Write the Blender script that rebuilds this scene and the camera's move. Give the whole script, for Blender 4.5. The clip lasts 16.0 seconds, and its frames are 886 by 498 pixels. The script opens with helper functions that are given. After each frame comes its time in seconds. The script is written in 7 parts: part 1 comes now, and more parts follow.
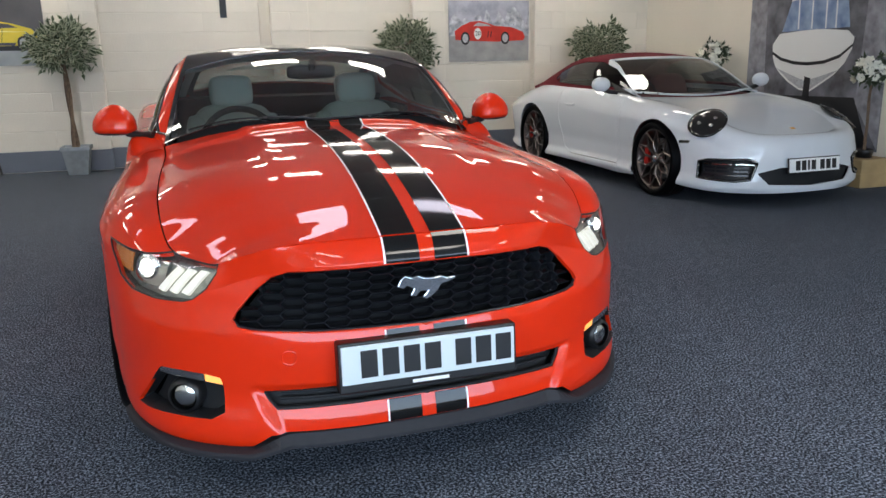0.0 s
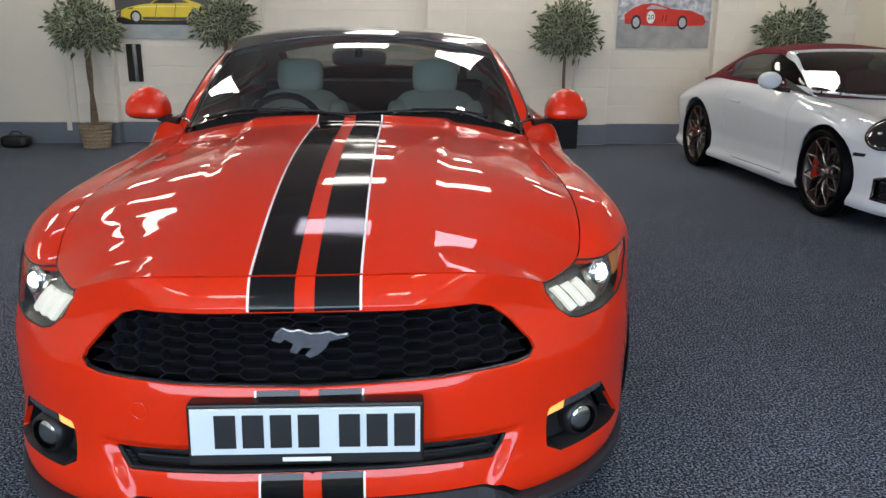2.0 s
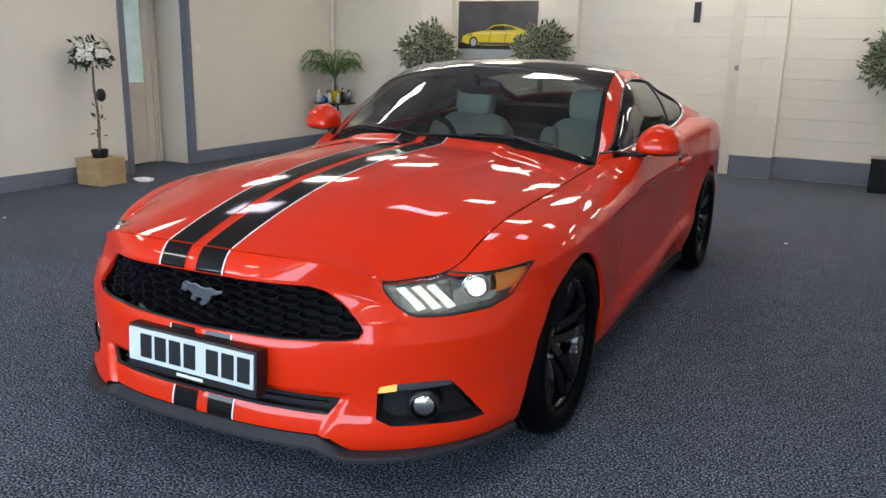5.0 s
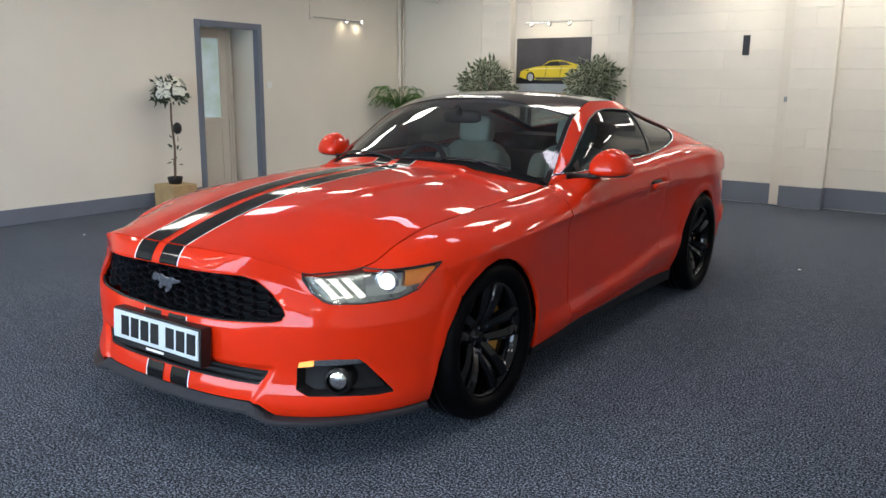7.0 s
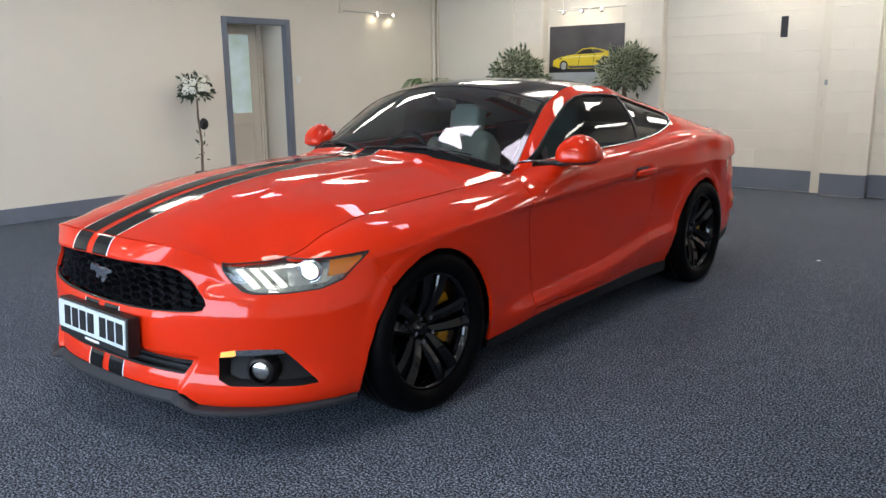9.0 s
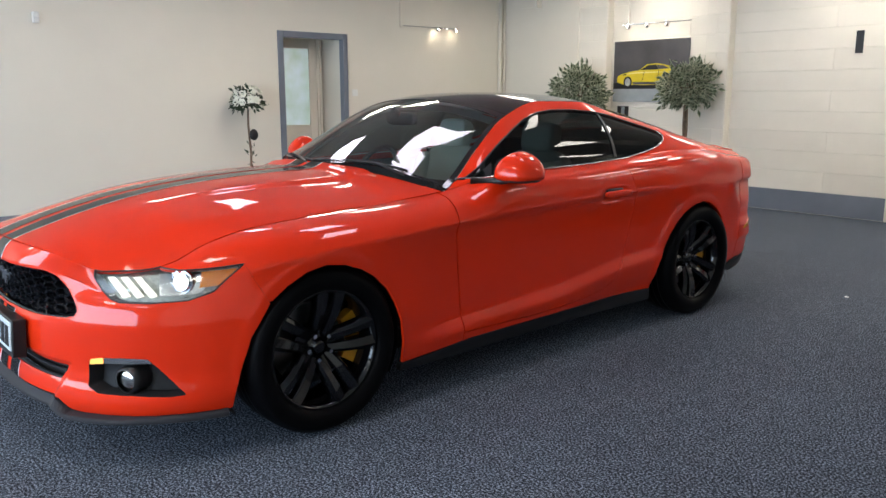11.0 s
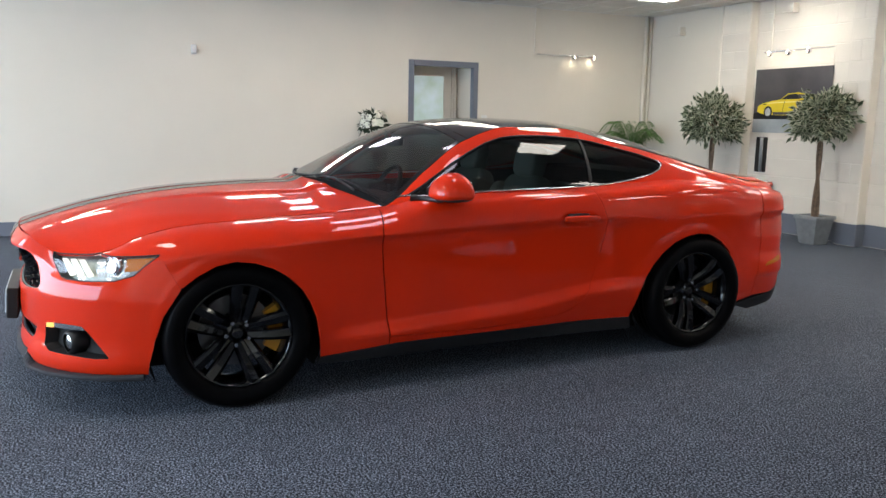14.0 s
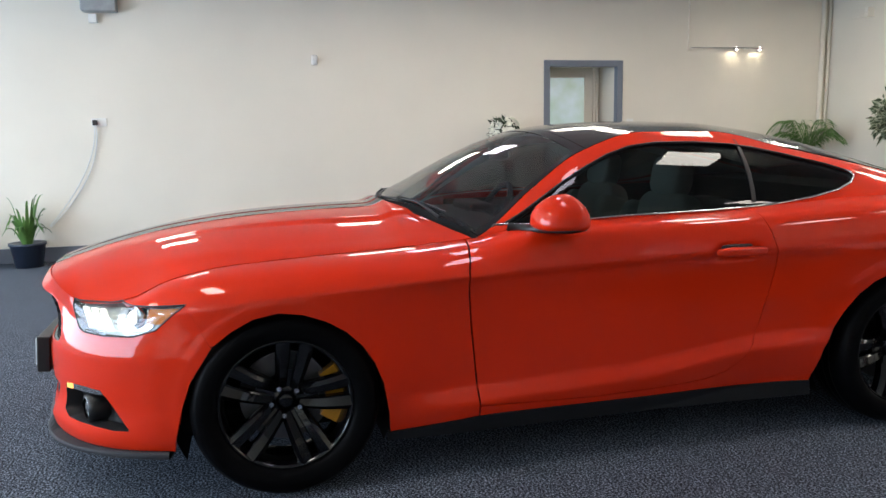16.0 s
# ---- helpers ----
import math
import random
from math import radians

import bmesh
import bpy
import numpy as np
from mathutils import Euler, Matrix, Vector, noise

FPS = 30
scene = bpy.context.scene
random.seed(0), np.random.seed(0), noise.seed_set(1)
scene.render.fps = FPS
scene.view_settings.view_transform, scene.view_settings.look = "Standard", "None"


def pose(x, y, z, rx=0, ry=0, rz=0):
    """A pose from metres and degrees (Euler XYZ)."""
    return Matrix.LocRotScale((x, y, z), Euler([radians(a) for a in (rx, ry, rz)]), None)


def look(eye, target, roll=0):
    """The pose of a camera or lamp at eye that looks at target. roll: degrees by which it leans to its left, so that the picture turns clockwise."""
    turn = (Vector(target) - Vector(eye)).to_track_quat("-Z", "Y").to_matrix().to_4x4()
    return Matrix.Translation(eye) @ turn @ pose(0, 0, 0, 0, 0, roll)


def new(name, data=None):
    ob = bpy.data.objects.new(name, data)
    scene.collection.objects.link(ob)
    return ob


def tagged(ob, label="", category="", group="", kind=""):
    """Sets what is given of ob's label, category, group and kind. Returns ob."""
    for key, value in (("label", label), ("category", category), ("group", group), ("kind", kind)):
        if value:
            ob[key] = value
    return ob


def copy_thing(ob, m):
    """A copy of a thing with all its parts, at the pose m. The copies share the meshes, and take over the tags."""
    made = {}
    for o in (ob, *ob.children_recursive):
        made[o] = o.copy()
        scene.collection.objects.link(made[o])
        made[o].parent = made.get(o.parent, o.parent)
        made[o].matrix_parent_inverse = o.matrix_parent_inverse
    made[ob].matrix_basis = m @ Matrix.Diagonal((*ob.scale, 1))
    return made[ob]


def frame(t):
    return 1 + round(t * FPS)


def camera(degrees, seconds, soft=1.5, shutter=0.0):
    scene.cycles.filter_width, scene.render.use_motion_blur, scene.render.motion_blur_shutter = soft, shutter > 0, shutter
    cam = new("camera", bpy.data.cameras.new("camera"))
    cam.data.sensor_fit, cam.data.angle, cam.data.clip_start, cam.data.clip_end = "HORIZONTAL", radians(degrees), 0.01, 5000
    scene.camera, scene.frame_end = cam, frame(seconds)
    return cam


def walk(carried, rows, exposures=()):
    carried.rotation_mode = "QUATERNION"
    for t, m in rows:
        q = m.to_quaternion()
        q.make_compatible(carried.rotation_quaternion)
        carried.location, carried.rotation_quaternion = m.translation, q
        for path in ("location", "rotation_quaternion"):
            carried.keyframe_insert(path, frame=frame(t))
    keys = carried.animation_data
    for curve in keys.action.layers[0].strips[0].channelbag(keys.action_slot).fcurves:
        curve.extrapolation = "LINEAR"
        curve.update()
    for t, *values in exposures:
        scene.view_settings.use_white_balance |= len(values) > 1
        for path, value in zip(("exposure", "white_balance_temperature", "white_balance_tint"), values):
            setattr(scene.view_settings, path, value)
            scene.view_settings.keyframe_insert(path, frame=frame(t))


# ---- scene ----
cam = camera(58.8, 16.0)
PATH = [
    (0, (-0.596, -3.013, 1.293), (-0.019, -1.159, 0.814), -1.0),
    (0.5, (-0.379, -2.875, 1.303), (0.134, -1.004, 0.815), -0.7),
    (1, (-0.201, -2.782, 1.305), (0.198, -0.885, 0.815), -0.2),
    (1.5, (0.048, -2.72, 1.325), (0.295, -0.8, 0.824), 0.2),
    (2, (0.236, -2.6, 1.323), (0.317, -0.672, 0.8), 0.5),
    (2.5, (0.427, -2.464, 1.326), (0.307, -0.547, 0.767), 0.6),
    (3, (0.7, -2.378, 1.321), (0.393, -0.49, 0.739), 2.1),
    (3.5, (0.933, -2.412, 1.33), (0.446, -0.56, 0.753), 2.5),
    (4, (1.203, -2.533, 1.379), (0.569, -0.718, 0.829), 1.7),
    (4.2, (1.324, -2.569, 1.402), (0.636, -0.771, 0.86), 1.4),
    (6.3, (2.242, -2.689, 1.409), (1.154, -1.065, 0.988), 1.4),
    (6.5, (2.298, -2.688, 1.413), (1.201, -1.069, 0.992), 1.1),
    (7, (2.56, -2.695, 1.402), (1.433, -1.094, 0.992), 0.6),
    (7.5, (2.712, -2.682, 1.381), (1.559, -1.101, 0.966), 0.1),
    (8, (2.795, -2.586, 1.374), (1.61, -1.031, 0.953), -0.3),
    (8.5, (2.875, -2.444, 1.375), (1.655, -0.917, 0.95), -0.6),
    (9, (2.943, -2.32, 1.37), (1.679, -0.83, 0.945), -0.7),
    (9.5, (3.13, -2.154, 1.371), (1.815, -0.705, 0.956), -0.6),
    (10, (3.281, -1.994, 1.375), (1.917, -0.588, 0.97), -0.4),
    (10.2, (3.318, -1.936, 1.36), (1.937, -0.544, 0.963), -0.3),
    (12.3, (3.836, -1.107, 1.345), (2.195, -0.028, 0.97), -0.3),
    (12.5, (3.903, -1.06, 1.342), (2.243, -0.007, 0.976), -0.4),
    (13, (4.033, -0.868, 1.342), (2.318, 0.104, 1.002), -0.1),
    (13.5, (4.293, -0.705, 1.333), (2.534, 0.19, 1.008), 0.6),
    (14, (4.481, -0.618, 1.354), (2.691, 0.213, 1.028), 1.0),
    (14.5, (4.484, -0.566, 1.343), (2.652, 0.167, 1.018), 0.8),
    (15, (4.211, -0.497, 1.335), (2.343, 0.142, 1.011), 0.3),
    (15.5, (3.912, -0.345, 1.342), (2.015, 0.204, 1.025), -0.4),
    (16, (3.726, -0.064, 1.349), (1.804, 0.399, 1.043), -0.9),
]
walk(cam, [(t, look(eye, target, roll)) for t, eye, target, roll in PATH],
     [(0, -0.25), (2, -0.3), (4, -0.22), (7, -0.1), (9.5, 0.06), (12.5, 0.16), (16, 0.16)])

# ---- world and light ----
FRONT = -7.0
world = bpy.data.worlds.new("world")
scene.world = world
world.use_nodes = True
_wn = world.node_tree.nodes
_sky = _wn.new("ShaderNodeTexSky")
_sky.sky_type = "NISHITA"
_sky.sun_disc = False
_sky.sun_elevation = radians(35)
_sky.sun_rotation = radians(200)
world.node_tree.links.new(_sky.outputs[0], _wn["Background"].inputs[0])
_wn["Background"].inputs[1].default_value = 0.12
scene.view_settings.exposure = 0.0
PANEL_POWER = 18.5
SPOT_POWER = 85.0
sky_lamp = bpy.data.lights.new("window_daylight", "AREA")
sky_lamp.shape, sky_lamp.size, sky_lamp.size_y = "RECTANGLE", 8.5, 1.9
sky_lamp.energy, sky_lamp.color = 500.0, (0.58, 0.76, 1.0)
_lamp = new("window_daylight", sky_lamp)
_lamp.matrix_world = pose(-0.2, FRONT + 0.15, 1.35, 90, 0, 180) @ pose(0, 0, 0, 180)

# ---- materials ----


def mat(name, color, rough=0.5, metal=0.0, coat=0.0, vary=0.0, scale=8.0, bump=0.0, bump_scale=60.0,
        spec=0.5, emit=None, power=0.0, per_object=0.0, transmission=0.0, alt=None):
    m = bpy.data.materials.new(name)
    m.use_nodes = True
    nt = m.node_tree
    b = nt.nodes["Principled BSDF"]
    b.inputs["Base Color"].default_value = (*color, 1)
    b.inputs["Roughness"].default_value = rough
    b.inputs["Metallic"].default_value = metal
    b.inputs["Coat Weight"].default_value = coat
    b.inputs["Coat Roughness"].default_value = 0.03
    b.inputs["Specular IOR Level"].default_value = spec
    b.inputs["Transmission Weight"].default_value = transmission
    tc = nt.nodes.new("ShaderNodeTexCoord")
    if vary > 0 or alt:
        n = nt.nodes.new("ShaderNodeTexNoise")
        n.inputs["Scale"].default_value = scale
        n.inputs["Detail"].default_value = 6
        nt.links.new(tc.outputs["Object"], n.inputs["Vector"])
        ramp = nt.nodes.new("ShaderNodeMapRange")
        ramp.inputs["From Min"].default_value, ramp.inputs["From Max"].default_value = 0.3, 0.7
        nt.links.new(n.outputs["Fac"], ramp.inputs["Value"])
        mix = nt.nodes.new("ShaderNodeMix")
        mix.data_type = "RGBA"
        other = alt or tuple(min(1, c * (1 + vary)) for c in color)
        base = color if alt else tuple(c * (1 - vary) for c in color)
        mix.inputs["A"].default_value = (*base, 1)
        mix.inputs["B"].default_value = (*other, 1)
        nt.links.new(ramp.outputs[0], mix.inputs["Factor"])
        last = mix.outputs["Result"]
        if per_object > 0:
            info = nt.nodes.new("ShaderNodeObjectInfo")
            hsv = nt.nodes.new("ShaderNodeHueSaturation")
            mr = nt.nodes.new("ShaderNodeMapRange")
            mr.inputs["To Min"].default_value, mr.inputs["To Max"].default_value = 1 - per_object, 1 + per_object
            nt.links.new(info.outputs["Random"], mr.inputs["Value"])
            nt.links.new(mr.outputs[0], hsv.inputs["Value"])
            nt.links.new(last, hsv.inputs["Color"])
            last = hsv.outputs["Color"]
        nt.links.new(last, b.inputs["Base Color"])
        rr = nt.nodes.new("ShaderNodeMapRange")
        rr.inputs["To Min"].default_value, rr.inputs["To Max"].default_value = rough * 0.9, min(1, rough * 1.12)
        nt.links.new(n.outputs["Fac"], rr.inputs["Value"])
        nt.links.new(rr.outputs[0], b.inputs["Roughness"])
    if bump > 0:
        n2 = nt.nodes.new("ShaderNodeTexNoise")
        n2.inputs["Scale"].default_value = bump_scale
        n2.inputs["Detail"].default_value = 5
        nt.links.new(tc.outputs["Object"], n2.inputs["Vector"])
        bp = nt.nodes.new("ShaderNodeBump")
        bp.inputs["Strength"].default_value = bump
        bp.inputs["Distance"].default_value = 0.01
        nt.links.new(n2.outputs["Fac"], bp.inputs["Height"])
        nt.links.new(bp.outputs[0], b.inputs["Normal"])
    if emit:
        b.inputs["Emission Color"].default_value = (*emit, 1)
        b.inputs["Emission Strength"].default_value = power
    return m


def carpet_material():
    m = mat("carpet", (0.05, 0.058, 0.072), 0.95, spec=0.15)
    nt = m.node_tree
    b = nt.nodes["Principled BSDF"]
    tc = nt.nodes.new("ShaderNodeTexCoord")
    fine = nt.nodes.new("ShaderNodeTexNoise")
    fine.inputs["Scale"].default_value, fine.inputs["Detail"].default_value = 115, 3
    fine.inputs["Roughness"].default_value = 0.72
    big = nt.nodes.new("ShaderNodeTexNoise")
    big.inputs["Scale"].default_value, big.inputs["Detail"].default_value = 0.9, 5
    nt.links.new(tc.outputs["Object"], fine.inputs["Vector"])
    nt.links.new(tc.outputs["Object"], big.inputs["Vector"])
    r1 = nt.nodes.new("ShaderNodeValToRGB")
    e = r1.color_ramp.elements
    e[0].position, e[0].color = 0.395, (0.004, 0.0055, 0.008, 1)
    e[1].position, e[1].color = 0.605, (0.26, 0.305, 0.38, 1)
    mid = r1.color_ramp.elements.new(0.5)
    mid.color = (0.034, 0.042, 0.058, 1)
    nt.links.new(fine.outputs["Fac"], r1.inputs[0])
    mr = nt.nodes.new("ShaderNodeMapRange")
    mr.inputs["To Min"].default_value, mr.inputs["To Max"].default_value = 0.75, 1.25
    nt.links.new(big.outputs["Fac"], mr.inputs["Value"])
    pile = nt.nodes.new("ShaderNodeTexNoise")
    pile.inputs["Scale"].default_value, pile.inputs["Detail"].default_value = 14, 4
    nt.links.new(tc.outputs["Object"], pile.inputs["Vector"])
    pr = nt.nodes.new("ShaderNodeMapRange")
    pr.inputs["From Min"].default_value, pr.inputs["From Max"].default_value = 0.3, 0.7
    pr.inputs["To Min"].default_value, pr.inputs["To Max"].default_value = 0.82, 1.18
    nt.links.new(pile.outputs["Fac"], pr.inputs["Value"])
    both = nt.nodes.new("ShaderNodeMath")
    both.operation = "MULTIPLY"
    nt.links.new(mr.outputs[0], both.inputs[0])
    nt.links.new(pr.outputs[0], both.inputs[1])
    hsv = nt.nodes.new("ShaderNodeHueSaturation")
    nt.links.new(both.outputs[0], hsv.inputs["Value"])
    nt.links.new(r1.outputs[0], hsv.inputs["Color"])
    nt.links.new(hsv.outputs[0], b.inputs["Base Color"])
    bp = nt.nodes.new("ShaderNodeBump")
    bp.inputs["Strength"].default_value, bp.inputs["Distance"].default_value = 0.07, 0.003
    nt.links.new(fine.outputs["Fac"], bp.inputs["Height"])
    nt.links.new(bp.outputs[0], b.inputs["Normal"])
    return m


M_CARPET = carpet_material()
M_PLASTER = mat("cream_plaster", (0.75, 0.70, 0.605), 0.75, vary=0.03, scale=1.2, bump=0.08, bump_scale=25, spec=0.25)
M_BLOCK = mat("cream_painted_block", (0.78, 0.73, 0.64), 0.6, vary=0.035, scale=2.5, bump=0.25, bump_scale=45, spec=0.3, per_object=0.03)
M_BLOCKBLUE = mat("grey_blue_painted_block", (0.145, 0.165, 0.205), 0.55, vary=0.08, scale=3, bump=0.2, bump_scale=45, per_object=0.04)
M_MORTAR = mat("painted_mortar", (0.76, 0.715, 0.625), 0.8, vary=0.05, scale=6, bump=0.2, bump_scale=60)
M_SKIRT = mat("grey_blue_skirting_paint", (0.15, 0.17, 0.21), 0.5, vary=0.06, scale=4, bump=0.05)
M_CEIL = mat("ceiling_tile", (0.72, 0.70, 0.66), 0.9, vary=0.05, scale=5, bump=0.4, bump_scale=90, spec=0.1)
M_PRIM = mat("bronze_grey_alloy", (0.20, 0.17, 0.16), 0.3, metal=1.0, vary=0.08, scale=40)
M_GRID = mat("white_ceiling_grid", (0.75, 0.74, 0.70), 0.4)
M_PANEL = mat("light_panel", (0.9, 0.9, 0.9), 0.4, emit=(1.0, 0.94, 0.85), power=PANEL_POWER)
M_PANELREAR = mat("rear_light_panel", (0.9, 0.9, 0.9), 0.4, emit=(1.0, 0.94, 0.85), power=PANEL_POWER * 0.95)
M_PANELCOOL = mat("cool_light_panel", (0.9, 0.9, 0.9), 0.4, emit=(0.90, 0.84, 1.0), power=PANEL_POWER * 0.6)
M_LAMP = mat("lamp_glow", (0.9, 0.9, 0.9), 0.4, emit=(1.0, 0.86, 0.64), power=SPOT_POWER)
M_CHROME = mat("chrome", (0.75, 0.76, 0.78), 0.08, metal=1.0)
M_WHITE = mat("white_plastic", (0.78, 0.77, 0.73), 0.4, vary=0.03, scale=20)
M_BLACK = mat("black_plastic", (0.007, 0.007, 0.008), 0.42, vary=0.2, scale=30)
M_OPENINGSHADE = mat("painted_opening_shade", (0.02, 0.017, 0.015), 0.8, vary=0.2, scale=12)


# ---- mesh helpers ----
def mesh_of(name, verts, faces, mats, index=None, smooth=False):
    me = bpy.data.meshes.new(name)
    me.from_pydata([tuple(map(float, v)) for v in verts], [], [tuple(map(int, f)) for f in faces])
    for m in (mats if isinstance(mats, (list, tuple)) else [mats]):
        me.materials.append(m)
    if index is not None:
        me.polygons.foreach_set("material_index", np.array(index, dtype=np.int32))
    if smooth:
        me.polygons.foreach_set("use_smooth", np.ones(len(me.polygons), dtype=bool))
    me.update()
    return me


def part(name, bm, material, parent=None, label="", m=None, smooth=False):
    """Links a bmesh (freed) or a mesh as one object under a thing or a part."""
    if isinstance(bm, bmesh.types.BMesh):
        me = bpy.data.meshes.new(name)
        if smooth:
            for f in bm.faces:
                f.smooth = True
        bm.to_mesh(me)
        bm.free()
        for k in (material if isinstance(material, (list, tuple)) else [material]):
            me.materials.append(k)
    else:
        me = bm
    ob = new(name, me)
    if parent is not None:
        ob.parent = parent
    if m is not None:
        ob.matrix_basis = m
    if label:
        ob["label"] = label
    return ob


def empty(name, m=None, **tags):
    ob = new(name)
    ob.empty_display_size = 0.1
    if m is not None:
        ob.matrix_basis = m
    return tagged(ob, **tags)


def box(x0, x1, y0, y1, z0, z1, bevel=0.0, segs=2, bm=None):
    bm = bm or bmesh.new()
    r = bmesh.ops.create_cube(bm, size=1)
    for v in r["verts"]:
        v.co = Vector(((x0 + x1) / 2 + v.co.x * (x1 - x0), (y0 + y1) / 2 + v.co.y * (y1 - y0), (z0 + z1) / 2 + v.co.z * (z1 - z0)))
    if bevel > 0:
        es = {e for v in r["verts"] for e in v.link_edges}
        bmesh.ops.bevel(bm, geom=list(es), offset=bevel, segments=segs, affect="EDGES", profile=0.5)
    return bm


def cyl(p, q, r0, r1=None, n=16, bm=None, caps=True):
    """A tapered rod from p to q."""
    bm = bm or bmesh.new()
    p, q = Vector(p), Vector(q)
    d = q - p
    m = Matrix.Translation((p + q) / 2) @ d.to_track_quat("Z", "Y").to_matrix().to_4x4()
    bmesh.ops.create_cone(bm, cap_ends=caps, segments=n, radius1=r0, radius2=r0 if r1 is None else r1, depth=d.length, matrix=m)
    return bm


def lathe(profile, n=48, bm=None, m=None, closed=False):
    """Turns (radius, height) pairs about z."""
    bm = bm or bmesh.new()
    m = m or Matrix()
    rings = []
    for r, z in profile:
        rings.append([bm.verts.new(m @ Vector((r * math.cos(2 * math.pi * k / n), r * math.sin(2 * math.pi * k / n), z))) for k in range(n)])
    pairs = list(zip(rings, rings[1:])) + ([(rings[-1], rings[0])] if closed else [])
    for a, b in pairs:
        for k in range(n):
            bm.faces.new((a[k], a[(k + 1) % n], b[(k + 1) % n], b[k]))
    return bm


def tube(points, r, n=8, bm=None):
    """A round tube along points; r one radius or one for each point."""
    bm = bm or bmesh.new()
    pts = [Vector(p) for p in points]
    rs = r if isinstance(r, (list, tuple)) else [r] * len(pts)
    rings = []
    up = Vector((0.31, 0.17, 0.93)).normalized()
    for i, p in enumerate(pts):
        d = (pts[min(i + 1, len(pts) - 1)] - pts[max(i - 1, 0)]).normalized()
        a = d.cross(up).normalized()
        b = d.cross(a).normalized()
        rings.append([bm.verts.new(p + (a * math.cos(2 * math.pi * k / n) + b * math.sin(2 * math.pi * k / n)) * rs[i]) for k in range(n)])
    for s, e in zip(rings, rings[1:]):
        for k in range(n):
            bm.faces.new((s[k], s[(k + 1) % n], e[(k + 1) % n], e[k]))
    bm.faces.new(rings[0])
    bm.faces.new(list(reversed(rings[-1])))
    return bm


def prism(outline, axis, a, b, bm=None):
    """Closed prism over an outline of (u, v) pairs; axis 'x', 'y' or 'z' is the direction from a to b."""
    bm = bm or bmesh.new()
    put = {"x": lambda u, v, w: (w, u, v), "y": lambda u, v, w: (u, w, v), "z": lambda u, v, w: (u, v, w)}[axis]
    lo = [bm.verts.new(put(u, v, a)) for u, v in outline]
    hi = [bm.verts.new(put(u, v, b)) for u, v in outline]
    n = len(outline)
    bm.faces.new(lo)
    bm.faces.new(list(reversed(hi)))
    for k in range(n):
        bm.faces.new((lo[k], hi[k], hi[(k + 1) % n], lo[(k + 1) % n]))
    bmesh.ops.recalc_face_normals(bm, faces=bm.faces)
    return bm


def pad(c, size, tilt=0, e=0.45, n=(24, 14), bm=None):
    """A soft cushion block."""
    bm = bm or bmesh.new()
    m = Matrix.Translation(c) @ Matrix.Rotation(radians(tilt), 4, "X")
    r = bmesh.ops.create_uvsphere(bm, u_segments=n[0], v_segments=n[1], radius=1.0)
    for v in r["verts"]:
        q = [math.copysign(abs(k) ** e, k) for k in v.co]
        f = (sum(abs(k) ** 4 for k in q)) ** 0.25
        v.co = m @ Vector([q[i] / f * size[i] for i in range(3)])
    return bm


# ---- the showroom ----
LEFT, BACK, RIGHT, TOP = -5.3, 7.48, 5.85, 2.91
floor = part("floor", box(LEFT - 1.9, RIGHT + 0.2, FRONT - 0.2, BACK + 0.2, -0.2, 0), M_CARPET)
tagged(floor, "dark blue-grey flecked carpet floor", "floor", kind="structure")

# left wall with a doorway
D0, D1, DZ = 3.455, 4.325, 2.045
bm = box(LEFT - 0.2, LEFT, FRONT, D0 - 0.004, 0, TOP)
box(LEFT - 0.2, LEFT, D1 + 0.004, BACK, 0, TOP, bm=bm)
box(LEFT - 0.2, LEFT, D0 - 0.004, D1 + 0.004, DZ + 0.004, TOP, bm=bm)
wall_left = tagged(part("wall_left", bm, M_PLASTER), "smooth cream plastered wall with a doorway", "wall", kind="structure")
bm = box(LEFT, LEFT + 0.018, FRONT, D0 - 0.08, 0, 0.155, 0.005)
box(LEFT, LEFT + 0.018, D1 + 0.08, BACK - 0.25, 0, 0.155, 0.005, bm=bm)
tagged(part("baseboard", bm, M_SKIRT), "grey-blue painted skirting board", "skirting", kind="structure")
door_1 = empty("door_1", label="grey-blue painted door frame in cream wall", category="door frame", kind="structure")
for y0, y1, z0, z1 in ((D0 - 0.075, D0, 0, DZ + 0.075), (D1, D1 + 0.075, 0, DZ + 0.075), (D0, D1, DZ, DZ + 0.075)):
    part("door_frame", box(LEFT - 0.07, LEFT + 0.022, y0, y1, z0, z1, 0.006), M_SKIRT, door_1)

# lobby behind the doorway
bm = box(LEFT - 0.62, LEFT - 0.52, 2.4, D1 + 0.2, 0, 2.25)
box(LEFT - 0.52, LEFT - 0.2, D1 + 0.004, D1 + 0.2, 0, 2.25, bm=bm)
box(LEFT - 0.52, LEFT - 0.2, 2.4, 2.5, 0, 2.25, bm=bm)
box(LEFT - 0.62, LEFT - 0.2, 2.4, D1 + 0.2, 2.25, 2.35, bm=bm)
tagged(part("wall_lobby", bm, M_PLASTER), "cream painted lobby walls behind the doorway", "wall", kind="structure")

# back wall, with shallow piers
bm = box(LEFT - 0.2, RIGHT + 0.2, BACK + 0.005, BACK + 0.2, 0, TOP)
wall_back = tagged(part("wall_back", bm, M_MORTAR), "cream painted concrete block wall with grey-blue base", "wall", kind="structure")
bm = box(RIGHT, RIGHT + 0.2, FRONT, BACK, 0, TOP)
tagged(part("wall_right", bm, M_PLASTER), "plain cream painted wall", "wall", kind="structure")

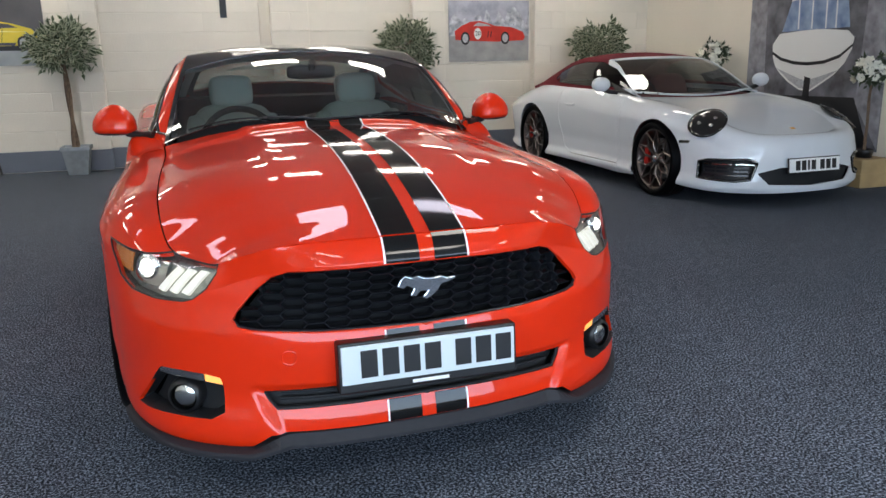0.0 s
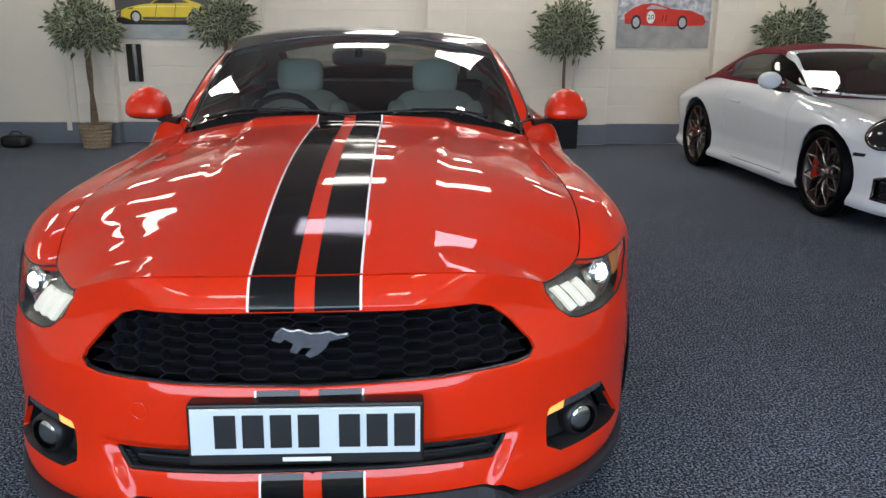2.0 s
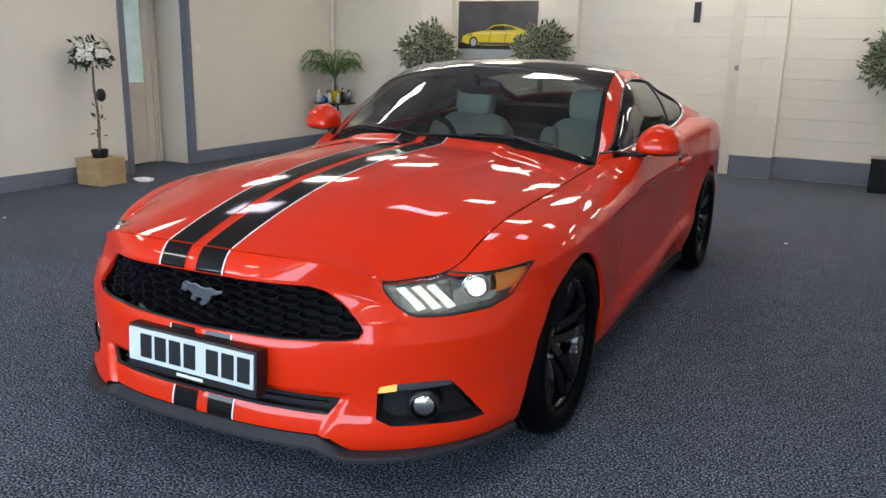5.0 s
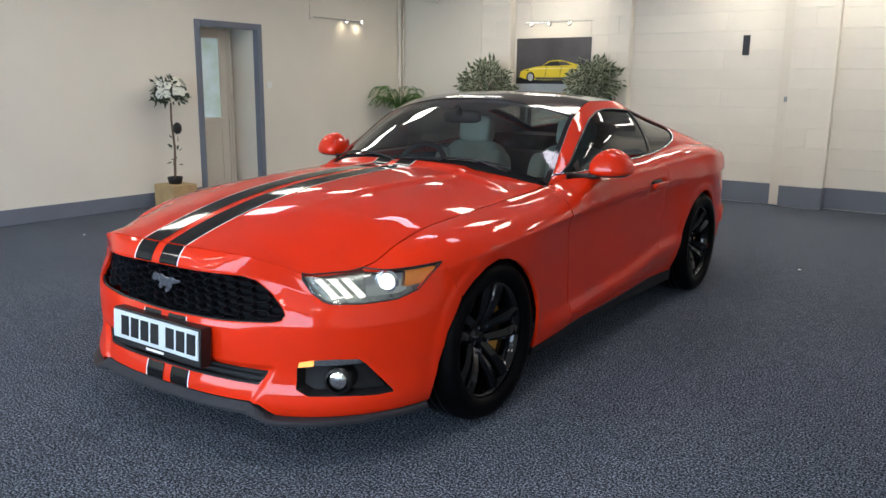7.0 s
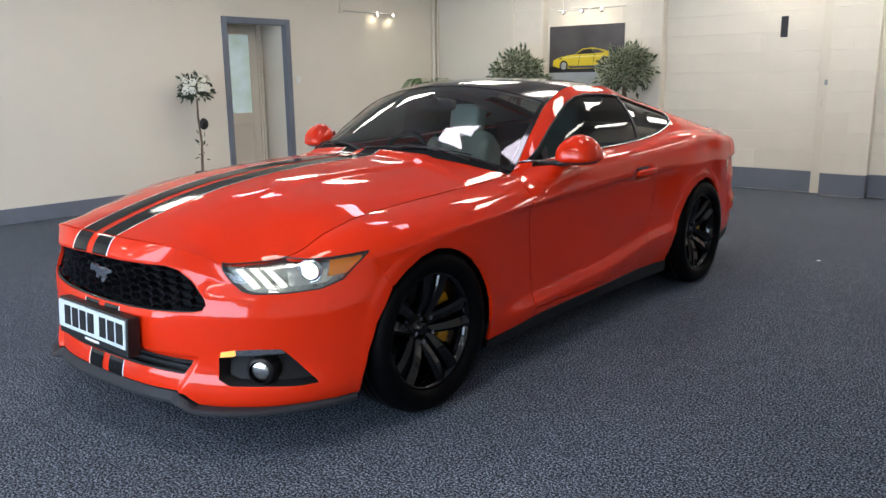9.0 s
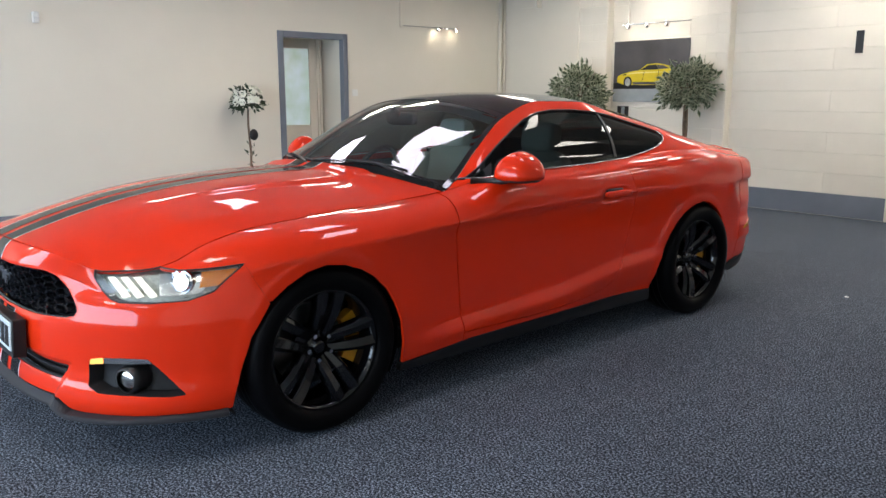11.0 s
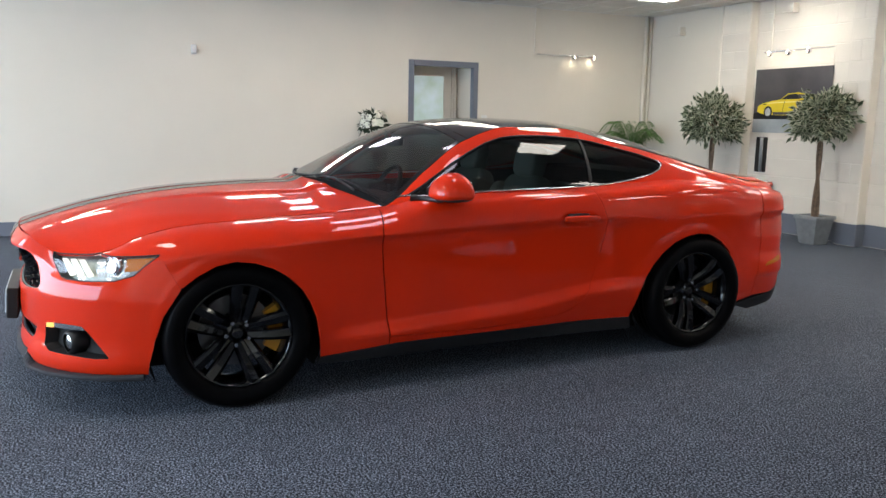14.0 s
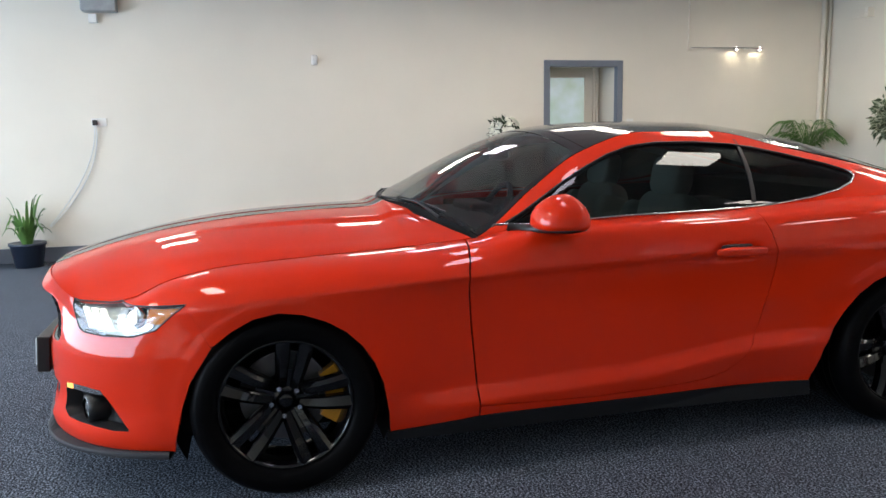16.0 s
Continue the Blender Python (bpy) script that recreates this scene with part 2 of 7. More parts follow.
# front wall with a wide shop window
bm = box(LEFT - 0.2, RIGHT + 0.2, FRONT - 0.2, FRONT, 0, 0.35)
box(LEFT - 0.2, RIGHT + 0.2, FRONT - 0.2, FRONT, 2.4, TOP, bm=bm)
box(LEFT - 0.2, LEFT + 0.8, FRONT - 0.2, FRONT, 0.35, 2.4, bm=bm)
box(RIGHT - 0.8, RIGHT + 0.2, FRONT - 0.2, FRONT, 0.35, 2.4, bm=bm)
tagged(part("wall_front", bm, M_PLASTER), "cream wall around the wide shop window", "wall", kind="structure")
ground = part("ground", box(-400, 400, -800, 400, -0.45, -0.25), mat("asphalt", (0.05, 0.05, 0.052), 0.9, vary=0.2, scale=3))
tagged(ground, "grey asphalt yard outside the window", "ground", kind="structure")

# ceiling: tile grid with light panels, some of them added as fill
ceiling = tagged(part("ceiling", box(LEFT - 0.2, RIGHT + 0.2, FRONT - 0.2, BACK + 0.2, TOP + 0.004, TOP + 0.1), M_CEIL), "off-white suspended mineral tile ceiling", "ceiling", kind="structure")
bm = bmesh.new()
for k in range(20):
    x = LEFT + 0.0 + 0.6 * k
    if x < RIGHT:
        box(x - 0.012, x + 0.012, FRONT, BACK, TOP - 0.006, TOP + 0.003, bm=bm)
for k in range(29):
    y = FRONT + 0.15 + 0.6 * k
    if y < BACK:
        box(LEFT, RIGHT, y - 0.012, y + 0.012, TOP - 0.007, TOP + 0.002, bm=bm)
tagged(part("ceiling_grid", bm, M_GRID), "thin white metal ceiling grid bars", "ceiling grid", kind="structure")


def light_panel(x, y, wx, wy, glow):
    e = empty("ceiling_light", pose(x, y, TOP - 0.03), label="flat white ceiling light panel, some of them added fill", category="ceiling light", group="ceiling lights")
    bm = box(-wx / 2 - 0.02, wx / 2 + 0.02, -wy / 2 - 0.02, wy / 2 + 0.02, 0.006, 0.026, 0.003)
    part("frame", bm, M_WHITE, e)
    part("diffuser", box(-wx / 2, wx / 2, -wy / 2, wy / 2, -0.002, 0.004), glow, e)
    return e


for x in (-2.25, -0.15, 1.15):
    light_panel(x, 1.25, 0.60, 0.32, M_PANELCOOL)
for y in (2.90, 4.95, 6.85):
    for x in (-2.45, -0.12, 1.15, 2.75, 4.5):
        if x < 2 or y > 4:
            light_panel(x, y, 0.60, 0.34, M_PANELREAR)
# added fill panels, unseen: they brighten the left wall and the back-left corner
for y in (-1.3, 1.0, 3.0, 6.0):
    light_panel(-3.6, y, 0.42, 0.60, M_PANELREAR)
# unseen panels over the front end, added for light at guessed places
for y in (-1.2, -3.7, -6.2):
    for x in (-3.3, -1.2, 1.2, 3.9):
        if y < -2 or 0 < x < 2:
            light_panel(x, y, 0.9, 0.42, M_PANEL)

# ---- car surfaces ----
def curve(ts, vs):
    """A smooth curve through the values vs at the increasing ts (monotone-tempered cubic)."""
    ts, vs = np.array(ts, float), np.array(vs, float)
    d = np.diff(vs) / np.diff(ts)
    m = np.empty(len(ts))
    m[0], m[-1] = d[0], d[-1]
    h = np.diff(ts)
    for k in range(1, len(ts) - 1):
        m[k] = 0 if d[k - 1] * d[k] <= 0 else (h[k - 1] + h[k]) / (h[k] / d[k - 1] + h[k - 1] / d[k])

    def f(t):
        t = np.clip(np.asarray(t, float), ts[0], ts[-1])
        k = np.clip(np.searchsorted(ts, t, side="right") - 1, 0, len(ts) - 2)
        q = (t - ts[k]) / h[k]
        return ((1 + 2 * q) * (1 - q) ** 2 * vs[k] + q * (1 - q) ** 2 * h[k] * m[k]
                + q * q * (3 - 2 * q) * vs[k + 1] + q * q * (q - 1) * h[k] * m[k + 1])
    return f


def step(x, a, b):
    q = np.clip((np.asarray(x, float) - a) / (b - a), 0, 1)
    return q * q * (3 - 2 * q)


class Body:
    """The skin of a car: y runs from nose to tail, x to its own left, the front axle at y = 0. Side and ends are swept along a plan
    outline, the bonnet, glass and roof lie above it."""

    def __init__(self, plan_x, plan_y, top_x, top_y, top_z, shoulder, bottom, off_front, off_side, centre, hood_rear, rail, ridge=None, soft=(0.2, 0.8), soft_cabin=(0.15, 0.6), cabin=0.9, lip=0.0, half=0.57, crease=0.0, off_centre=None, skew=0.0, fang=0.0, weight=(1.0, 1.0), shape_side=None, press=None, soft_nose=None):
        self.soft_nose = soft_nose or soft
        self.weight, self.shape_side, self.press = weight, shape_side, press
        self.lip, self.half, self.crease, self.skew, self.fang = lip, half, crease, skew, fang
        px, py = np.array(plan_x, float), np.array(plan_y, float)
        s = np.concatenate([[0], np.cumsum(np.hypot(np.diff(px), np.diff(py)))])
        self.s, self.length = s, s[-1]
        self.px, self.py = curve(s, px), curve(s, py)
        self.tx, self.ty, self.tz = curve(s, top_x), curve(s, top_y), curve(s, top_z)
        self.zq, self.z0 = curve(s, shoulder), bottom
        self.off_front, self.off_side = curve(*off_front), curve(*off_side)
        self.off_centre = curve(*off_centre) if off_centre else None
        self.zc = curve(*centre)
        self.hood_rear = hood_rear
        ry, rx, rz = rail
        self.ex, self.ez = curve(ry, rx), curve(ry, rz)
        self.ridge, self.soft, self.soft_cabin, self.cabin = ridge, soft, soft_cabin, cabin
        fine = np.linspace(0, self.length, 4000)
        self._fy, self._fs = self.py(fine), fine
        ty = np.maximum.accumulate(self.ty(fine))
        self._ty = ty
        keep = np.concatenate([[True], np.diff(ty) > 1e-6])
        self.edge_x = lambda y: np.interp(y, ty[keep], self.tx(fine)[keep])
        self.edge_z = lambda y: np.interp(y, ty[keep], self.tz(fine)[keep])
        k = int(np.argmax(self.tx(fine) > half + 0.05))
        self.edge_y = lambda x: np.interp(x, self.tx(fine)[:k], self.ty(fine)[:k])

    def swing(self, x, y):
        """The nose sits slightly askew."""
        return y + self.skew * x * (1 - step(y, -0.75, 0.1))

    def s_at(self, y):
        return np.interp(y, self._fy, self._fs)

    def s_across(self, x):
        x = np.asarray(x, float)
        f = self._fs[:1500]
        return np.sign(x) * np.interp(np.abs(x), self.px(f), f)

    def row(self, s, z):
        """The grid row, 0 to 1, of height z; 9 stands for the top edge."""
        s = np.abs(np.asarray(s, float))
        z = np.asarray(z, float)
        zq, tz = self.zq(s), self.tz(s)
        wc = step(self.py(s), self.cabin - 0.15, self.cabin + 0.1)
        wn = 1 - step(self.px(s), 0.50, 0.70)
        k = (self.soft[1] * (1 - wn) + self.soft_nose[1] * wn) * (1 - wc) + self.soft_cabin[1] * wc
        wt = self.weight[0] * (1 - wc) + self.weight[1] * wc
        q = np.clip((z - zq) / np.maximum(tz - zq, 1e-3), 0, 1)
        lo, hi = np.zeros_like(q), np.ones_like(q)
        for _ in range(26):
            t = (lo + hi) / 2
            f = (2 * t * (1 - t) * wt * k + t * t) / ((1 - t) ** 2 + 2 * t * (1 - t) * wt + t * t)
            lo, hi = np.where(f < q, t, lo), np.where(f < q, hi, t)
        t = np.where(q >= 1, 1.0, np.where(q <= 0, 0.0, (lo + hi) / 2))
        return np.where(z > 5, 1.0, np.where(z <= zq, np.clip(0.6 * (z - self.z0) / (zq - self.z0), 0, 0.6), 0.6 + 0.4 * np.clip(t, 0, 1)))

    def side(self, s, r):
        sign = np.where(s < 0, -1.0, 1.0)
        s = np.abs(s)
        e = 0.01
        nx = -(self.py(s + e) - self.py(s - e))
        ny = self.px(s + e) - self.px(s - e)
        n = np.hypot(nx, ny) + 1e-9
        nx, ny = -nx / n, -ny / n
        ends = np.minimum(s, self.length - s) < e
        nx, ny = np.where(ends, 0, nx), np.where(ends, np.where(s < 1, -1.0, 1.0), ny)
        zq = self.zq(s)
        z = np.where(r < 0.6, self.z0 + (zq - self.z0) * r / 0.6, zq)
        y0 = self.py(s)
        wf = 1 - step(y0, -0.75, -0.1)
        mid = 1 - step(self.px(s), 0.2, 0.6)
        zz = np.minimum(z, 0.82)
        front = self.off_front(zz) * (1 - 0.65 * mid) if self.off_centre is None else self.off_front(zz) * (1 - mid) + self.off_centre(zz) * mid
        zs = np.minimum(z * self.crease / zq, 0.82) if self.crease else zz
        flat_side = self.off_side(zs) if self.shape_side is None else self.shape_side(y0, z, zq)
        off = wf * front + (1 - wf) * flat_side
        if self.fang:
            inner = 1 - step(self.px(s) - 0.452 - 0.6 * (z - 0.314), 0.0, 0.03)
            off = off + self.fang * inner * (1 - step(z, 0.372, 0.395)) * wf
        if self.lip:
            off = off + self.lip * step(z, 0.485, 0.548) * (1 - step(z, 0.60, 0.70)) * (1 - step(self.px(s), 0.46, 0.60))
        x, y = self.px(s) - nx * off, y0 - ny * off
        t = np.clip((r - 0.6) / 0.4, 0, 1)
        tx, ty, tz = self.tx(s), self.ty(s), self.tz(s)
        wc = step(y0, self.cabin - 0.15, self.cabin + 0.1)
        wn = 1 - step(self.px(s), 0.50, 0.70)
        kx = (self.soft[0] * (1 - wn) + self.soft_nose[0] * wn) * (1 - wc) + self.soft_cabin[0] * wc
        kz = (self.soft[1] * (1 - wn) + self.soft_nose[1] * wn) * (1 - wc) + self.soft_cabin[1] * wc
        wt = self.weight[0] * (1 - wc) + self.weight[1] * wc
        a, b, c = (1 - t) ** 2, 2 * t * (1 - t) * wt, t * t
        total = a + b + c
        a, b, c = a / total, b / total, c / total
        cx, cy, cz = x + (tx - x) * kx, y + (ty - y) * kx, zq + (tz - zq) * kz
        up = r >= 0.6
        X = np.where(up, a * x + b * cx + c * tx, x)
        Y = np.where(up, a * y + b * cy + c * ty, y)
        Z = np.where(up, a * zq + b * cz + c * tz, z)
        if self.press is not None:
            X = X + self.press(X, Y, Z)
        return np.stack([X * sign, self.swing(X * sign, Y), Z], -1)

    def hood(self, u, w):
        q = np.abs(u)
        xf = q * self.half
        yf = self.edge_y(xf)
        yr = self.hood_rear[0] + self.hood_rear[1] * q ** 2
        y = yf + (yr - yf) * w
        ye = self.edge_y(self.half)
        x = q * self.edge_x(ye + (self.hood_rear[0] + self.hood_rear[1] - ye) * w)
        zt = self.edge_z(y)
        yk = self.hood_rear[0]
        crown = self.zc(np.minimum(y, yk)) + 0.06 * np.maximum(y - yk, 0)
        arc = 0.55 * q ** 2 + 0.45 * q ** 4
        z = crown - (crown - zt) * arc
        z0 = self.zc(yf) - (self.zc(yf) - self.edge_z(yf)) * arc
        z = z + (self.edge_z(yf) - z0) * (1 - w) ** 6
        if self.ridge is not None:
            z = z + self.ridge(x, y) * step(w, 0.02, 0.3) * (1 - step(q, 0.85, 1.0))
        return np.stack([x * np.sign(u), self.swing(x * np.sign(u), y), z], -1)

    def top(self, u, y):
        q = np.abs(u)
        zc, ze = self.zc(y), self.ez(y)
        return np.stack([u * self.ex(y), y + 0 * u, zc - (zc - ze) * q ** 2.3], -1)

    def flank(self, y, v):
        tx, tz, ex, ez = self.edge_x(y), self.edge_z(y), self.ex(y), self.ez(y)
        bulge = 0.10 * np.hypot(ex - tx, ez - tz) * 4 * v * (1 - v)
        return np.stack([tx + (ex - tx) * v + bulge * 0.85, y + 0 * v, tz + (ez - tz) * v + bulge * 0.5], -1)

    def flank_v(self, y, z):
        tz, ez = self.edge_z(y), self.ez(y)
        return np.clip((np.asarray(z) - tz) / np.maximum(ez - tz, 1e-3), 0, 1)


def dense(points, gap=0.012):
    """An outline with points no further apart than gap."""
    out = []
    for (a, b), (c, d) in zip(points, list(points[1:]) + [points[0]]):
        dd = d - b if max(b, d) < 5 else 0.2
        n = max(1, int(math.hypot(c - a, dd) / gap))
        for k in range(n):
            out.append((a + (c - a) * k / n, b + (d - b) * k / n if max(b, d) < 5 or b == d else (b if k < n else d)))
    return out


def rounded(points, r, n=5):
    """An outline with its corners rounded by about r."""
    out = []
    N = len(points)
    for k in range(N):
        p, a, b = Vector(points[k]), Vector(points[k - 1]), Vector(points[(k + 1) % N])
        ra = min(r, (a - p).length * 0.45)
        rb = min(r, (b - p).length * 0.45)
        s, e = p + (a - p).normalized() * ra, p + (b - p).normalized() * rb
        for i in range(n + 1):
            t = i / n
            q = s * (1 - t) ** 2 + p * 2 * t * (1 - t) + e * t * t
            out.append((q.x, q.y))
    return out


def inside(px, py, poly):
    res = np.zeros(px.shape, bool)
    P = np.array(poly)
    Q = np.roll(P, -1, 0)
    for (x0, y0), (x1, y1) in zip(P, Q):
        if y0 == y1:
            continue
        hit = ((y0 > py) != (y1 > py)) & (px < (x1 - x0) * (py - y0) / (y1 - y0) + x0)
        res ^= hit
    return res


def nearest(pts, poly, scale):
    P = np.array(poly) * scale
    Q = np.roll(P, -1, 0)
    D = Q - P
    L = (D * D).sum(1) + 1e-12
    pts = pts * scale
    t = np.clip((((pts[:, None, :] - P[None]) * D[None]).sum(2)) / L[None], 0, 1)
    c = P[None] + D[None] * t[..., None]
    d = ((pts[:, None, :] - c) ** 2).sum(2)
    k = d.argmin(1)
    i = np.arange(len(pts))
    return c[i, k] / scale, np.sqrt(d[i, k])


def panel_mesh(name, fn, poly, na, nb, mats, holes=(), thick=0.012, lift=0.0, scale=(1.0, 1.0), flip=False):
    """One sheet of a skin fn(a, b), cut to an outline with holes in (a, b), with a turned-in rim. na, nb: cells across."""
    P = np.array(poly)
    scale = np.array(scale, float)
    lo, hi = P.min(0), P.max(0)
    A, B = np.meshgrid(np.linspace(lo[0], hi[0], na + 1), np.linspace(lo[1], hi[1], nb + 1), indexing="ij")
    ca, cb = (A[:-1, :-1] + A[1:, 1:]) / 2, (B[:-1, :-1] + B[1:, 1:]) / 2
    keep = inside(ca, cb, poly)
    for h in holes:
        keep &= ~inside(ca, cb, h)
    idx = np.arange(A.size).reshape(A.shape)
    quads = np.stack([idx[:-1, :-1], idx[1:, :-1], idx[1:, 1:], idx[:-1, 1:]], -1)[keep]
    count = np.bincount(quads.ravel(), minlength=A.size)
    ab = np.stack([A.ravel(), B.ravel()], 1)
    rim = np.where((count > 0) & (count < 4))[0]
    best, dist = nearest(ab[rim], poly, scale)
    for h in holes:
        b2, d2 = nearest(ab[rim], h, scale)
        m = d2 < dist
        best[m], dist[m] = b2[m], d2[m]
    ab[rim] = best
    used = np.where(count > 0)[0]
    remap = -np.ones(A.size, int)
    remap[used] = np.arange(len(used))
    quads = remap[quads]
    a, b = ab[used, 0], ab[used, 1]
    V = fn(a, b)
    # vertex normals from the faces
    e1, e2 = V[quads[:, 2]] - V[quads[:, 0]], V[quads[:, 3]] - V[quads[:, 1]]
    fnorm = np.cross(e1, e2)
    if flip:
        fnorm = -fnorm
        quads = quads[:, ::-1]
    N = np.zeros_like(V)
    for k in range(4):
        np.add.at(N, quads[:, k], fnorm)
    N /= np.linalg.norm(N, axis=1, keepdims=True) + 1e-12
    V = V + N * lift
    # boundary edges
    ed = np.concatenate([quads[:, [k, (k + 1) % 4]] for k in range(4)])
    key = {}
    for p, q in ed.tolist():
        key[(p, q)] = True
    edge = [(p, q) for p, q in key if (q, p) not in key]
    verts, faces = V.tolist(), quads.tolist()
    if thick > 0 and edge:
        n0 = len(verts)
        ring = sorted({p for e in edge for p in e})
        pos = {p: k for k, p in enumerate(ring)}
        top = V[ring]
        low = top - N[ring] * thick
        verts += top.tolist() + low.tolist()
        m = len(ring)
        faces += [[n0 + pos[p], n0 + m + pos[p], n0 + m + pos[q], n0 + pos[q]] for p, q in edge]
    me = bpy.data.meshes.new(name)
    me.from_pydata(verts, [], faces)
    for k in (mats if isinstance(mats, (list, tuple)) else [mats]):
        me.materials.append(k)
    me.polygons.foreach_set("use_smooth", np.ones(len(me.polygons), dtype=bool))
    me.update()
    return me


def mirrored(fn):
    return lambda a, b: fn(a, b) * np.array([-1.0, 1.0, 1.0])


def shrink(poly, d):
    """An outline moved inwards by d."""
    P = np.array(poly)
    area = 0.5 * np.sum(P[:, 0] * np.roll(P[:, 1], -1) - np.roll(P[:, 0], -1) * P[:, 1])
    t = np.roll(P, -1, 0) - np.roll(P, 1, 0)
    n = np.stack([-t[:, 1], t[:, 0]], 1) / (np.linalg.norm(t, axis=1, keepdims=True) + 1e-12)
    return [tuple(v) for v in P + n * (d if area > 0 else -d)]


def thin_glass(name, tint, gloss=0.0, rise=4.5):
    m = bpy.data.materials.new(name)
    m.use_nodes = True
    nt = m.node_tree
    nt.nodes.clear()
    out = nt.nodes.new("ShaderNodeOutputMaterial")
    mix = nt.nodes.new("ShaderNodeMixShader")
    tr = nt.nodes.new("ShaderNodeBsdfTransparent")
    tr.inputs[0].default_value = (*tint, 1)
    gl = nt.nodes.new("ShaderNodeBsdfGlossy")
    gl.inputs["Roughness"].default_value = 0.01
    fr = nt.nodes.new("ShaderNodeLayerWeight")
    fr.inputs["Blend"].default_value = 0.5
    pw = nt.nodes.new("ShaderNodeMath")
    pw.operation = "POWER"
    pw.inputs[1].default_value = rise
    nt.links.new(fr.outputs["Facing"], pw.inputs[0])
    ad = nt.nodes.new("ShaderNodeMath")
    ad.operation = "MULTIPLY_ADD"
    ad.inputs[1].default_value, ad.inputs[2].default_value = 0.92, 0.055 + gloss
    nt.links.new(pw.outputs[0], ad.inputs[0])
    nt.links.new(ad.outputs[0], mix.inputs[0])
    nt.links.new(tr.outputs[0], mix.inputs[1])
    nt.links.new(gl.outputs[0], mix.inputs[2])
    nt.links.new(mix.outputs[0], out.inputs[0])
    return m


M_RED = mat("orange_red_paint", (0.68, 0.026, 0.003), 0.5, coat=0.78, spec=0.05)
M_RED.node_tree.nodes["Principled BSDF"].inputs["Coat IOR"].default_value = 1.5
M_GLOSSBLACK = mat("gloss_black", (0.008, 0.008, 0.009), 0.12, coat=0.6)
M_STRIPE = mat("black_vinyl_stripe", (0.006, 0.006, 0.006), 0.07, coat=0.0, spec=0.35, vary=0.1, scale=60)
M_PIN = mat("white_vinyl_line", (0.85, 0.85, 0.83), 0.3)
M_TRIM = mat("matt_black_trim", (0.010, 0.011, 0.013), 0.55, spec=0.3, vary=0.15, scale=60, bump=0.05, bump_scale=300)
M_SPLIT = mat("dark_grey_splitter", (0.019, 0.020, 0.025), 0.6, spec=0.3, vary=0.1, scale=40)
M_GRILLE = mat("satin_black_grille", (0.013, 0.014, 0.018), 0.22, vary=0.1, scale=40)
M_RUBBER = mat("tyre_rubber", (0.0025, 0.0025, 0.003), 0.45, spec=0.05, vary=0.2, scale=25, bump=0.06, bump_scale=120)
M_RIM = mat("gloss_black_alloy", (0.003, 0.003, 0.004), 0.13, coat=0.35, spec=0.28)
M_DISC = mat("brake_disc_steel", (0.14, 0.14, 0.145), 0.35, metal=1.0, vary=0.08, scale=30)
M_GOLD = mat("yellow_caliper_paint", (0.58, 0.27, 0.015), 0.35, coat=0.4, vary=0.1, scale=30)
M_SILVER = mat("satin_silver", (0.55, 0.56, 0.58), 0.22, metal=1.0)
M_GLASS = thin_glass("windscreen_glass", (0.66, 0.71, 0.695), 0.02, 3.4)
M_TINT = thin_glass("tinted_side_glass", (0.085, 0.10, 0.10), -0.022)
M_CLEAR = thin_glass("clear_lens", (0.92, 0.94, 0.95))
M_SEAT = mat("pale_grey_leather", (0.44, 0.49, 0.44), 0.55, vary=0.06, scale=14, bump=0.1, bump_scale=160)
M_DARKSEAT = mat("black_leather", (0.025, 0.026, 0.028), 0.5, vary=0.1, scale=20, bump=0.1, bump_scale=160)
M_LINER = mat("pale_grey_headliner", (0.55, 0.56, 0.55), 0.9, vary=0.05, scale=20)
M_CABIN = mat("black_cabin_plastic", (0.007, 0.008, 0.009), 0.7, spec=0.2, vary=0.15, scale=20)
M_AMBER = mat("amber_lens", (0.60, 0.17, 0.012), 0.15, coat=0.6)
M_AMBERLIT = mat("lit_amber_lamp", (0.9, 0.5, 0.15), 0.3, emit=(1.0, 0.36, 0.05), power=0.9)
M_LED = mat("lit_headlamp", (0.9, 0.9, 0.9), 0.3, emit=(1.0, 0.98, 0.82), power=6.5)
M_LAMPBOWL = mat("lamp_bowl_silver", (0.30, 0.32, 0.30), 0.28, metal=0.8, vary=0.4, scale=45, bump=0.3, bump_scale=70)
M_LEDSOFT = mat("lit_light_bar", (0.45, 0.45, 0.42), 0.3, emit=(1.0, 0.97, 0.84), power=0.9)
M_PLATE = mat("white_number_plate", (0.60, 0.67, 0.71), 0.35)
M_DISH = mat("lamp_reflector", (0.6, 0.6, 0.58), 0.18, metal=1.0)


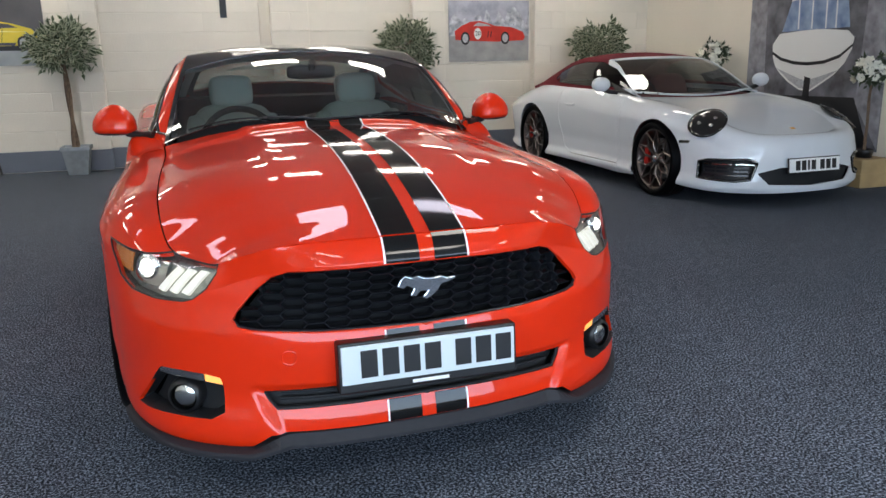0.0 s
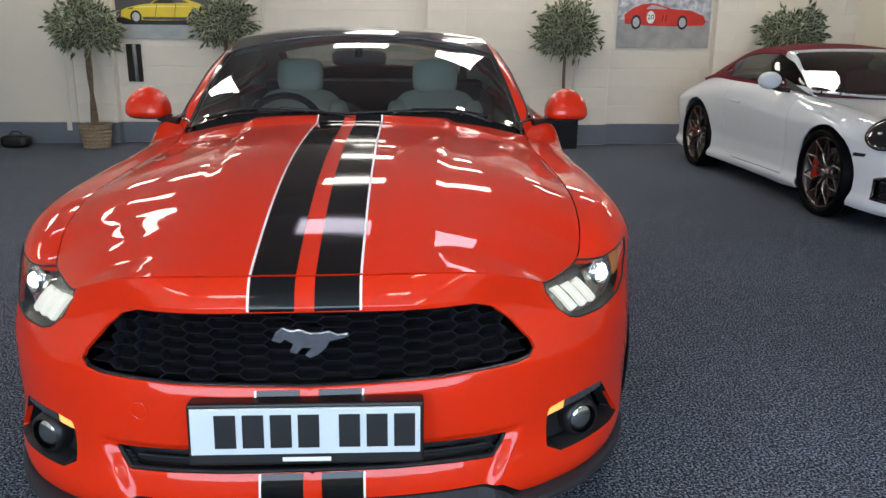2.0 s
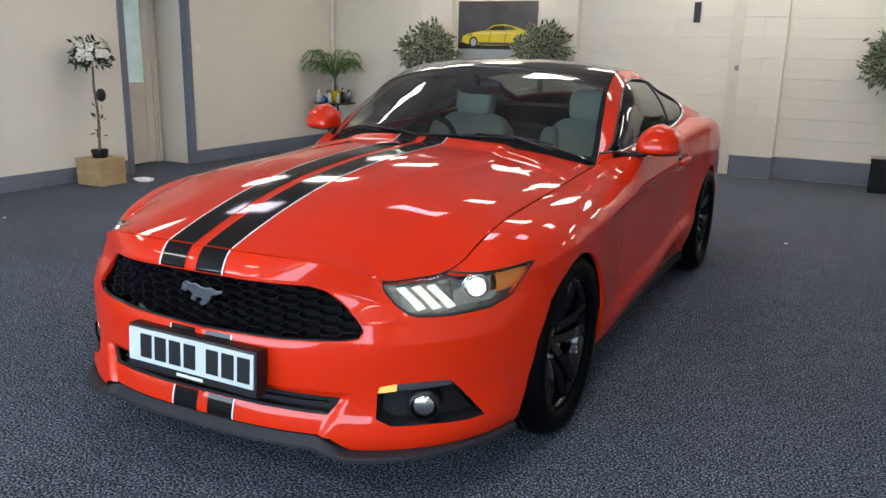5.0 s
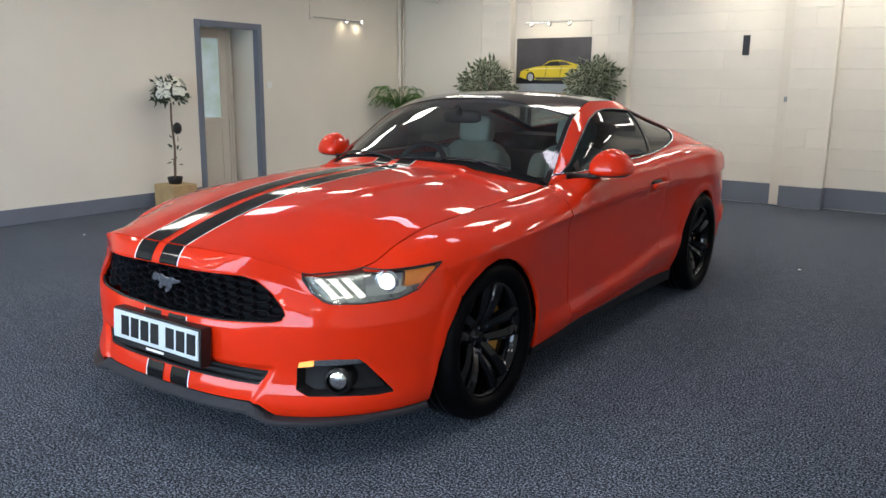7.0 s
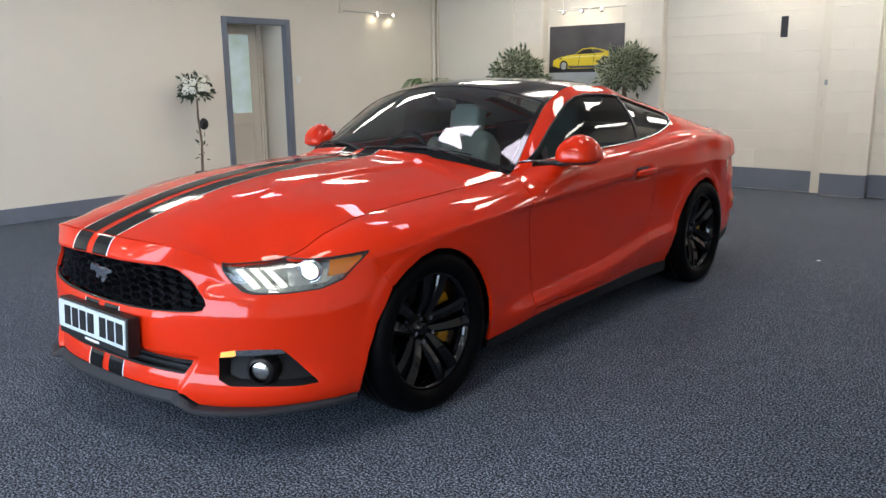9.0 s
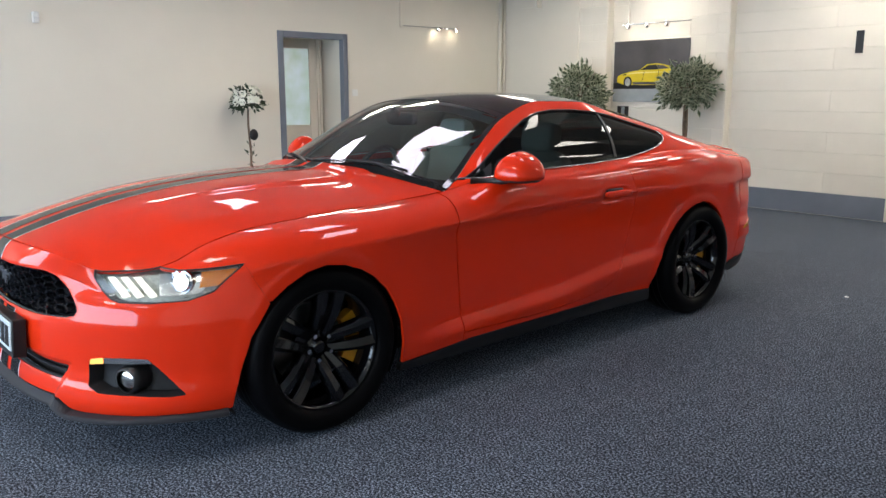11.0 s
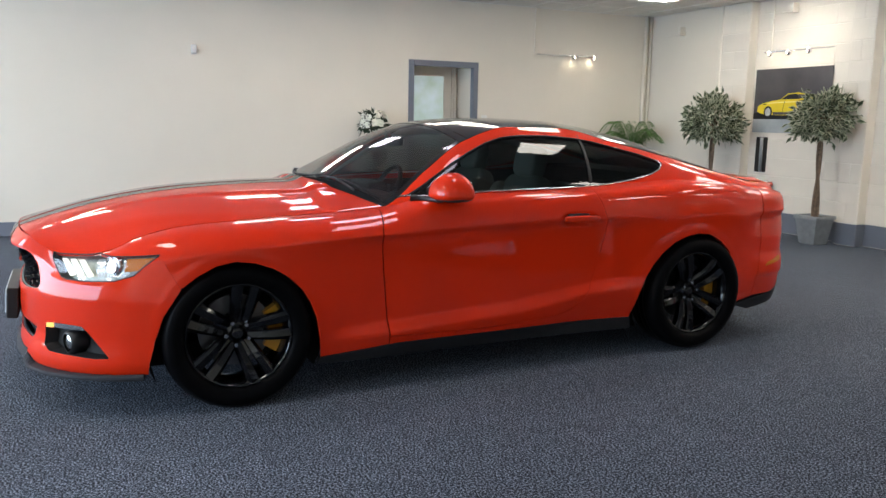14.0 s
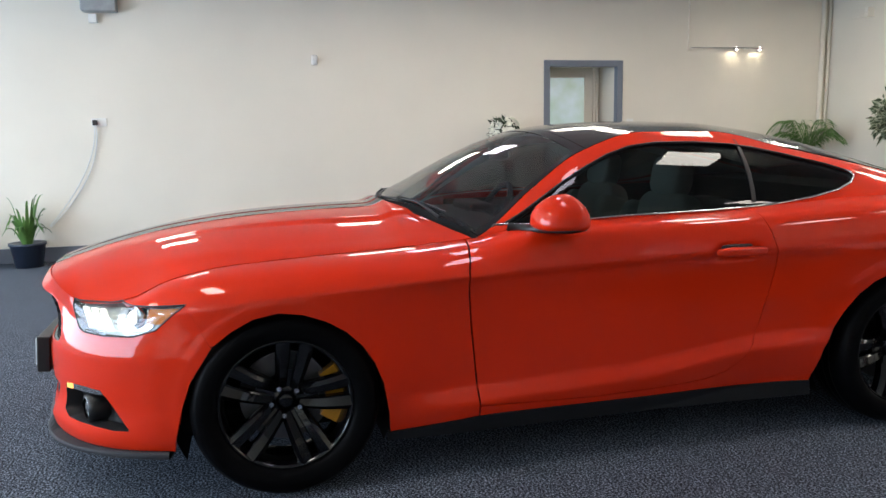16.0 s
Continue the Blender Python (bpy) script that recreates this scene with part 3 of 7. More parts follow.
def wheel(parent, x, y, r, rim_r, width, side, spokes, turn):
    """A wheel facing the side +1 (left of the car) or -1; spokes: 'pairs' or 'mesh'."""
    m = pose(x, y, r) @ (Matrix.Rotation(radians(90), 4, "Y") if side > 0 else Matrix.Rotation(radians(-90), 4, "Y")) @ Matrix.Rotation(turn, 4, "Z")
    h = width / 2
    k = rim_r
    rim = part("wheel", lathe([(k * 0.955, -h * 0.8), (k * 0.90, -h * 0.2), (k * 0.89, h * 0.35), (k * 0.93, h * 0.62), (k * 0.965, h * 0.80), (k * 1.0, h * 0.84), (k * 1.02, h * 0.78), (k * 1.0, h * 0.70)], 72), M_RIM if spokes == "pairs" else M_PRIM, parent, m=m, smooth=True)
    prof = [(k * 0.99, -h * 0.85), (k * 1.02, -h * 0.98), (k + (r - k) * 0.5, -h * 1.04), (r - 0.02, -h * 0.93), (r - 0.004, -h * 0.72), (r, -h * 0.4), (r, 0), (r, h * 0.4),
            (r - 0.004, h * 0.72), (r - 0.02, h * 0.93), (k + (r - k) * 0.72, h * 1.02), (k + (r - k) * 0.45, h * 1.05), (k + (r - k) * 0.2, h * 1.0), (k * 1.035, h * 0.93), (k * 1.012, h * 0.86)]
    tyre = part("tyre", lathe(prof, 96), M_RUBBER, rim, smooth=True)
    bm = bmesh.new()
    for j in range(3):
        z = (-0.35 + 0.35 * j) * h
        lathe([(r + 0.0008, z - 0.004), (r + 0.001, z + 0.004)], 72, bm=bm)
    part("tread_groove", bm, M_BLACK, rim)
    dish = 0.32 if spokes == "pairs" else 0.0
    d = h * (0.30 - 1.2 * dish)
    part("brake_disc", lathe([(0.09, d - 0.012), (k * 0.70, d - 0.012), (k * 0.70, d - 0.03), (0.09, d - 0.03)], 56), M_DISC, rim, smooth=False)
    part("hub", lathe([(q[0], h * (q[1] - dish)) for q in ((0.0005, 0.74), (0.020, 0.745), (0.027, 0.72), (0.030, 0.60), (0.045, 0.54), (0.066, 0.52), (0.072, 0.44), (0.074, 0.2))], 40), M_RIM if spokes == "pairs" else M_PRIM, rim, smooth=True)

    def spoke(bm, ang, wa, wb, r0, r1, z0, z1, lean):
        """A tapering bar with a chamfered face."""
        rot = Matrix.Rotation(ang, 3, "Z")
        sect = []
        for q in np.linspace(0, 1, 6):
            rr = r0 + (r1 - r0) * q
            w = (wa + (wb - wa) * q) / 2
            z = z0 + (z1 - z0) * q + 0.012 * math.sin(math.pi * q)
            o = lean * q
            sect.append([bm.verts.new(rot @ Vector((rr, o + sx * w, z + dz))) for sx, dz in ((-1, -0.035), (-1, -0.008), (-0.55, 0.0), (0.55, 0.0), (1, -0.008), (1, -0.035))])
        for a, b in zip(sect, sect[1:]):
            for i in range(6):
                bm.faces.new((a[i], a[(i + 1) % 6], b[(i + 1) % 6], b[i]))
        bm.faces.new(sect[0])
        bm.faces.new(list(reversed(sect[-1])))
    if spokes == "pairs":
        for j in range(5):
            a = 2 * math.pi * j / 5
            rot = Matrix.Rotation(a, 3, "Z")
            for e in (-1, 1):
                bm = bmesh.new()
                sect = []
                for q in np.linspace(0, 1, 9):
                    rr = 0.045 + (k * 0.955 - 0.045) * q
                    mid_o = e * (0.026 + 0.018 * q)
                    w = 0.020 + 0.010 * q
                    z = h * (0.30 + 0.50 * q) + 0.016 * math.sin(math.pi * q)
                    ridge_o = mid_o + e * w * 0.30
                    sect.append([bm.verts.new(rot @ Vector((rr, o, z + dz))) for o, dz in ((mid_o - w, -0.046), (mid_o - w, -0.012), (mid_o - w * 0.8, -0.006), (ridge_o, 0.004), (mid_o + w * 0.85, -0.008), (mid_o + w, -0.016), (mid_o + w, -0.046))])
                for p, n in zip(sect, sect[1:]):
                    for i in range(7):
                        bm.faces.new((p[i], p[(i + 1) % 7], n[(i + 1) % 7], n[i]))
                bm.faces.new(sect[0])
                bm.faces.new(list(reversed(sect[-1])))
                bmesh.ops.recalc_face_normals(bm, faces=bm.faces)
                part("spoke", bm, M_RIM, rim)
            bm = bmesh.new()
            q = [rot @ Vector(v) for v in ((0.05, -0.02, h * 0.22), (k * 0.50, -0.02, h * 0.36), (k * 0.50, 0.02, h * 0.36), (0.05, 0.02, h * 0.22))]
            bm.faces.new([bm.verts.new(v) for v in q])
            part("spoke_web", bm, M_RIM, rim)
            n = a + math.pi / 5
            part("lug_nut", cyl((0.055 * math.cos(n), 0.055 * math.sin(n), h * 0.28), (0.055 * math.cos(n), 0.055 * math.sin(n), h * 0.46), 0.0105, 0.0095, n=6), M_SILVER, rim)
    else:
        for j in range(10):
            a = 2 * math.pi * j / 10
            bm = bmesh.new()
            spoke(bm, a, 0.018, 0.014, 0.055, k * 0.62, h * 0.62, h * 0.74, 0.0)
            e0 = k * 0.55
            for sgn in (-1, 1):
                b = a + sgn * math.pi / 10
                p = Vector((e0 * math.cos(a), e0 * math.sin(a), h * 0.70))
                q = Vector((k * 0.96 * math.cos(b), k * 0.96 * math.sin(b), h * 0.80))
                cyl(p, q, 0.009, 0.008, n=6, bm=bm)
            part("spoke", bm, M_PRIM, rim)
        part("centre_cap", lathe([(0.0005, h * 0.80), (0.03, h * 0.80), (0.034, h * 0.76)], 24), M_SILVER, rim, smooth=True)
    return rim

# ---- the red coupe ----
def bonnet_ridge(x, y):
    """The raised middle of the bonnet, and a soft fold from each lamp to the windscreen corner."""
    x = np.abs(x)
    a = 0.003 * step(y, -0.80, -0.45) + 0.010 * step(y, -0.55, 0.50)
    xr = 0.315 + 0.085 * step(y, -0.75, 0.55)
    q = np.clip((x - xr + 0.024) / 0.048, 0, 1)
    up = 1 - (0.65 * q + 0.35 * q * q * (3 - 2 * q))
    fold = 0.54 + 0.19 * np.clip((y + 0.57) / 0.75, -0.4, 1.0)
    return a * (up - 0.5) + 0.004 * np.exp(-((x - fold) / 0.06) ** 2)


def coupe_side(y, z, zq):
    """How far the flank lies inside its widest line: a sharp shoulder with an undercut, and a flare over the sill."""
    line = np.interp(y, (0.3, 0.8, 1.46, 1.94, 2.3), (0.275, 0.290, 0.325, 0.400, 0.420))
    under = 0.026 * (1 - np.exp(-np.maximum(zq - z, 0) / 0.022))
    flare = 0.022 * (1 - step(z, line, line + 0.075))
    tuck = 0.055 * np.clip((line - z) / 0.16, 0, 1) ** 1.3
    shaped = under - flare + tuck
    plain = np.interp(z, (0.165, 0.24, 0.32, 0.41, 0.5, 0.6, 0.7, 0.82), (0.062, 0.038, 0.018, 0.008, 0.011, 0.012, 0.007, 0.0))
    k = step(y, 0.30, 0.72) * (1 - step(y, 2.08, 2.42))
    return k * shaped + (1 - k) * plain


def coupe_press(x, y, z):
    """Arch lips, the hollow behind the door handle, and the step in the tail corner, as moves across the car."""
    out = 0.0
    for yc, r in ((0.005, 0.362), (2.66, 0.372)):
        d = np.hypot(y - yc, z - 0.343) - r
        out = out + 0.0035 * (1 - step(d, 0.024, 0.060)) * step(z, 0.15, 0.35)
    hollow = np.exp(-(((y - 1.855) / 0.095) ** 4 + ((z - 0.824) / 0.030) ** 4))
    tail = step(y, 3.08, 3.26) * step(z, 0.64, 0.79) * (1 - step(z, 0.79, 0.815)) * (1 - step(y, 3.55, 3.66))
    bump = step(y, 3.14, 3.30) * step(z, 0.40, 0.43) * (1 - step(z, 0.50, 0.56)) * (1 - step(y, 3.60, 3.70))
    return out - 0.030 * hollow - 0.022 * tail + 0.016 * bump


coupe_skin = Body(
    plan_x=(0, 0.15, 0.30, 0.42, 0.53, 0.635, 0.727, 0.818, 0.887, 0.930, 0.945, 0.945, 0.934, 0.923, 0.92, 0.92, 0.925, 0.937, 0.952, 0.945, 0.915, 0.865, 0.75, 0.40, 0),
    plan_y=(-0.938, -0.935, -0.922, -0.898, -0.858, -0.797, -0.718, -0.596, -0.446, -0.256, 0, 0.25, 0.55, 0.80, 1.0, 1.4, 1.8, 2.2, 2.6, 2.93, 3.20, 3.43, 3.585, 3.68, 3.715),
    top_x=(0, 0.15, 0.30, 0.42, 0.52, 0.585, 0.645, 0.70, 0.725, 0.735, 0.737, 0.733, 0.725, 0.735, 0.80, 0.805, 0.805, 0.80, 0.80, 0.80, 0.79, 0.765, 0.64, 0.34, 0),
    top_y=(-0.908, -0.905, -0.889, -0.856, -0.804, -0.737, -0.642, -0.540, -0.41, -0.224, 0, 0.25, 0.55, 0.80, 1.0, 1.4, 1.8, 2.2, 2.6, 2.93, 3.22, 3.43, 3.56, 3.61, 3.63),
    top_z=(0.800, 0.800, 0.797, 0.785, 0.755, 0.726, 0.726, 0.745, 0.802, 0.845, 0.862, 0.875, 0.89, 0.912, 0.960, 0.972, 0.980, 1.003, 1.022, 1.008, 0.968, 0.945, 0.935, 0.935, 0.935),
    shoulder=(0.74, 0.74, 0.735, 0.72, 0.69, 0.66, 0.66, 0.67, 0.70, 0.73, 0.757, 0.772, 0.783, 0.791, 0.799, 0.812, 0.821, 0.822, 0.825, 0.82, 0.80, 0.78, 0.76, 0.75, 0.75),
    bottom=0.165,
    off_front=((0.165, 0.20, 0.22, 0.25, 0.29, 0.33, 0.37, 0.45, 0.53, 0.60, 0.66, 0.72, 0.82), (0.05, 0.012, -0.002, -0.006, 0.0, 0.010, 0.015, 0.013, 0.014, 0.029, 0.052, 0.070, 0.09)),
    off_side=((0.165, 0.82), (0.0, 0.0)),
    centre=((-0.93, -0.905, -0.8, -0.7, -0.6, -0.5, -0.4, -0.3, -0.2, -0.1, 0.0, 0.1, 0.2, 0.3, 0.45, 0.53, 0.64, 0.92, 1.13, 1.28, 1.66, 2.06, 2.5, 2.97, 3.2, 3.35, 3.5, 3.66, 3.74),
            (0.79, 0.80, 0.8386, 0.8696, 0.8958, 0.9177, 0.9356, 0.950, 0.9613, 0.9699, 0.9763, 0.981, 0.9845, 0.987, 0.990, 1.02, 1.078, 1.222, 1.303, 1.338, 1.365, 1.353, 1.290, 1.150, 1.075, 1.03, 0.995, 0.985, 0.965)),
    hood_rear=(0.520, 0.262),
    rail=((0.70, 0.80, 1.04, 1.27, 1.58, 1.91, 2.30, 2.68, 3.09, 3.3, 3.53, 3.74), (0.745, 0.735, 0.685, 0.635, 0.595, 0.575, 0.57, 0.605, 0.64, 0.665, 0.64, 0.55),
          (0.88, 0.915, 1.09, 1.235, 1.316, 1.313, 1.235, 1.150, 1.049, 0.998, 0.975, 0.950)),
    ridge=bonnet_ridge, skew=0.038, fang=0.016, soft_nose=(0.38, 0.66), soft=(0.22, 0.86), soft_cabin=(0.14, 0.91), weight=(1.3, 2.2), shape_side=coupe_side, press=coupe_press,
    off_centre=((0.165, 0.21, 0.235, 0.26, 0.30, 0.335, 0.37, 0.45, 0.51, 0.56, 0.61, 0.66, 0.70, 0.74, 0.82), (0.05, 0.006, -0.010, -0.012, -0.004, 0.008, 0.012, 0.010, 0.014, 0.026, 0.026, 0.012, 0.0, -0.010, -0.006)))


def side_outline(b, pts, gap=0.012):
    """(y, z) points of the flank, ('x', x, z) on the nose or ('s', run, z) along the skin, as an outline on the side skin."""
    conv = []
    for p in pts:
        s = float(b.s_across(p[1])) if p[0] == "x" else p[1] if p[0] == "s" else float(b.s_at(p[0]))
        conv.append((s, p[-1]))
    out = []
    for (s0, z0), (s1, z1) in zip(conv, conv[1:] + conv[:1]):
        along = z0 > 5 and z1 > 5
        za = z0 if z0 < 5 else float(b.tz(abs(s0)))
        zb = z1 if z1 < 5 else float(b.tz(abs(s1)))
        n = max(1, int(math.hypot(s1 - s0, zb - za) / gap))
        for k in range(n):
            q = k / n
            s = s0 + (s1 - s0) * q
            z = 9 if along or (k == 0 and z0 > 5) else za + (zb - za) * q
            out.append((s, float(b.row(s, z))))
    return out


def both_sides(pts):
    """A left-half outline from the centre round to the centre, closed by its mirror image."""
    return pts + [(-s, r) for s, r in reversed(pts)]


car = empty("coupe", label="orange-red sports coupe with twin black bonnet stripes on carpet", category="car")
B = coupe_skin
GAP = 0.0009
ARCH_F = [(-0.412, 0.204), (-0.402, 0.26), (-0.375, 0.36), (-0.335, 0.468), (-0.25, 0.590)]
ARCH_F2 = [(-0.25, 0.590), (-0.175, 0.645), (-0.09, 0.688), (0.0, 0.705), (0.09, 0.692), (0.17, 0.662), (0.24, 0.618), (0.30, 0.560), (0.345, 0.49), (0.375, 0.412), (0.395, 0.30), (0.402, 0.205)]
ARCH_R = [(2.248, 0.235), (2.285, 0.392), (2.325, 0.475), (2.375, 0.549), (2.44, 0.617), (2.51, 0.668), (2.60, 0.703), (2.69, 0.716), (2.78, 0.703), (2.87, 0.660), (2.94, 0.60), (2.99, 0.514), (3.035, 0.40), (3.045, 0.30), (3.03, 0.253)]
LAMP_LOW = [("s", 0.622, 0.708), ("s", 0.66, 0.660), ("s", 0.70, 0.632), ("s", 0.735, 0.623), ("s", 0.85, 0.620), ("s", 0.99, 0.627), ("s", 1.085, 0.653), ("s", 1.15, 0.705), ("s", 1.21, 0.745)]
LAMP_TOP = [("s", 1.14, 0.739), ("s", 1.06, 0.734), ("s", 0.97, 0.730), ("s", 0.885, 9)]
LAMP = [("s", 0.620, 9)] + LAMP_LOW + LAMP_TOP
lamp_out = side_outline(B, LAMP, 0.008)
fog_out = side_outline(B, [("s", 0.605, 0.390), ("s", 0.612, 0.413), ("s", 0.66, 0.421), ("s", 0.75, 0.424), ("s", 0.835, 0.420), ("s", 0.863, 0.394), ("s", 0.968, 0.282), ("s", 0.90, 0.279), ("s", 0.78, 0.286), ("s", 0.645, 0.289), ("s", 0.602, 0.312)], 0.008)
grille_half = [("x", 0.0, 0.732), ("x", 0.25, 0.730), ("x", 0.39, 0.722), ("x", 0.44, 0.706), ("x", 0.495, 0.664), ("x", 0.545, 0.606), ("x", 0.553, 0.584), ("x", 0.538, 0.561), ("x", 0.50, 0.552), ("x", 0.30, 0.538), ("x", 0.0, 0.531)]


def nose_outline(half, gap=0.01):
    conv = [(float(B.s_across(p[1])), p[2]) for p in half]
    full = conv + [(-s, z) for s, z in reversed(conv) if s > 1e-6]
    d = np.array(dense(full, gap))
    return list(zip(d[:, 0].tolist(), B.row(d[:, 0], d[:, 1]).tolist()))


grille_out = nose_outline(grille_half)
intake_out = nose_outline([("x", 0.0, 0.374), ("x", 0.30, 0.373), ("x", 0.485, 0.370), ("x", 0.472, 0.345), ("x", 0.446, 0.314), ("x", 0.30, 0.316), ("x", 0.0, 0.317)])

# front bumper
half = [("x", 0.0, 0.250), ("x", 0.42, 0.252), ("x", 0.46, 0.249), ("x", 0.515, 0.210), ("x", 0.58, 0.206), (-0.58, 0.205)] + ARCH_F + LAMP_LOW[::-1] + [("s", 0.620, 9), ("x", 0.40, 9), ("x", 0.0, 9)]
pts = side_outline(B, half, 0.008)
pts = [p for p in pts if p[0] > 1e-6 or p[1] > 0.98 or p[1] < 0.2]
outline = pts + [(-s, r) for s, r in reversed(pts)]
fog_mirror = [(-s, r) for s, r in fog_out]
bumper = part("front_bumper", panel_mesh("front_bumper", B.side, outline, 330, 120, M_RED, [grille_out, intake_out, fog_out, fog_mirror], thick=0.014, scale=(1, 0.8)), None, car)

hood_o = dense([(-0.994, 0.0045), (0.994, 0.0045), (0.994, 0.997), (-0.994, 0.997)], 0.02)
part("bonnet", panel_mesh("bonnet", B.hood, hood_o, 150, 130, M_RED, thick=0.02), None, car)


def strip(name, fn, a0, a1, b0, b1, na, nb, m, lift, parent):
    return part(name, panel_mesh(name, fn, [(a0, b0), (a1, b0), (a1, b1), (a0, b1)], na, nb, m, thick=0.0, lift=lift), None, parent)


def bonnet_strip(name, x0, x1, m, lift):
    def f(k, w):
        x = x0 + (x1 - x0) * k
        u = x / 0.72
        for _ in range(6):
            p = B.hood(u, w)
            u = u * np.where(np.abs(p[..., 0]) > 1e-4, x / np.where(np.abs(p[..., 0]) > 1e-4, p[..., 0], 1), 1)
        return B.hood(u, w)
    strip(name, f, 0, 1, 0.004, 0.996, 8, 130, m, lift, car)


def nose_strip(name, x0, x1, z0, z1, m, lift):
    s0, s1 = float(B.s_across(x0)), float(B.s_across(x1))
    zs = lambda z, s: B.row(s, z)
    def f(a, b):
        zz = z0 + ((B.tz(np.abs(a)) if z1 > 5 else z1) - z0) * b
        return B.side(a, np.where((z1 > 5) & (b > 0.999), 1.0, B.row(a, zz)))
    part(name, panel_mesh(name, f, [(s0, 0.0), (s1, 0.0), (s1, 1.0), (s0, 1.0)], 8, 16, m, thick=0.0, lift=lift), None, car)


for x0, x1 in ((-0.120, -0.022), (0.022, 0.120)):
    bonnet_strip("stripe", x0, x1, M_STRIPE, 0.0022)
    for z0, z1 in ((0.733, 9), (0.376, 0.530), (0.252, 0.315)):
        nose_strip("stripe", x0, x1, z0, z1, M_STRIPE, 0.0022)
for x0, x1 in ((-0.1265, -0.121), (0.121, 0.1265)):
    bonnet_strip("stripe_edge", x0, x1, M_PIN, 0.0026)
    for z0, z1 in ((0.733, 9), (0.376, 0.530), (0.252, 0.315)):
        nose_strip("stripe_edge", x0, x1, z0, z1, M_PIN, 0.0026)

# flank panels, left and right
fender_pts = LAMP_TOP[::-1] + [("s", 1.21, 0.745)] + ARCH_F2 + [(0.75, 0.235), (0.75, 0.276), (0.722, 0.608), (0.713, 0.80), (0.728, 0.87), (0.745, 9)]
fender_o = shrink(side_outline(B, fender_pts, 0.01), GAP)
door_pts = [(0.75, 9), (0.733, 0.87), (0.718, 0.80), (0.727, 0.608), (0.755, 0.279), (1.24, 0.266), (1.57, 0.277), (1.74, 0.291), (1.83, 0.318), (1.90, 0.37), (1.945, 0.43), (1.985, 0.54), (2.02, 0.658), (2.045, 0.75), (2.045, 0.80), (2.01, 0.90), (1.97, 9)]
door_o = shrink(side_outline(B, door_pts, 0.01), GAP)
quarter_pts = [(1.972, 9), (2.012, 0.90), (2.047, 0.80), (2.047, 0.75), (2.022, 0.658), (1.987, 0.54), (1.947, 0.43), (1.902, 0.37), (1.832, 0.316), (1.74, 0.288), (1.57, 0.273), (1.24, 0.262), (0.755, 0.274), (0.755, 0.235)] + ARCH_R + [(3.20, 0.30), (3.24, 0.6), (3.22, 9)]
quarter_o = side_outline(B, quarter_pts, 0.01)
L_END = B.length - 1e-4
top_s = np.linspace(float(B.s_at(3.225)), L_END, 40)
rear_o = [(float(B.s_at(3.04)), float(B.row(B.s_at(3.04), 0.256))), (float(B.s_at(3.205)), float(B.row(B.s_at(3.205), 0.30))), (float(B.s_at(3.245)), float(B.row(B.s_at(3.245), 0.6))), (float(B.s_at(3.225)), 1.0)]
rear_o += [(s, 1.0) for s in top_s[1:].tolist()] + [(s, float(B.row(s, 0.29))) for s in top_s[::-1].tolist()]
skirt_o = side_outline(B, [(0.395, 0.168), (2.262, 0.168), (2.25, 0.236), (1.8, 0.240), (0.80, 0.238), (0.60, 0.222), (0.398, 0.200)], 0.01)
window_yz = [(0.862, 0.958), (1.37, 0.979), (1.80, 0.986), (2.10, 1.000), (2.30, 1.022), (2.44, 1.046), (2.52, 1.070), (2.56, 1.095), (2.555, 1.112), (2.45, 1.148), (2.25, 1.198), (2.10, 1.226), (1.98, 1.243), (1.80, 1.257), (1.62, 1.259), (1.49, 1.246), (1.38, 1.214), (1.28, 1.169), (1.17, 1.113), (1.015, 1.022), (0.90, 0.957)]


def flank_outline(pts, gap=0.012):
    d = np.array(dense(pts, gap))
    return list(zip(d[:, 0].tolist(), B.flank_v(d[:, 0], d[:, 1]).tolist()))


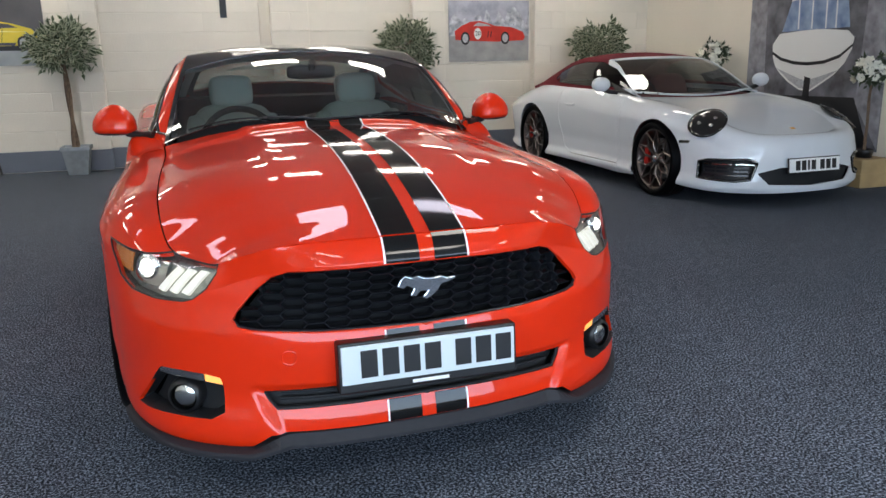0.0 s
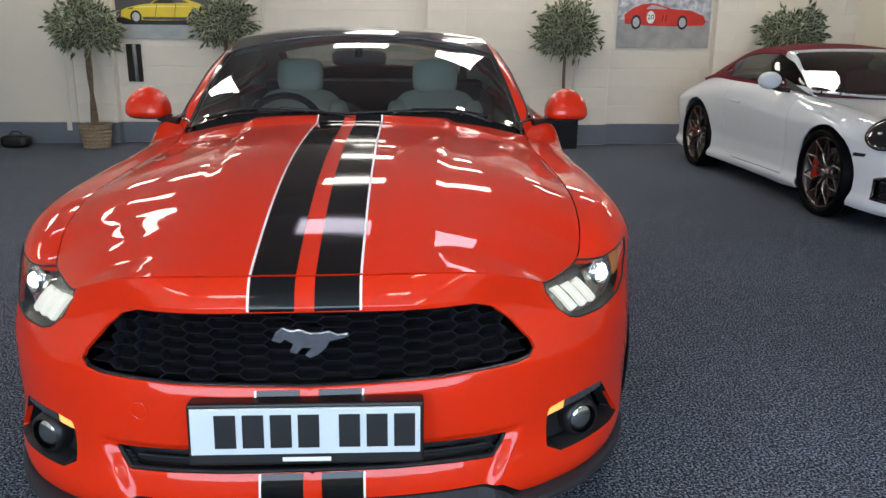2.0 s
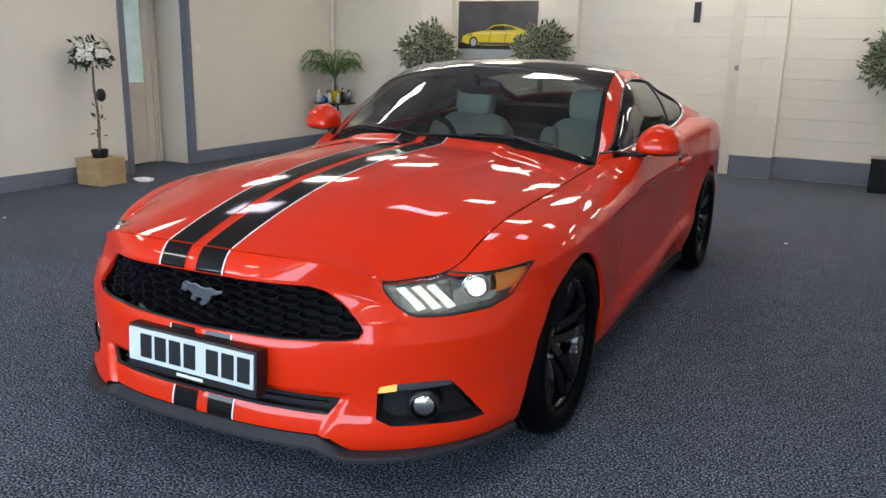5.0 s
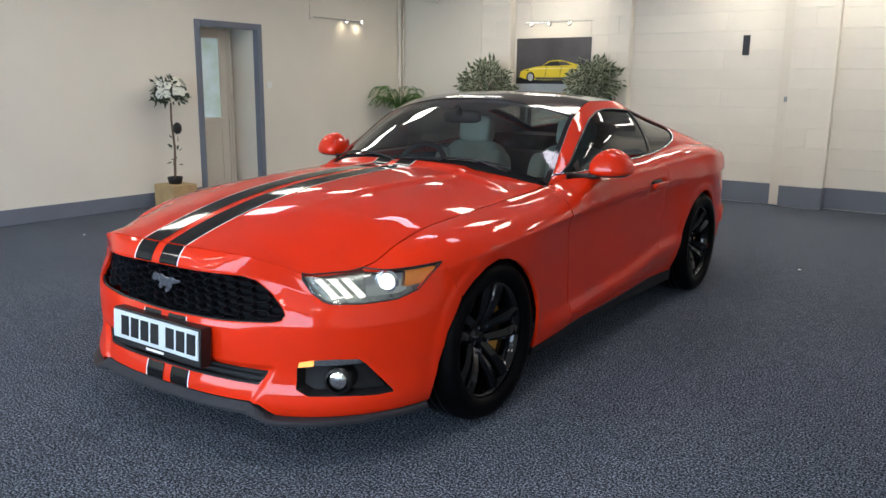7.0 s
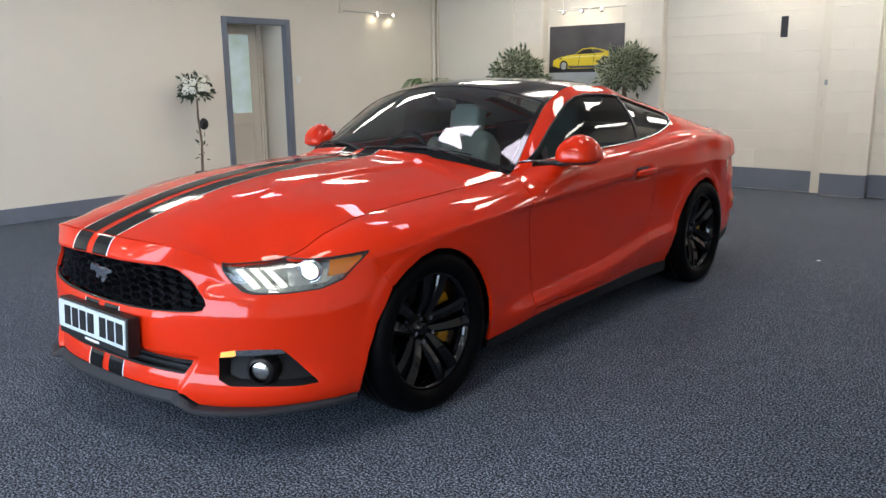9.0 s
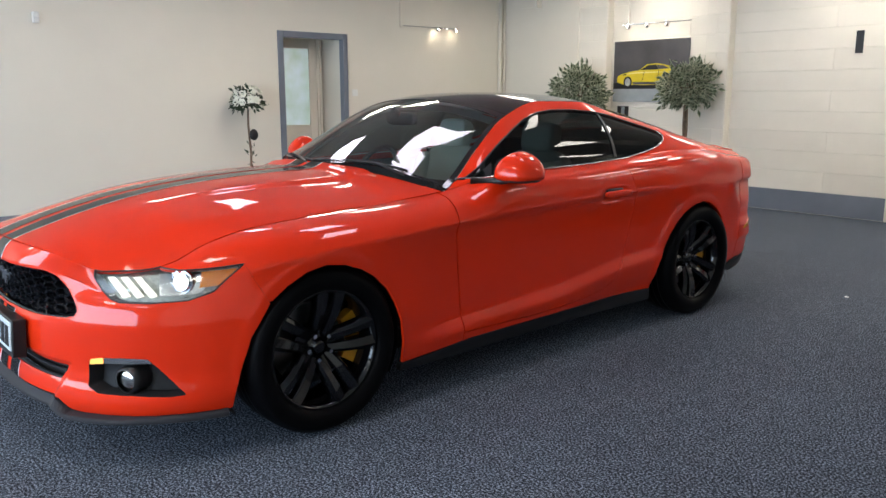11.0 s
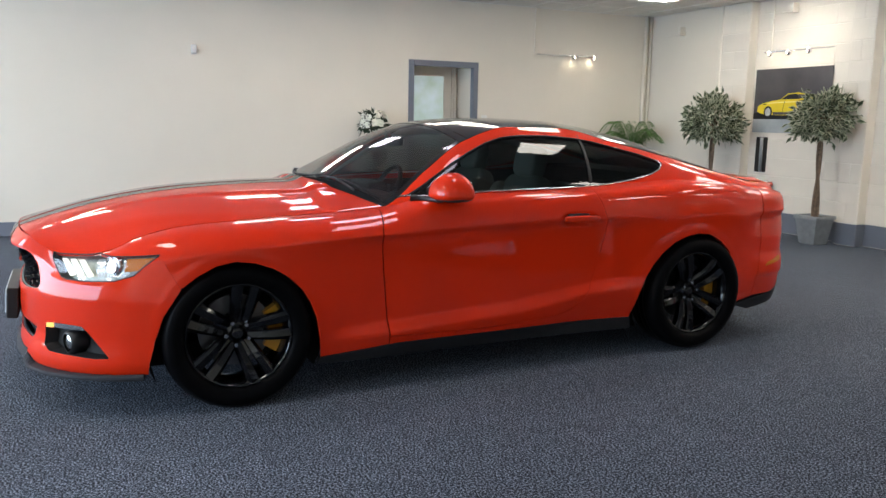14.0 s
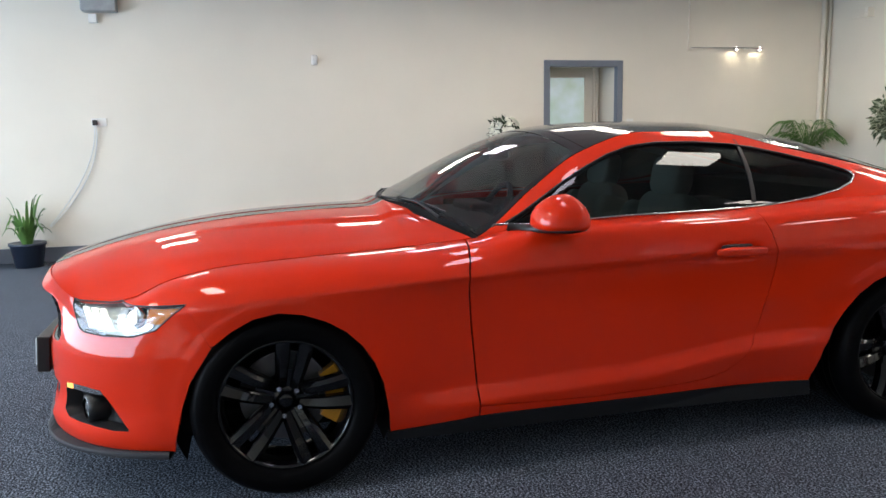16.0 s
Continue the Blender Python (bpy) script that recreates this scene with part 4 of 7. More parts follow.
window_o = flank_outline(window_yz)
frame_o = dense([(0.80, 0.0), (3.60, 0.0), (3.60, 1.0), (0.80, 1.0)], 0.02)
win = {}
for sgn, tag in ((1, "left"), (-1, "right")):
    S = B.side if sgn > 0 else (lambda u, v: B.side(-u, v))
    F = B.flank if sgn > 0 else mirrored(B.flank)
    fl = sgn < 0
    sc = (1, 0.8)
    part("front_wing", panel_mesh("front_wing", S, fender_o, 150, 80, M_RED, thick=0.015, scale=sc, flip=fl), None, car)
    door = part("door", panel_mesh("door", S, door_o, 150, 90, M_RED, thick=0.015, scale=sc, flip=fl), None, car)
    part("rear_wing", panel_mesh("rear_wing", S, quarter_o, 210, 90, M_RED, thick=0.015, scale=sc, flip=fl), None, car)
    part("rear_bumper", panel_mesh("rear_bumper", S, rear_o, 110, 70, M_RED, thick=0.015, scale=sc, flip=fl), None, car)
    part("side_skirt", panel_mesh("side_skirt", S, skirt_o, 150, 12, M_TRIM, thick=0.03, lift=0.006, scale=sc, flip=fl), None, car, "matt black side skirt")
    part("window_surround", panel_mesh("window_surround", F, frame_o, 250, 60, M_RED, [window_o], thick=0.008, scale=(1, 0.35), flip=fl), None, car)
    part("pillar_trim", panel_mesh("pillar_trim", F, frame_o, 120, 40, M_LINER, [window_o], thick=0.0, lift=-0.026, scale=(1, 0.35), flip=fl), None, car, "grey inner pillar trim")
    part("side_window", panel_mesh("side_window", F, window_o, 170, 40, M_TINT, thick=0.0, lift=-0.006, scale=(1, 0.35), flip=fl), None, car, "dark tinted side glass")
    ring = [Vector(v) for v in F(np.array([p[0] for p in window_o]), np.array([p[1] for p in window_o]))]
    turn_at = int(np.argmax([p[0] for p in window_o])) + 4
    part("window_trim", tube(ring[:turn_at], 0.0055, 6), M_SILVER, car, "thin satin silver window trim", smooth=True)
    part("window_seal", tube(ring[turn_at - 1:] + ring[:1], 0.0055, 6), M_BLACK, car, "black rubber window seal", smooth=True)
    # divider between door glass and quarter glass
    dv = dense([(1.998, 0.06), (2.018, 0.06), (2.030, 0.90), (2.014, 0.90)], 0.02)
    part("window_pillar", panel_mesh("window_pillar", F, dv, 4, 40, M_BLACK, thick=0.01, lift=0.0, flip=fl), None, car)
    # rear corner marker and dark valance
    va = side_outline(B, [(3.04, 0.245), (3.15, 0.262), (3.45, 0.30), (3.60, 0.36), (3.60, 0.24), (3.2, 0.20)], 0.01)
    part("rear_valance", panel_mesh("rear_valance", S, va, 60, 14, M_TRIM, thick=0.02, lift=0.004, scale=sc, flip=fl), None, car, "matt black rear valance")
    mk = side_outline(B, [(3.28, 0.475), (3.46, 0.50), (3.45, 0.53), (3.31, 0.50)], 0.01)
    part("side_reflector", panel_mesh("side_reflector", S, mk, 20, 6, M_AMBER, thick=0.004, lift=0.005, scale=sc, flip=fl), None, car)

    # headlamp: dark bowl, three slanted light bars, projector, amber corner, clear lens
    back = np.array([-0.022 * sgn, 0.040, -0.006])
    deep = lambda u, v, S=S, back=back: S(u, v) + back
    shallow = lambda u, v, S=S, back=back: S(u, v) + back * 0.35
    bowl = part("headlamp", panel_mesh("headlamp", deep, lamp_out, 80, 40, M_LAMPBOWL, thick=0.0, lift=0.0, scale=sc, flip=fl), None, car, "lit headlamp with three slanted light bars")
    ringp = S(np.array([p[0] for p in lamp_out]), np.array([p[1] for p in lamp_out]))
    part("lamp_rim", tube([Vector(v) + Vector((0, 0.003, 0)) for v in ringp] + [Vector(ringp[0]) + Vector((0, 0.003, 0))], 0.0032, 6), M_BLACK, bowl, smooth=True)
    bm = bmesh.new()
    rim_o, rim_i = [bm.verts.new(v) for v in ringp], [bm.verts.new(v + back * 1.05) for v in ringp]
    for i in range(len(ringp)):
        j = (i + 1) % len(ringp)
        bm.faces.new((rim_o[i], rim_o[j], rim_i[j], rim_i[i]))
    part("lamp_wall", bm, M_BLACK, bowl, smooth=True)
    for k in range(3):
        s0 = 0.668 + 0.053 * k
        o = side_outline(B, [("s", s0, 0.708), ("s", s0 + 0.028, 0.710), ("s", s0 + 0.095, 0.644), ("s", s0 + 0.067, 0.638)], 0.006)
        part("light_bar", panel_mesh("light_bar", shallow, o, 24, 16, M_LEDSOFT, thick=0.012, lift=0.0, scale=sc, flip=fl), None, bowl, "lit white bar")
    o = side_outline(B, [("s", 0.86, 0.640), ("s", 1.00, 0.645), ("s", 1.03, 0.66), ("s", 1.03, 0.722), ("s", 0.86, 0.716)], 0.008)
    part("reflector", panel_mesh("reflector", lambda u, v, S=S, back=back: S(u, v) + back * 0.85, o, 24, 16, M_DISH, thick=0.0, lift=0.0, scale=sc, flip=fl), None, bowl)
    c = S(np.array([0.957]), B.row(np.array([0.957]), np.array([0.688])))[0]
    d = Vector((0.62 * sgn, -0.78, 0.05)).normalized()
    c = Vector(c) - d * 0.03
    bm = bmesh.new()
    bmesh.ops.create_uvsphere(bm, u_segments=24, v_segments=12, radius=0.022, matrix=Matrix.Translation(c))
    part("projector", bm, M_LED, bowl, "bright lit projector lens", smooth=True)
    part("projector_ring", lathe([(0.026, 0.004), (0.031, 0.012), (0.034, 0.010), (0.036, -0.004), (0.042, 0.004), (0.045, 0.002), (0.043, -0.03)], 32, m=Matrix.Translation(c) @ d.to_track_quat("Z", "Y").to_matrix().to_4x4()), M_CHROME, bowl, smooth=True)
    o = side_outline(B, [("s", 1.025, 0.668), ("s", 1.115, 0.676), ("s", 1.165, 0.722), ("s", 1.175, 0.732), ("s", 1.04, 0.724)], 0.008)
    part("corner_marker", panel_mesh("corner_marker", shallow, o, 24, 14, M_AMBER, thick=0.004, lift=0.0, scale=sc, flip=fl), None, bowl, "amber corner marker")
    part("lens", panel_mesh("lens", S, lamp_out, 80, 40, M_CLEAR, thick=0.0, lift=-0.002, scale=sc, flip=fl), None, bowl, "clear lamp lens")

    # fog lamp recess
    fo = fog_out
    rec = part("fog_lamp", panel_mesh("fog_lamp", S, fo, 60, 30, M_TRIM, thick=0.0, lift=-0.055, scale=sc, flip=fl), None, car, "fog lamp in a dark recess")
    P = S(np.array([p[0] for p in fo]), np.array([p[1] for p in fo]))
    c0 = P.mean(0)
    bm = bmesh.new()
    outer = [bm.verts.new(v) for v in P]
    inner = [bm.verts.new(c0 + (v - c0) * 0.86 + np.array([-0.028 * sgn, 0.040, 0.0])) for v in P]
    for i in range(len(P)):
        j = (i + 1) % len(P)
        bm.faces.new((outer[i], outer[j], inner[j], inner[i]))
    part("recess_wall", bm, M_TRIM, rec, smooth=True)
    d = Vector((0.42 * sgn, -0.90, 0.0)).normalized()
    mm = Matrix.Translation((0.685 * sgn, float(B.swing(0.685 * sgn, -0.712)), 0.338)) @ d.to_track_quat("Z", "Y").to_matrix().to_4x4()
    part("lamp_housing", lathe([(0.040, 0.022), (0.050, 0.018), (0.054, 0.0), (0.056, -0.05)], 32, m=mm), M_BLACK, rec, smooth=True)
    part("lamp_glass", lathe([(0.0005, 0.022), (0.02, 0.0205), (0.034, 0.016), (0.040, 0.010)], 32, m=mm), M_DISH, rec, "round silver fog lamp glass", smooth=True)
    o = side_outline(B, [("s", 0.613, 0.412), ("s", 0.665, 0.421), ("s", 0.665, 0.398), ("s", 0.608, 0.392)], 0.006)
    part("indicator", panel_mesh("indicator", S, o, 16, 6, M_AMBERLIT, thick=0.02, lift=-0.002, scale=sc, flip=fl), None, rec, "lit amber indicator")
    o = side_outline(B, [("s", 0.668, 0.422), ("s", 0.75, 0.423), ("s", 0.834, 0.419), ("s", 0.852, 0.402), ("s", 0.668, 0.399)], 0.006)
    part("side_light", panel_mesh("side_light", S, o, 24, 6, M_DISH, thick=0.02, lift=-0.002, scale=sc, flip=fl), None, rec, "clear side light strip")

    # door handle
    y, z = 1.865, 0.828
    c = S(np.array([float(B.s_at(y))]), B.row(np.array([float(B.s_at(y))]), np.array([z])))[0]
    bm = pad((0, 0, 0), (0.015, 0.115, 0.018), 0, 0.7)
    grip = part("door_handle", bm, M_RED, door, m=Matrix.Translation(Vector(c) + Vector((0.040 * sgn, 0, 0.002))), smooth=True)
    # black pad put in for the shade in the hollow behind the grip
    bm = pad((0, 0, 0), (0.012, 0.070, 0.011), 0, 0.7)
    part("handle_shade", bm, M_BLACK, grip, "black pad standing for the shade behind the handle", m=Matrix.Translation(Vector((-0.024 * sgn, -0.010, 0.017))), smooth=True)

    # wing mirror
    bm = bmesh.new()
    bmesh.ops.create_uvsphere(bm, u_segments=40, v_segments=24, radius=1.0)
    for v in bm.verts:
        x, yy, zz = v.co
        e = 0.70
        x, yy, zz = [math.copysign(abs(k) ** e, k) for k in (x, yy, zz)]
        n = max(1.0, (abs(x) ** 3 + abs(yy) ** 3 + abs(zz) ** 3) ** (1 / 3))
        x, yy, zz = x / n, yy / n, zz / n
        if zz > 0:
            slim = 1 - 0.30 * zz ** 2
            x, yy = x * slim + 0.10 * zz ** 2, yy * slim
            zz *= 1 - 0.22 * max(0, x)
        else:
            zz *= 0.30
        yy = yy if yy < 0 else yy * 0.70
        v.co = Vector(((0.955 + 0.100 * x) * sgn, 1.075 + 0.112 * yy + 0.018 * x, 0.985 + 0.108 * zz))
    mir = part("wing_mirror", bm, M_RED, car, "orange-red wing mirror on a black arm", smooth=True)
    bm = bmesh.new()
    bmesh.ops.create_uvsphere(bm, u_segments=32, v_segments=10, radius=1.0, matrix=Matrix.Translation((0.95 * sgn, 1.075, 0.962)) @ Matrix.Diagonal((0.098, 0.095, 0.016, 1)))
    part("mirror_base", bm, M_BLACK, mir, smooth=True)
    part("mirror_arm", tube([(0.775 * sgn, 0.92, 0.952), (0.83 * sgn, 0.97, 0.950), (0.90 * sgn, 1.04, 0.955)], [0.020, 0.017, 0.016], 10), M_BLACK, mir, smooth=True)
    bm = box(-0.060, 0.060, -0.002, 0.002, -0.012, 0.058, 0.001)
    part("mirror_glass", bm, M_CHROME, mir, m=pose(0.952 * sgn, 1.140, 0.990))
    bm = bmesh.new()
    q = [bm.verts.new(Vector(v) + Vector((0.003 * sgn, 0, 0))) for v in F(np.array([0.90, 1.03, 1.06]), np.array([0.03, 0.03, 0.42]))]
    bm.faces.new(q if sgn > 0 else list(reversed(q)))
    part("mirror_sail", bm, M_BLACK, car)

    # wheels, brakes, arch liners
    for y, cx in ((0.018, 0.80), (2.72, 0.815)):
        wheel(car, cx * sgn, y, 0.348, 0.245, 0.245, sgn, "pairs", radians(26 if y < 1 else 58))
        bm = bmesh.new()
        for a0 in (-32,):
            outer, inner = [], []
            for i in range(11):
                a = radians(a0 + 64 * i / 10)
                outer.append((math.cos(a) * 0.218, math.sin(a) * 0.218))
                inner.append((math.cos(a) * 0.150, math.sin(a) * 0.150))
            o = outer + list(reversed(inner))
            prism([(y + q[0], 0.348 + q[1]) for q in o], "x", (cx - 0.035) * sgn, (cx + 0.012) * sgn, bm=bm)
        part("brake_caliper", bm, M_GOLD, car, "yellow brake caliper")
        bm = bmesh.new()
        for i in range(25):
            a0, a1 = radians(-28 + 236 * i / 25), radians(-28 + 236 * (i + 1) / 25)
            p = [(y + 0.415 * math.cos(a), 0.335 + 0.40 * math.sin(a)) for a in (a0, a1)]
            v = [bm.verts.new((x * sgn, *p[k])) for k, x in ((0, 0.83), (1, 0.83), (1, 0.50), (0, 0.50))]
            bm.faces.new(v)
            w = [bm.verts.new((0.50 * sgn, *p[0])), bm.verts.new((0.50 * sgn, *p[1])), bm.verts.new((0.50 * sgn, y, 0.30))]
            bm.faces.new(w)
        part("arch_liner", bm, M_CABIN, car)

# grille: honeycomb of flattened hexagons in front of a dark backing
part("grille_backing", panel_mesh("grille_backing", B.side, [(s * 1.02, r) for s, r in grille_out], 110, 30, M_CABIN, thick=0.0, lift=-0.075, scale=(1, 0.8)), None, car)


def on_nose(x, z, lift):
    s = np.array([float(B.s_across(x))])
    e = 0.004
    p = B.side(s, B.row(s, np.array([z])))[0]
    a, b = B.side(s + e, B.row(s, np.array([z])))[0], B.side(s - e, B.row(s, np.array([z])))[0]
    t = Vector(a - b).normalized()
    n = t.cross(Vector((0, 0, 1)))
    return Vector((p[0], max(p[1], -0.96), z)) + n * lift, n


def poly_in(x, z, half_):
    pts_ = [(p[1], p[2]) for p in half_] + [(-p[1], p[2]) for p in reversed(half_)]
    return bool(inside(np.array([x]), np.array([z]), pts_)[0])


grille = empty("grille")
grille.parent = car
bm = bmesh.new()
HW, HH = 0.080, 0.030
for i in range(-8, 9):
    for j in range(-1, 9):
        cx, cz = i * HW * 0.80, 0.545 + j * HH + (0 if i % 2 else HH / 2)
        hexa = [(cx - HW / 2, cz), (cx - HW * 0.30, cz + HH / 2), (cx + HW * 0.30, cz + HH / 2), (cx + HW / 2, cz), (cx + HW * 0.30, cz - HH / 2)]
        for (xa, za), (xb, zb) in zip(hexa[:3], hexa[1:4]):
            if not (poly_in(xa, za, grille_half) and poly_in(xb, zb, grille_half)):
                continue
            (pa, na), (pb, nb) = on_nose(xa, za, -0.022), on_nose(xb, zb, -0.022)
            th = 0.0021
            up = Vector((0, 0, 1)) if abs(za - zb) < 1e-6 else Vector((0, 0, 1)).lerp(Vector((1 if (zb - za) * (xb - xa) < 0 else -1, 0, 0)), 0.4).normalized()
            vs = []
            for p, n in ((pa, na), (pb, nb)):
                vs.append([bm.verts.new(p + up * th), bm.verts.new(p + up * th * 0.6 + n * 0.003), bm.verts.new(p - up * th), bm.verts.new(p - up * th - n * 0.035), bm.verts.new(p + up * th - n * 0.035)])
            for k in range(5):
                bm.faces.new((vs[0][k], vs[1][k], vs[1][(k + 1) % 5], vs[0][(k + 1) % 5]))
bmesh.ops.recalc_face_normals(bm, faces=bm.faces)
part("honeycomb", bm, M_GRILLE, grille, "black honeycomb grille mesh")
gp = B.side(np.array([p[0] for p in grille_out]), np.array([p[1] for p in grille_out]))
part("grille_frame", tube([Vector(v) + Vector((0, 0.016, 0)) for v in gp] + [Vector(gp[0]) + Vector((0, 0.016, 0))], 0.008, 8), M_GRILLE, grille, smooth=True)
part("grille_surround", tube([Vector(v) + Vector((0, 0.004, 0)) for v in gp] + [Vector(gp[0]) + Vector((0, 0.004, 0))], 0.0042, 8), M_RED, car, "rounded red grille lip", smooth=True)
# galloping badge, kept as a plain silver shape
badge = [(-0.078, 0.650), (-0.070, 0.668), (-0.056, 0.680), (-0.040, 0.672), (-0.022, 0.676), (-0.004, 0.668), (0.018, 0.668), (0.036, 0.672), (0.052, 0.664), (0.074, 0.668), (0.074, 0.660), (0.054, 0.652), (0.036, 0.648), (0.028, 0.632), (0.012, 0.618), (-0.004, 0.610), (-0.012, 0.618), (0.000, 0.632), (-0.018, 0.634), (-0.030, 0.620), (-0.044, 0.624), (-0.036, 0.642), (-0.052, 0.652), (-0.062, 0.644)]
bm = prism([(x * 1.15 + 0.008, 0.648 + (z - 0.648) * 1.1) for x, z in badge], "y", -0.916, -0.880)
bmesh.ops.bevel(bm, geom=[e for e in bm.edges if abs(e.verts[0].co.y + 0.916) < 1e-4 and abs(e.verts[1].co.y + 0.916) < 1e-4], offset=0.003, segments=2, affect="EDGES")
part("badge", bm, M_CHROME, grille, "polished silver badge")

# lower intake
part("intake_backing", panel_mesh("intake_backing", B.side, [(s * 1.01, r) for s, r in intake_out], 80, 14, M_TRIM, thick=0.0, lift=-0.045, scale=(1, 0.8)), None, car)
gp = B.side(np.array([p[0] for p in intake_out]), np.array([p[1] for p in intake_out]))
part("intake_frame", tube([Vector(v) + Vector((0, 0.012, 0)) for v in gp] + [Vector(gp[0]) + Vector((0, 0.012, 0))], 0.007, 8), M_TRIM, car, smooth=True)
bm = bmesh.new()
for z in (0.336, 0.355):
    tube([on_nose(x, z, -0.028)[0] for x in np.linspace(-0.44, 0.44, 30)], 0.005, 6, bm=bm)
part("intake_bar", bm, M_TRIM, car, smooth=True)
bm = bmesh.new()
lathe([(0.019, 0.0), (0.021, 0.0006), (0.023, 0.0)], 32, bm=bm, m=Matrix.Translation(on_nose(-0.40, 0.475, 0.002)[0]) @ (on_nose(-0.40, 0.475, 0)[1]).to_track_quat("Z", "Y").to_matrix().to_4x4())
part("tow_eye_cover", bm, M_RED, car)

# number plate on a holder; the characters are plain bars
holder = part("plate_holder", box(-0.268, 0.268, -0.026, 0.026, -0.076, 0.073, 0.006, 3), M_BLACK, car, "black number plate holder", m=pose(-0.004, -0.944, 0.444, -4, 0, 0.5))
part("number_plate", box(-0.260, 0.260, -0.004, 0.004, -0.0555, 0.0555, 0.003, 2), M_PLATE, holder, "white number plate with dark bars", m=pose(0, -0.028, 0.008))
x = -0.205
for k, w in enumerate((0.048, 0.048, 0.048, 0.048, 0.0, 0.048, 0.048, 0.048)):
    if w:
        part("plate_bar", box(x, x + w, -0.0022, 0.0, -0.0395, 0.0395, 0.0), M_BLACK, holder, m=pose(0, -0.0320, 0.009))
    x += 0.0625 if w else 0.030
part("dealer_bar", box(-0.055, 0.055, -0.001, 0.0, -0.005, 0.005), M_PIN, holder, m=pose(0, -0.0261, -0.062))

# splitter under the nose: a raised middle between two lower ends
bm = bmesh.new()
rows = []
end_s = float(B.s_at(-0.43))
for s in np.linspace(-end_s, end_s, 120):
    p = B.side(np.array([s]), B.row(np.array([s]), np.array([0.24])))[0]
    q = B.side(np.array([s + 0.004]), B.row(np.array([s]), np.array([0.24])))[0]
    t = Vector(q - p).normalized()
    n = t.cross(Vector((0, 0, 1)))
    ax = abs(p[0])
    low = float(step(ax, 0.42, 0.52))
    out = float(step(ax, 0.62, 0.82))
    top, edge = 0.250 - 0.040 * low, 0.218 - 0.022 * low - 0.002 * out
    reach = 0.020 + 0.010 * low - 0.020 * out
    b = Vector((p[0], p[1], 0))
    up = lambda z: Vector((0, 0, z))
    rows.append([bm.verts.new(v) for v in (b - n * 0.03 + up(top), b + n * 0.001 + up(top - 0.004), b + n * reach * 0.8 + up(edge + 0.006), b + n * reach + up(edge),
                                           b + n * reach + up(edge - 0.010), b + n * (reach - 0.006) + up(edge - 0.014), b - n * 0.10 + up(edge - 0.016))])
for a, b in zip(rows, rows[1:]):
    for k in range(6):
        bm.faces.new((a[k], b[k], b[k + 1], a[k + 1]))
bmesh.ops.recalc_face_normals(bm, faces=bm.faces)
part("splitter", bm, M_SPLIT, car, "dark grey front splitter lip")

# glass, roof, tail
U = np.linspace(-1, 1, 41)
base_y = lambda u: 0.53 + 0.275 * np.abs(u) ** 2
head_y = lambda u: 1.255 + 0.05 * np.abs(u) ** 2
ws = [(float(u), float(base_y(u))) for u in U * 0.995] + [(float(u), float(head_y(u))) for u in U[::-1] * 0.995]
ws_in = [(float(u), float(base_y(u)) + 0.012) for u in U * 0.962] + [(float(u), float(head_y(u)) - 0.045) for u in U[::-1] * 0.962]
part("windscreen", panel_mesh("windscreen", B.top, ws, 70, 60, M_GLASS, thick=0.0, lift=0.0), None, car, "large raked windscreen")
part("windscreen_border", panel_mesh("windscreen_border", B.top, ws, 90, 70, M_GLOSSBLACK, [ws_in], thick=0.004, lift=0.0022), None, car, "black windscreen border")
rf = [(float(u), float(head_y(u)) + 0.004) for u in U * 0.995] + [(float(u), 2.36 - 0.10 * float(u * u)) for u in U[::-1] * 0.995]
part("roof", panel_mesh("roof", B.top, rf, 70, 70, M_GLOSSBLACK, thick=0.02, lift=0.001), None, car, "gloss black roof")
part("headliner", panel_mesh("headliner", B.top, rf, 40, 40, M_LINER, thick=0.0, lift=-0.035), None, car, "pale grey headliner")
rw = [(float(u), 2.365 - 0.10 * float(u * u)) for u in U * 0.97] + [(float(u), 3.10 - 0.02 * float(u * u)) for u in U[::-1] * 0.97]
rw_in = [(float(u), 2.40 - 0.10 * float(u * u)) for u in U * 0.92] + [(float(u), 3.05 - 0.02 * float(u * u)) for u in U[::-1] * 0.92]
part("rear_window", panel_mesh("rear_window", B.top, rw, 60, 60, M_GLASS, thick=0.0), None, car)
part("rear_window_border", panel_mesh("rear_window_border", B.top, rw, 60, 60, M_GLOSSBLACK, [rw_in], thick=0.004, lift=0.001), None, car)
part("rear_window_lining", panel_mesh("rear_window_lining", B.top, [(float(u), 2.33) for u in U * 1.0] + [(float(u), 3.12) for u in U[::-1] * 1.0], 60, 60, M_CABIN, [rw_in], thick=0.0, lift=-0.014), None, car)
bl = [(float(u), 3.105 - 0.02 * float(u * u)) for u in U] + [(float(u), 3.655 - 0.03 * float(u * u)) for u in U[::-1]]
part("boot_lid", panel_mesh("boot_lid", B.top, bl, 60, 50, M_RED, thick=0.02), None, car)
bm = bmesh.new()
rws = []
for u in np.linspace(-0.99, 0.99, 60):
    y = 3.545 - 0.075 * u * u
    x, y, z = B.top(np.array([u]), np.array([y]))[0]
    k = float(1 - step(abs(u), 0.80, 0.99))
    rws.append([bm.verts.new(v) for v in ((x, y - 0.20, B.top(np.array([u]), np.array([y - 0.20]))[0][2] - 0.006), (x, y - 0.08, z + 0.012 + 0.010 * k), (x, y + 0.03, z + 0.001 + 0.016 * k),
                                          (x, y + 0.045, z - 0.004 + 0.012 * k), (x, y + 0.045, z - 0.05), (x, y - 0.18, z - 0.05))])
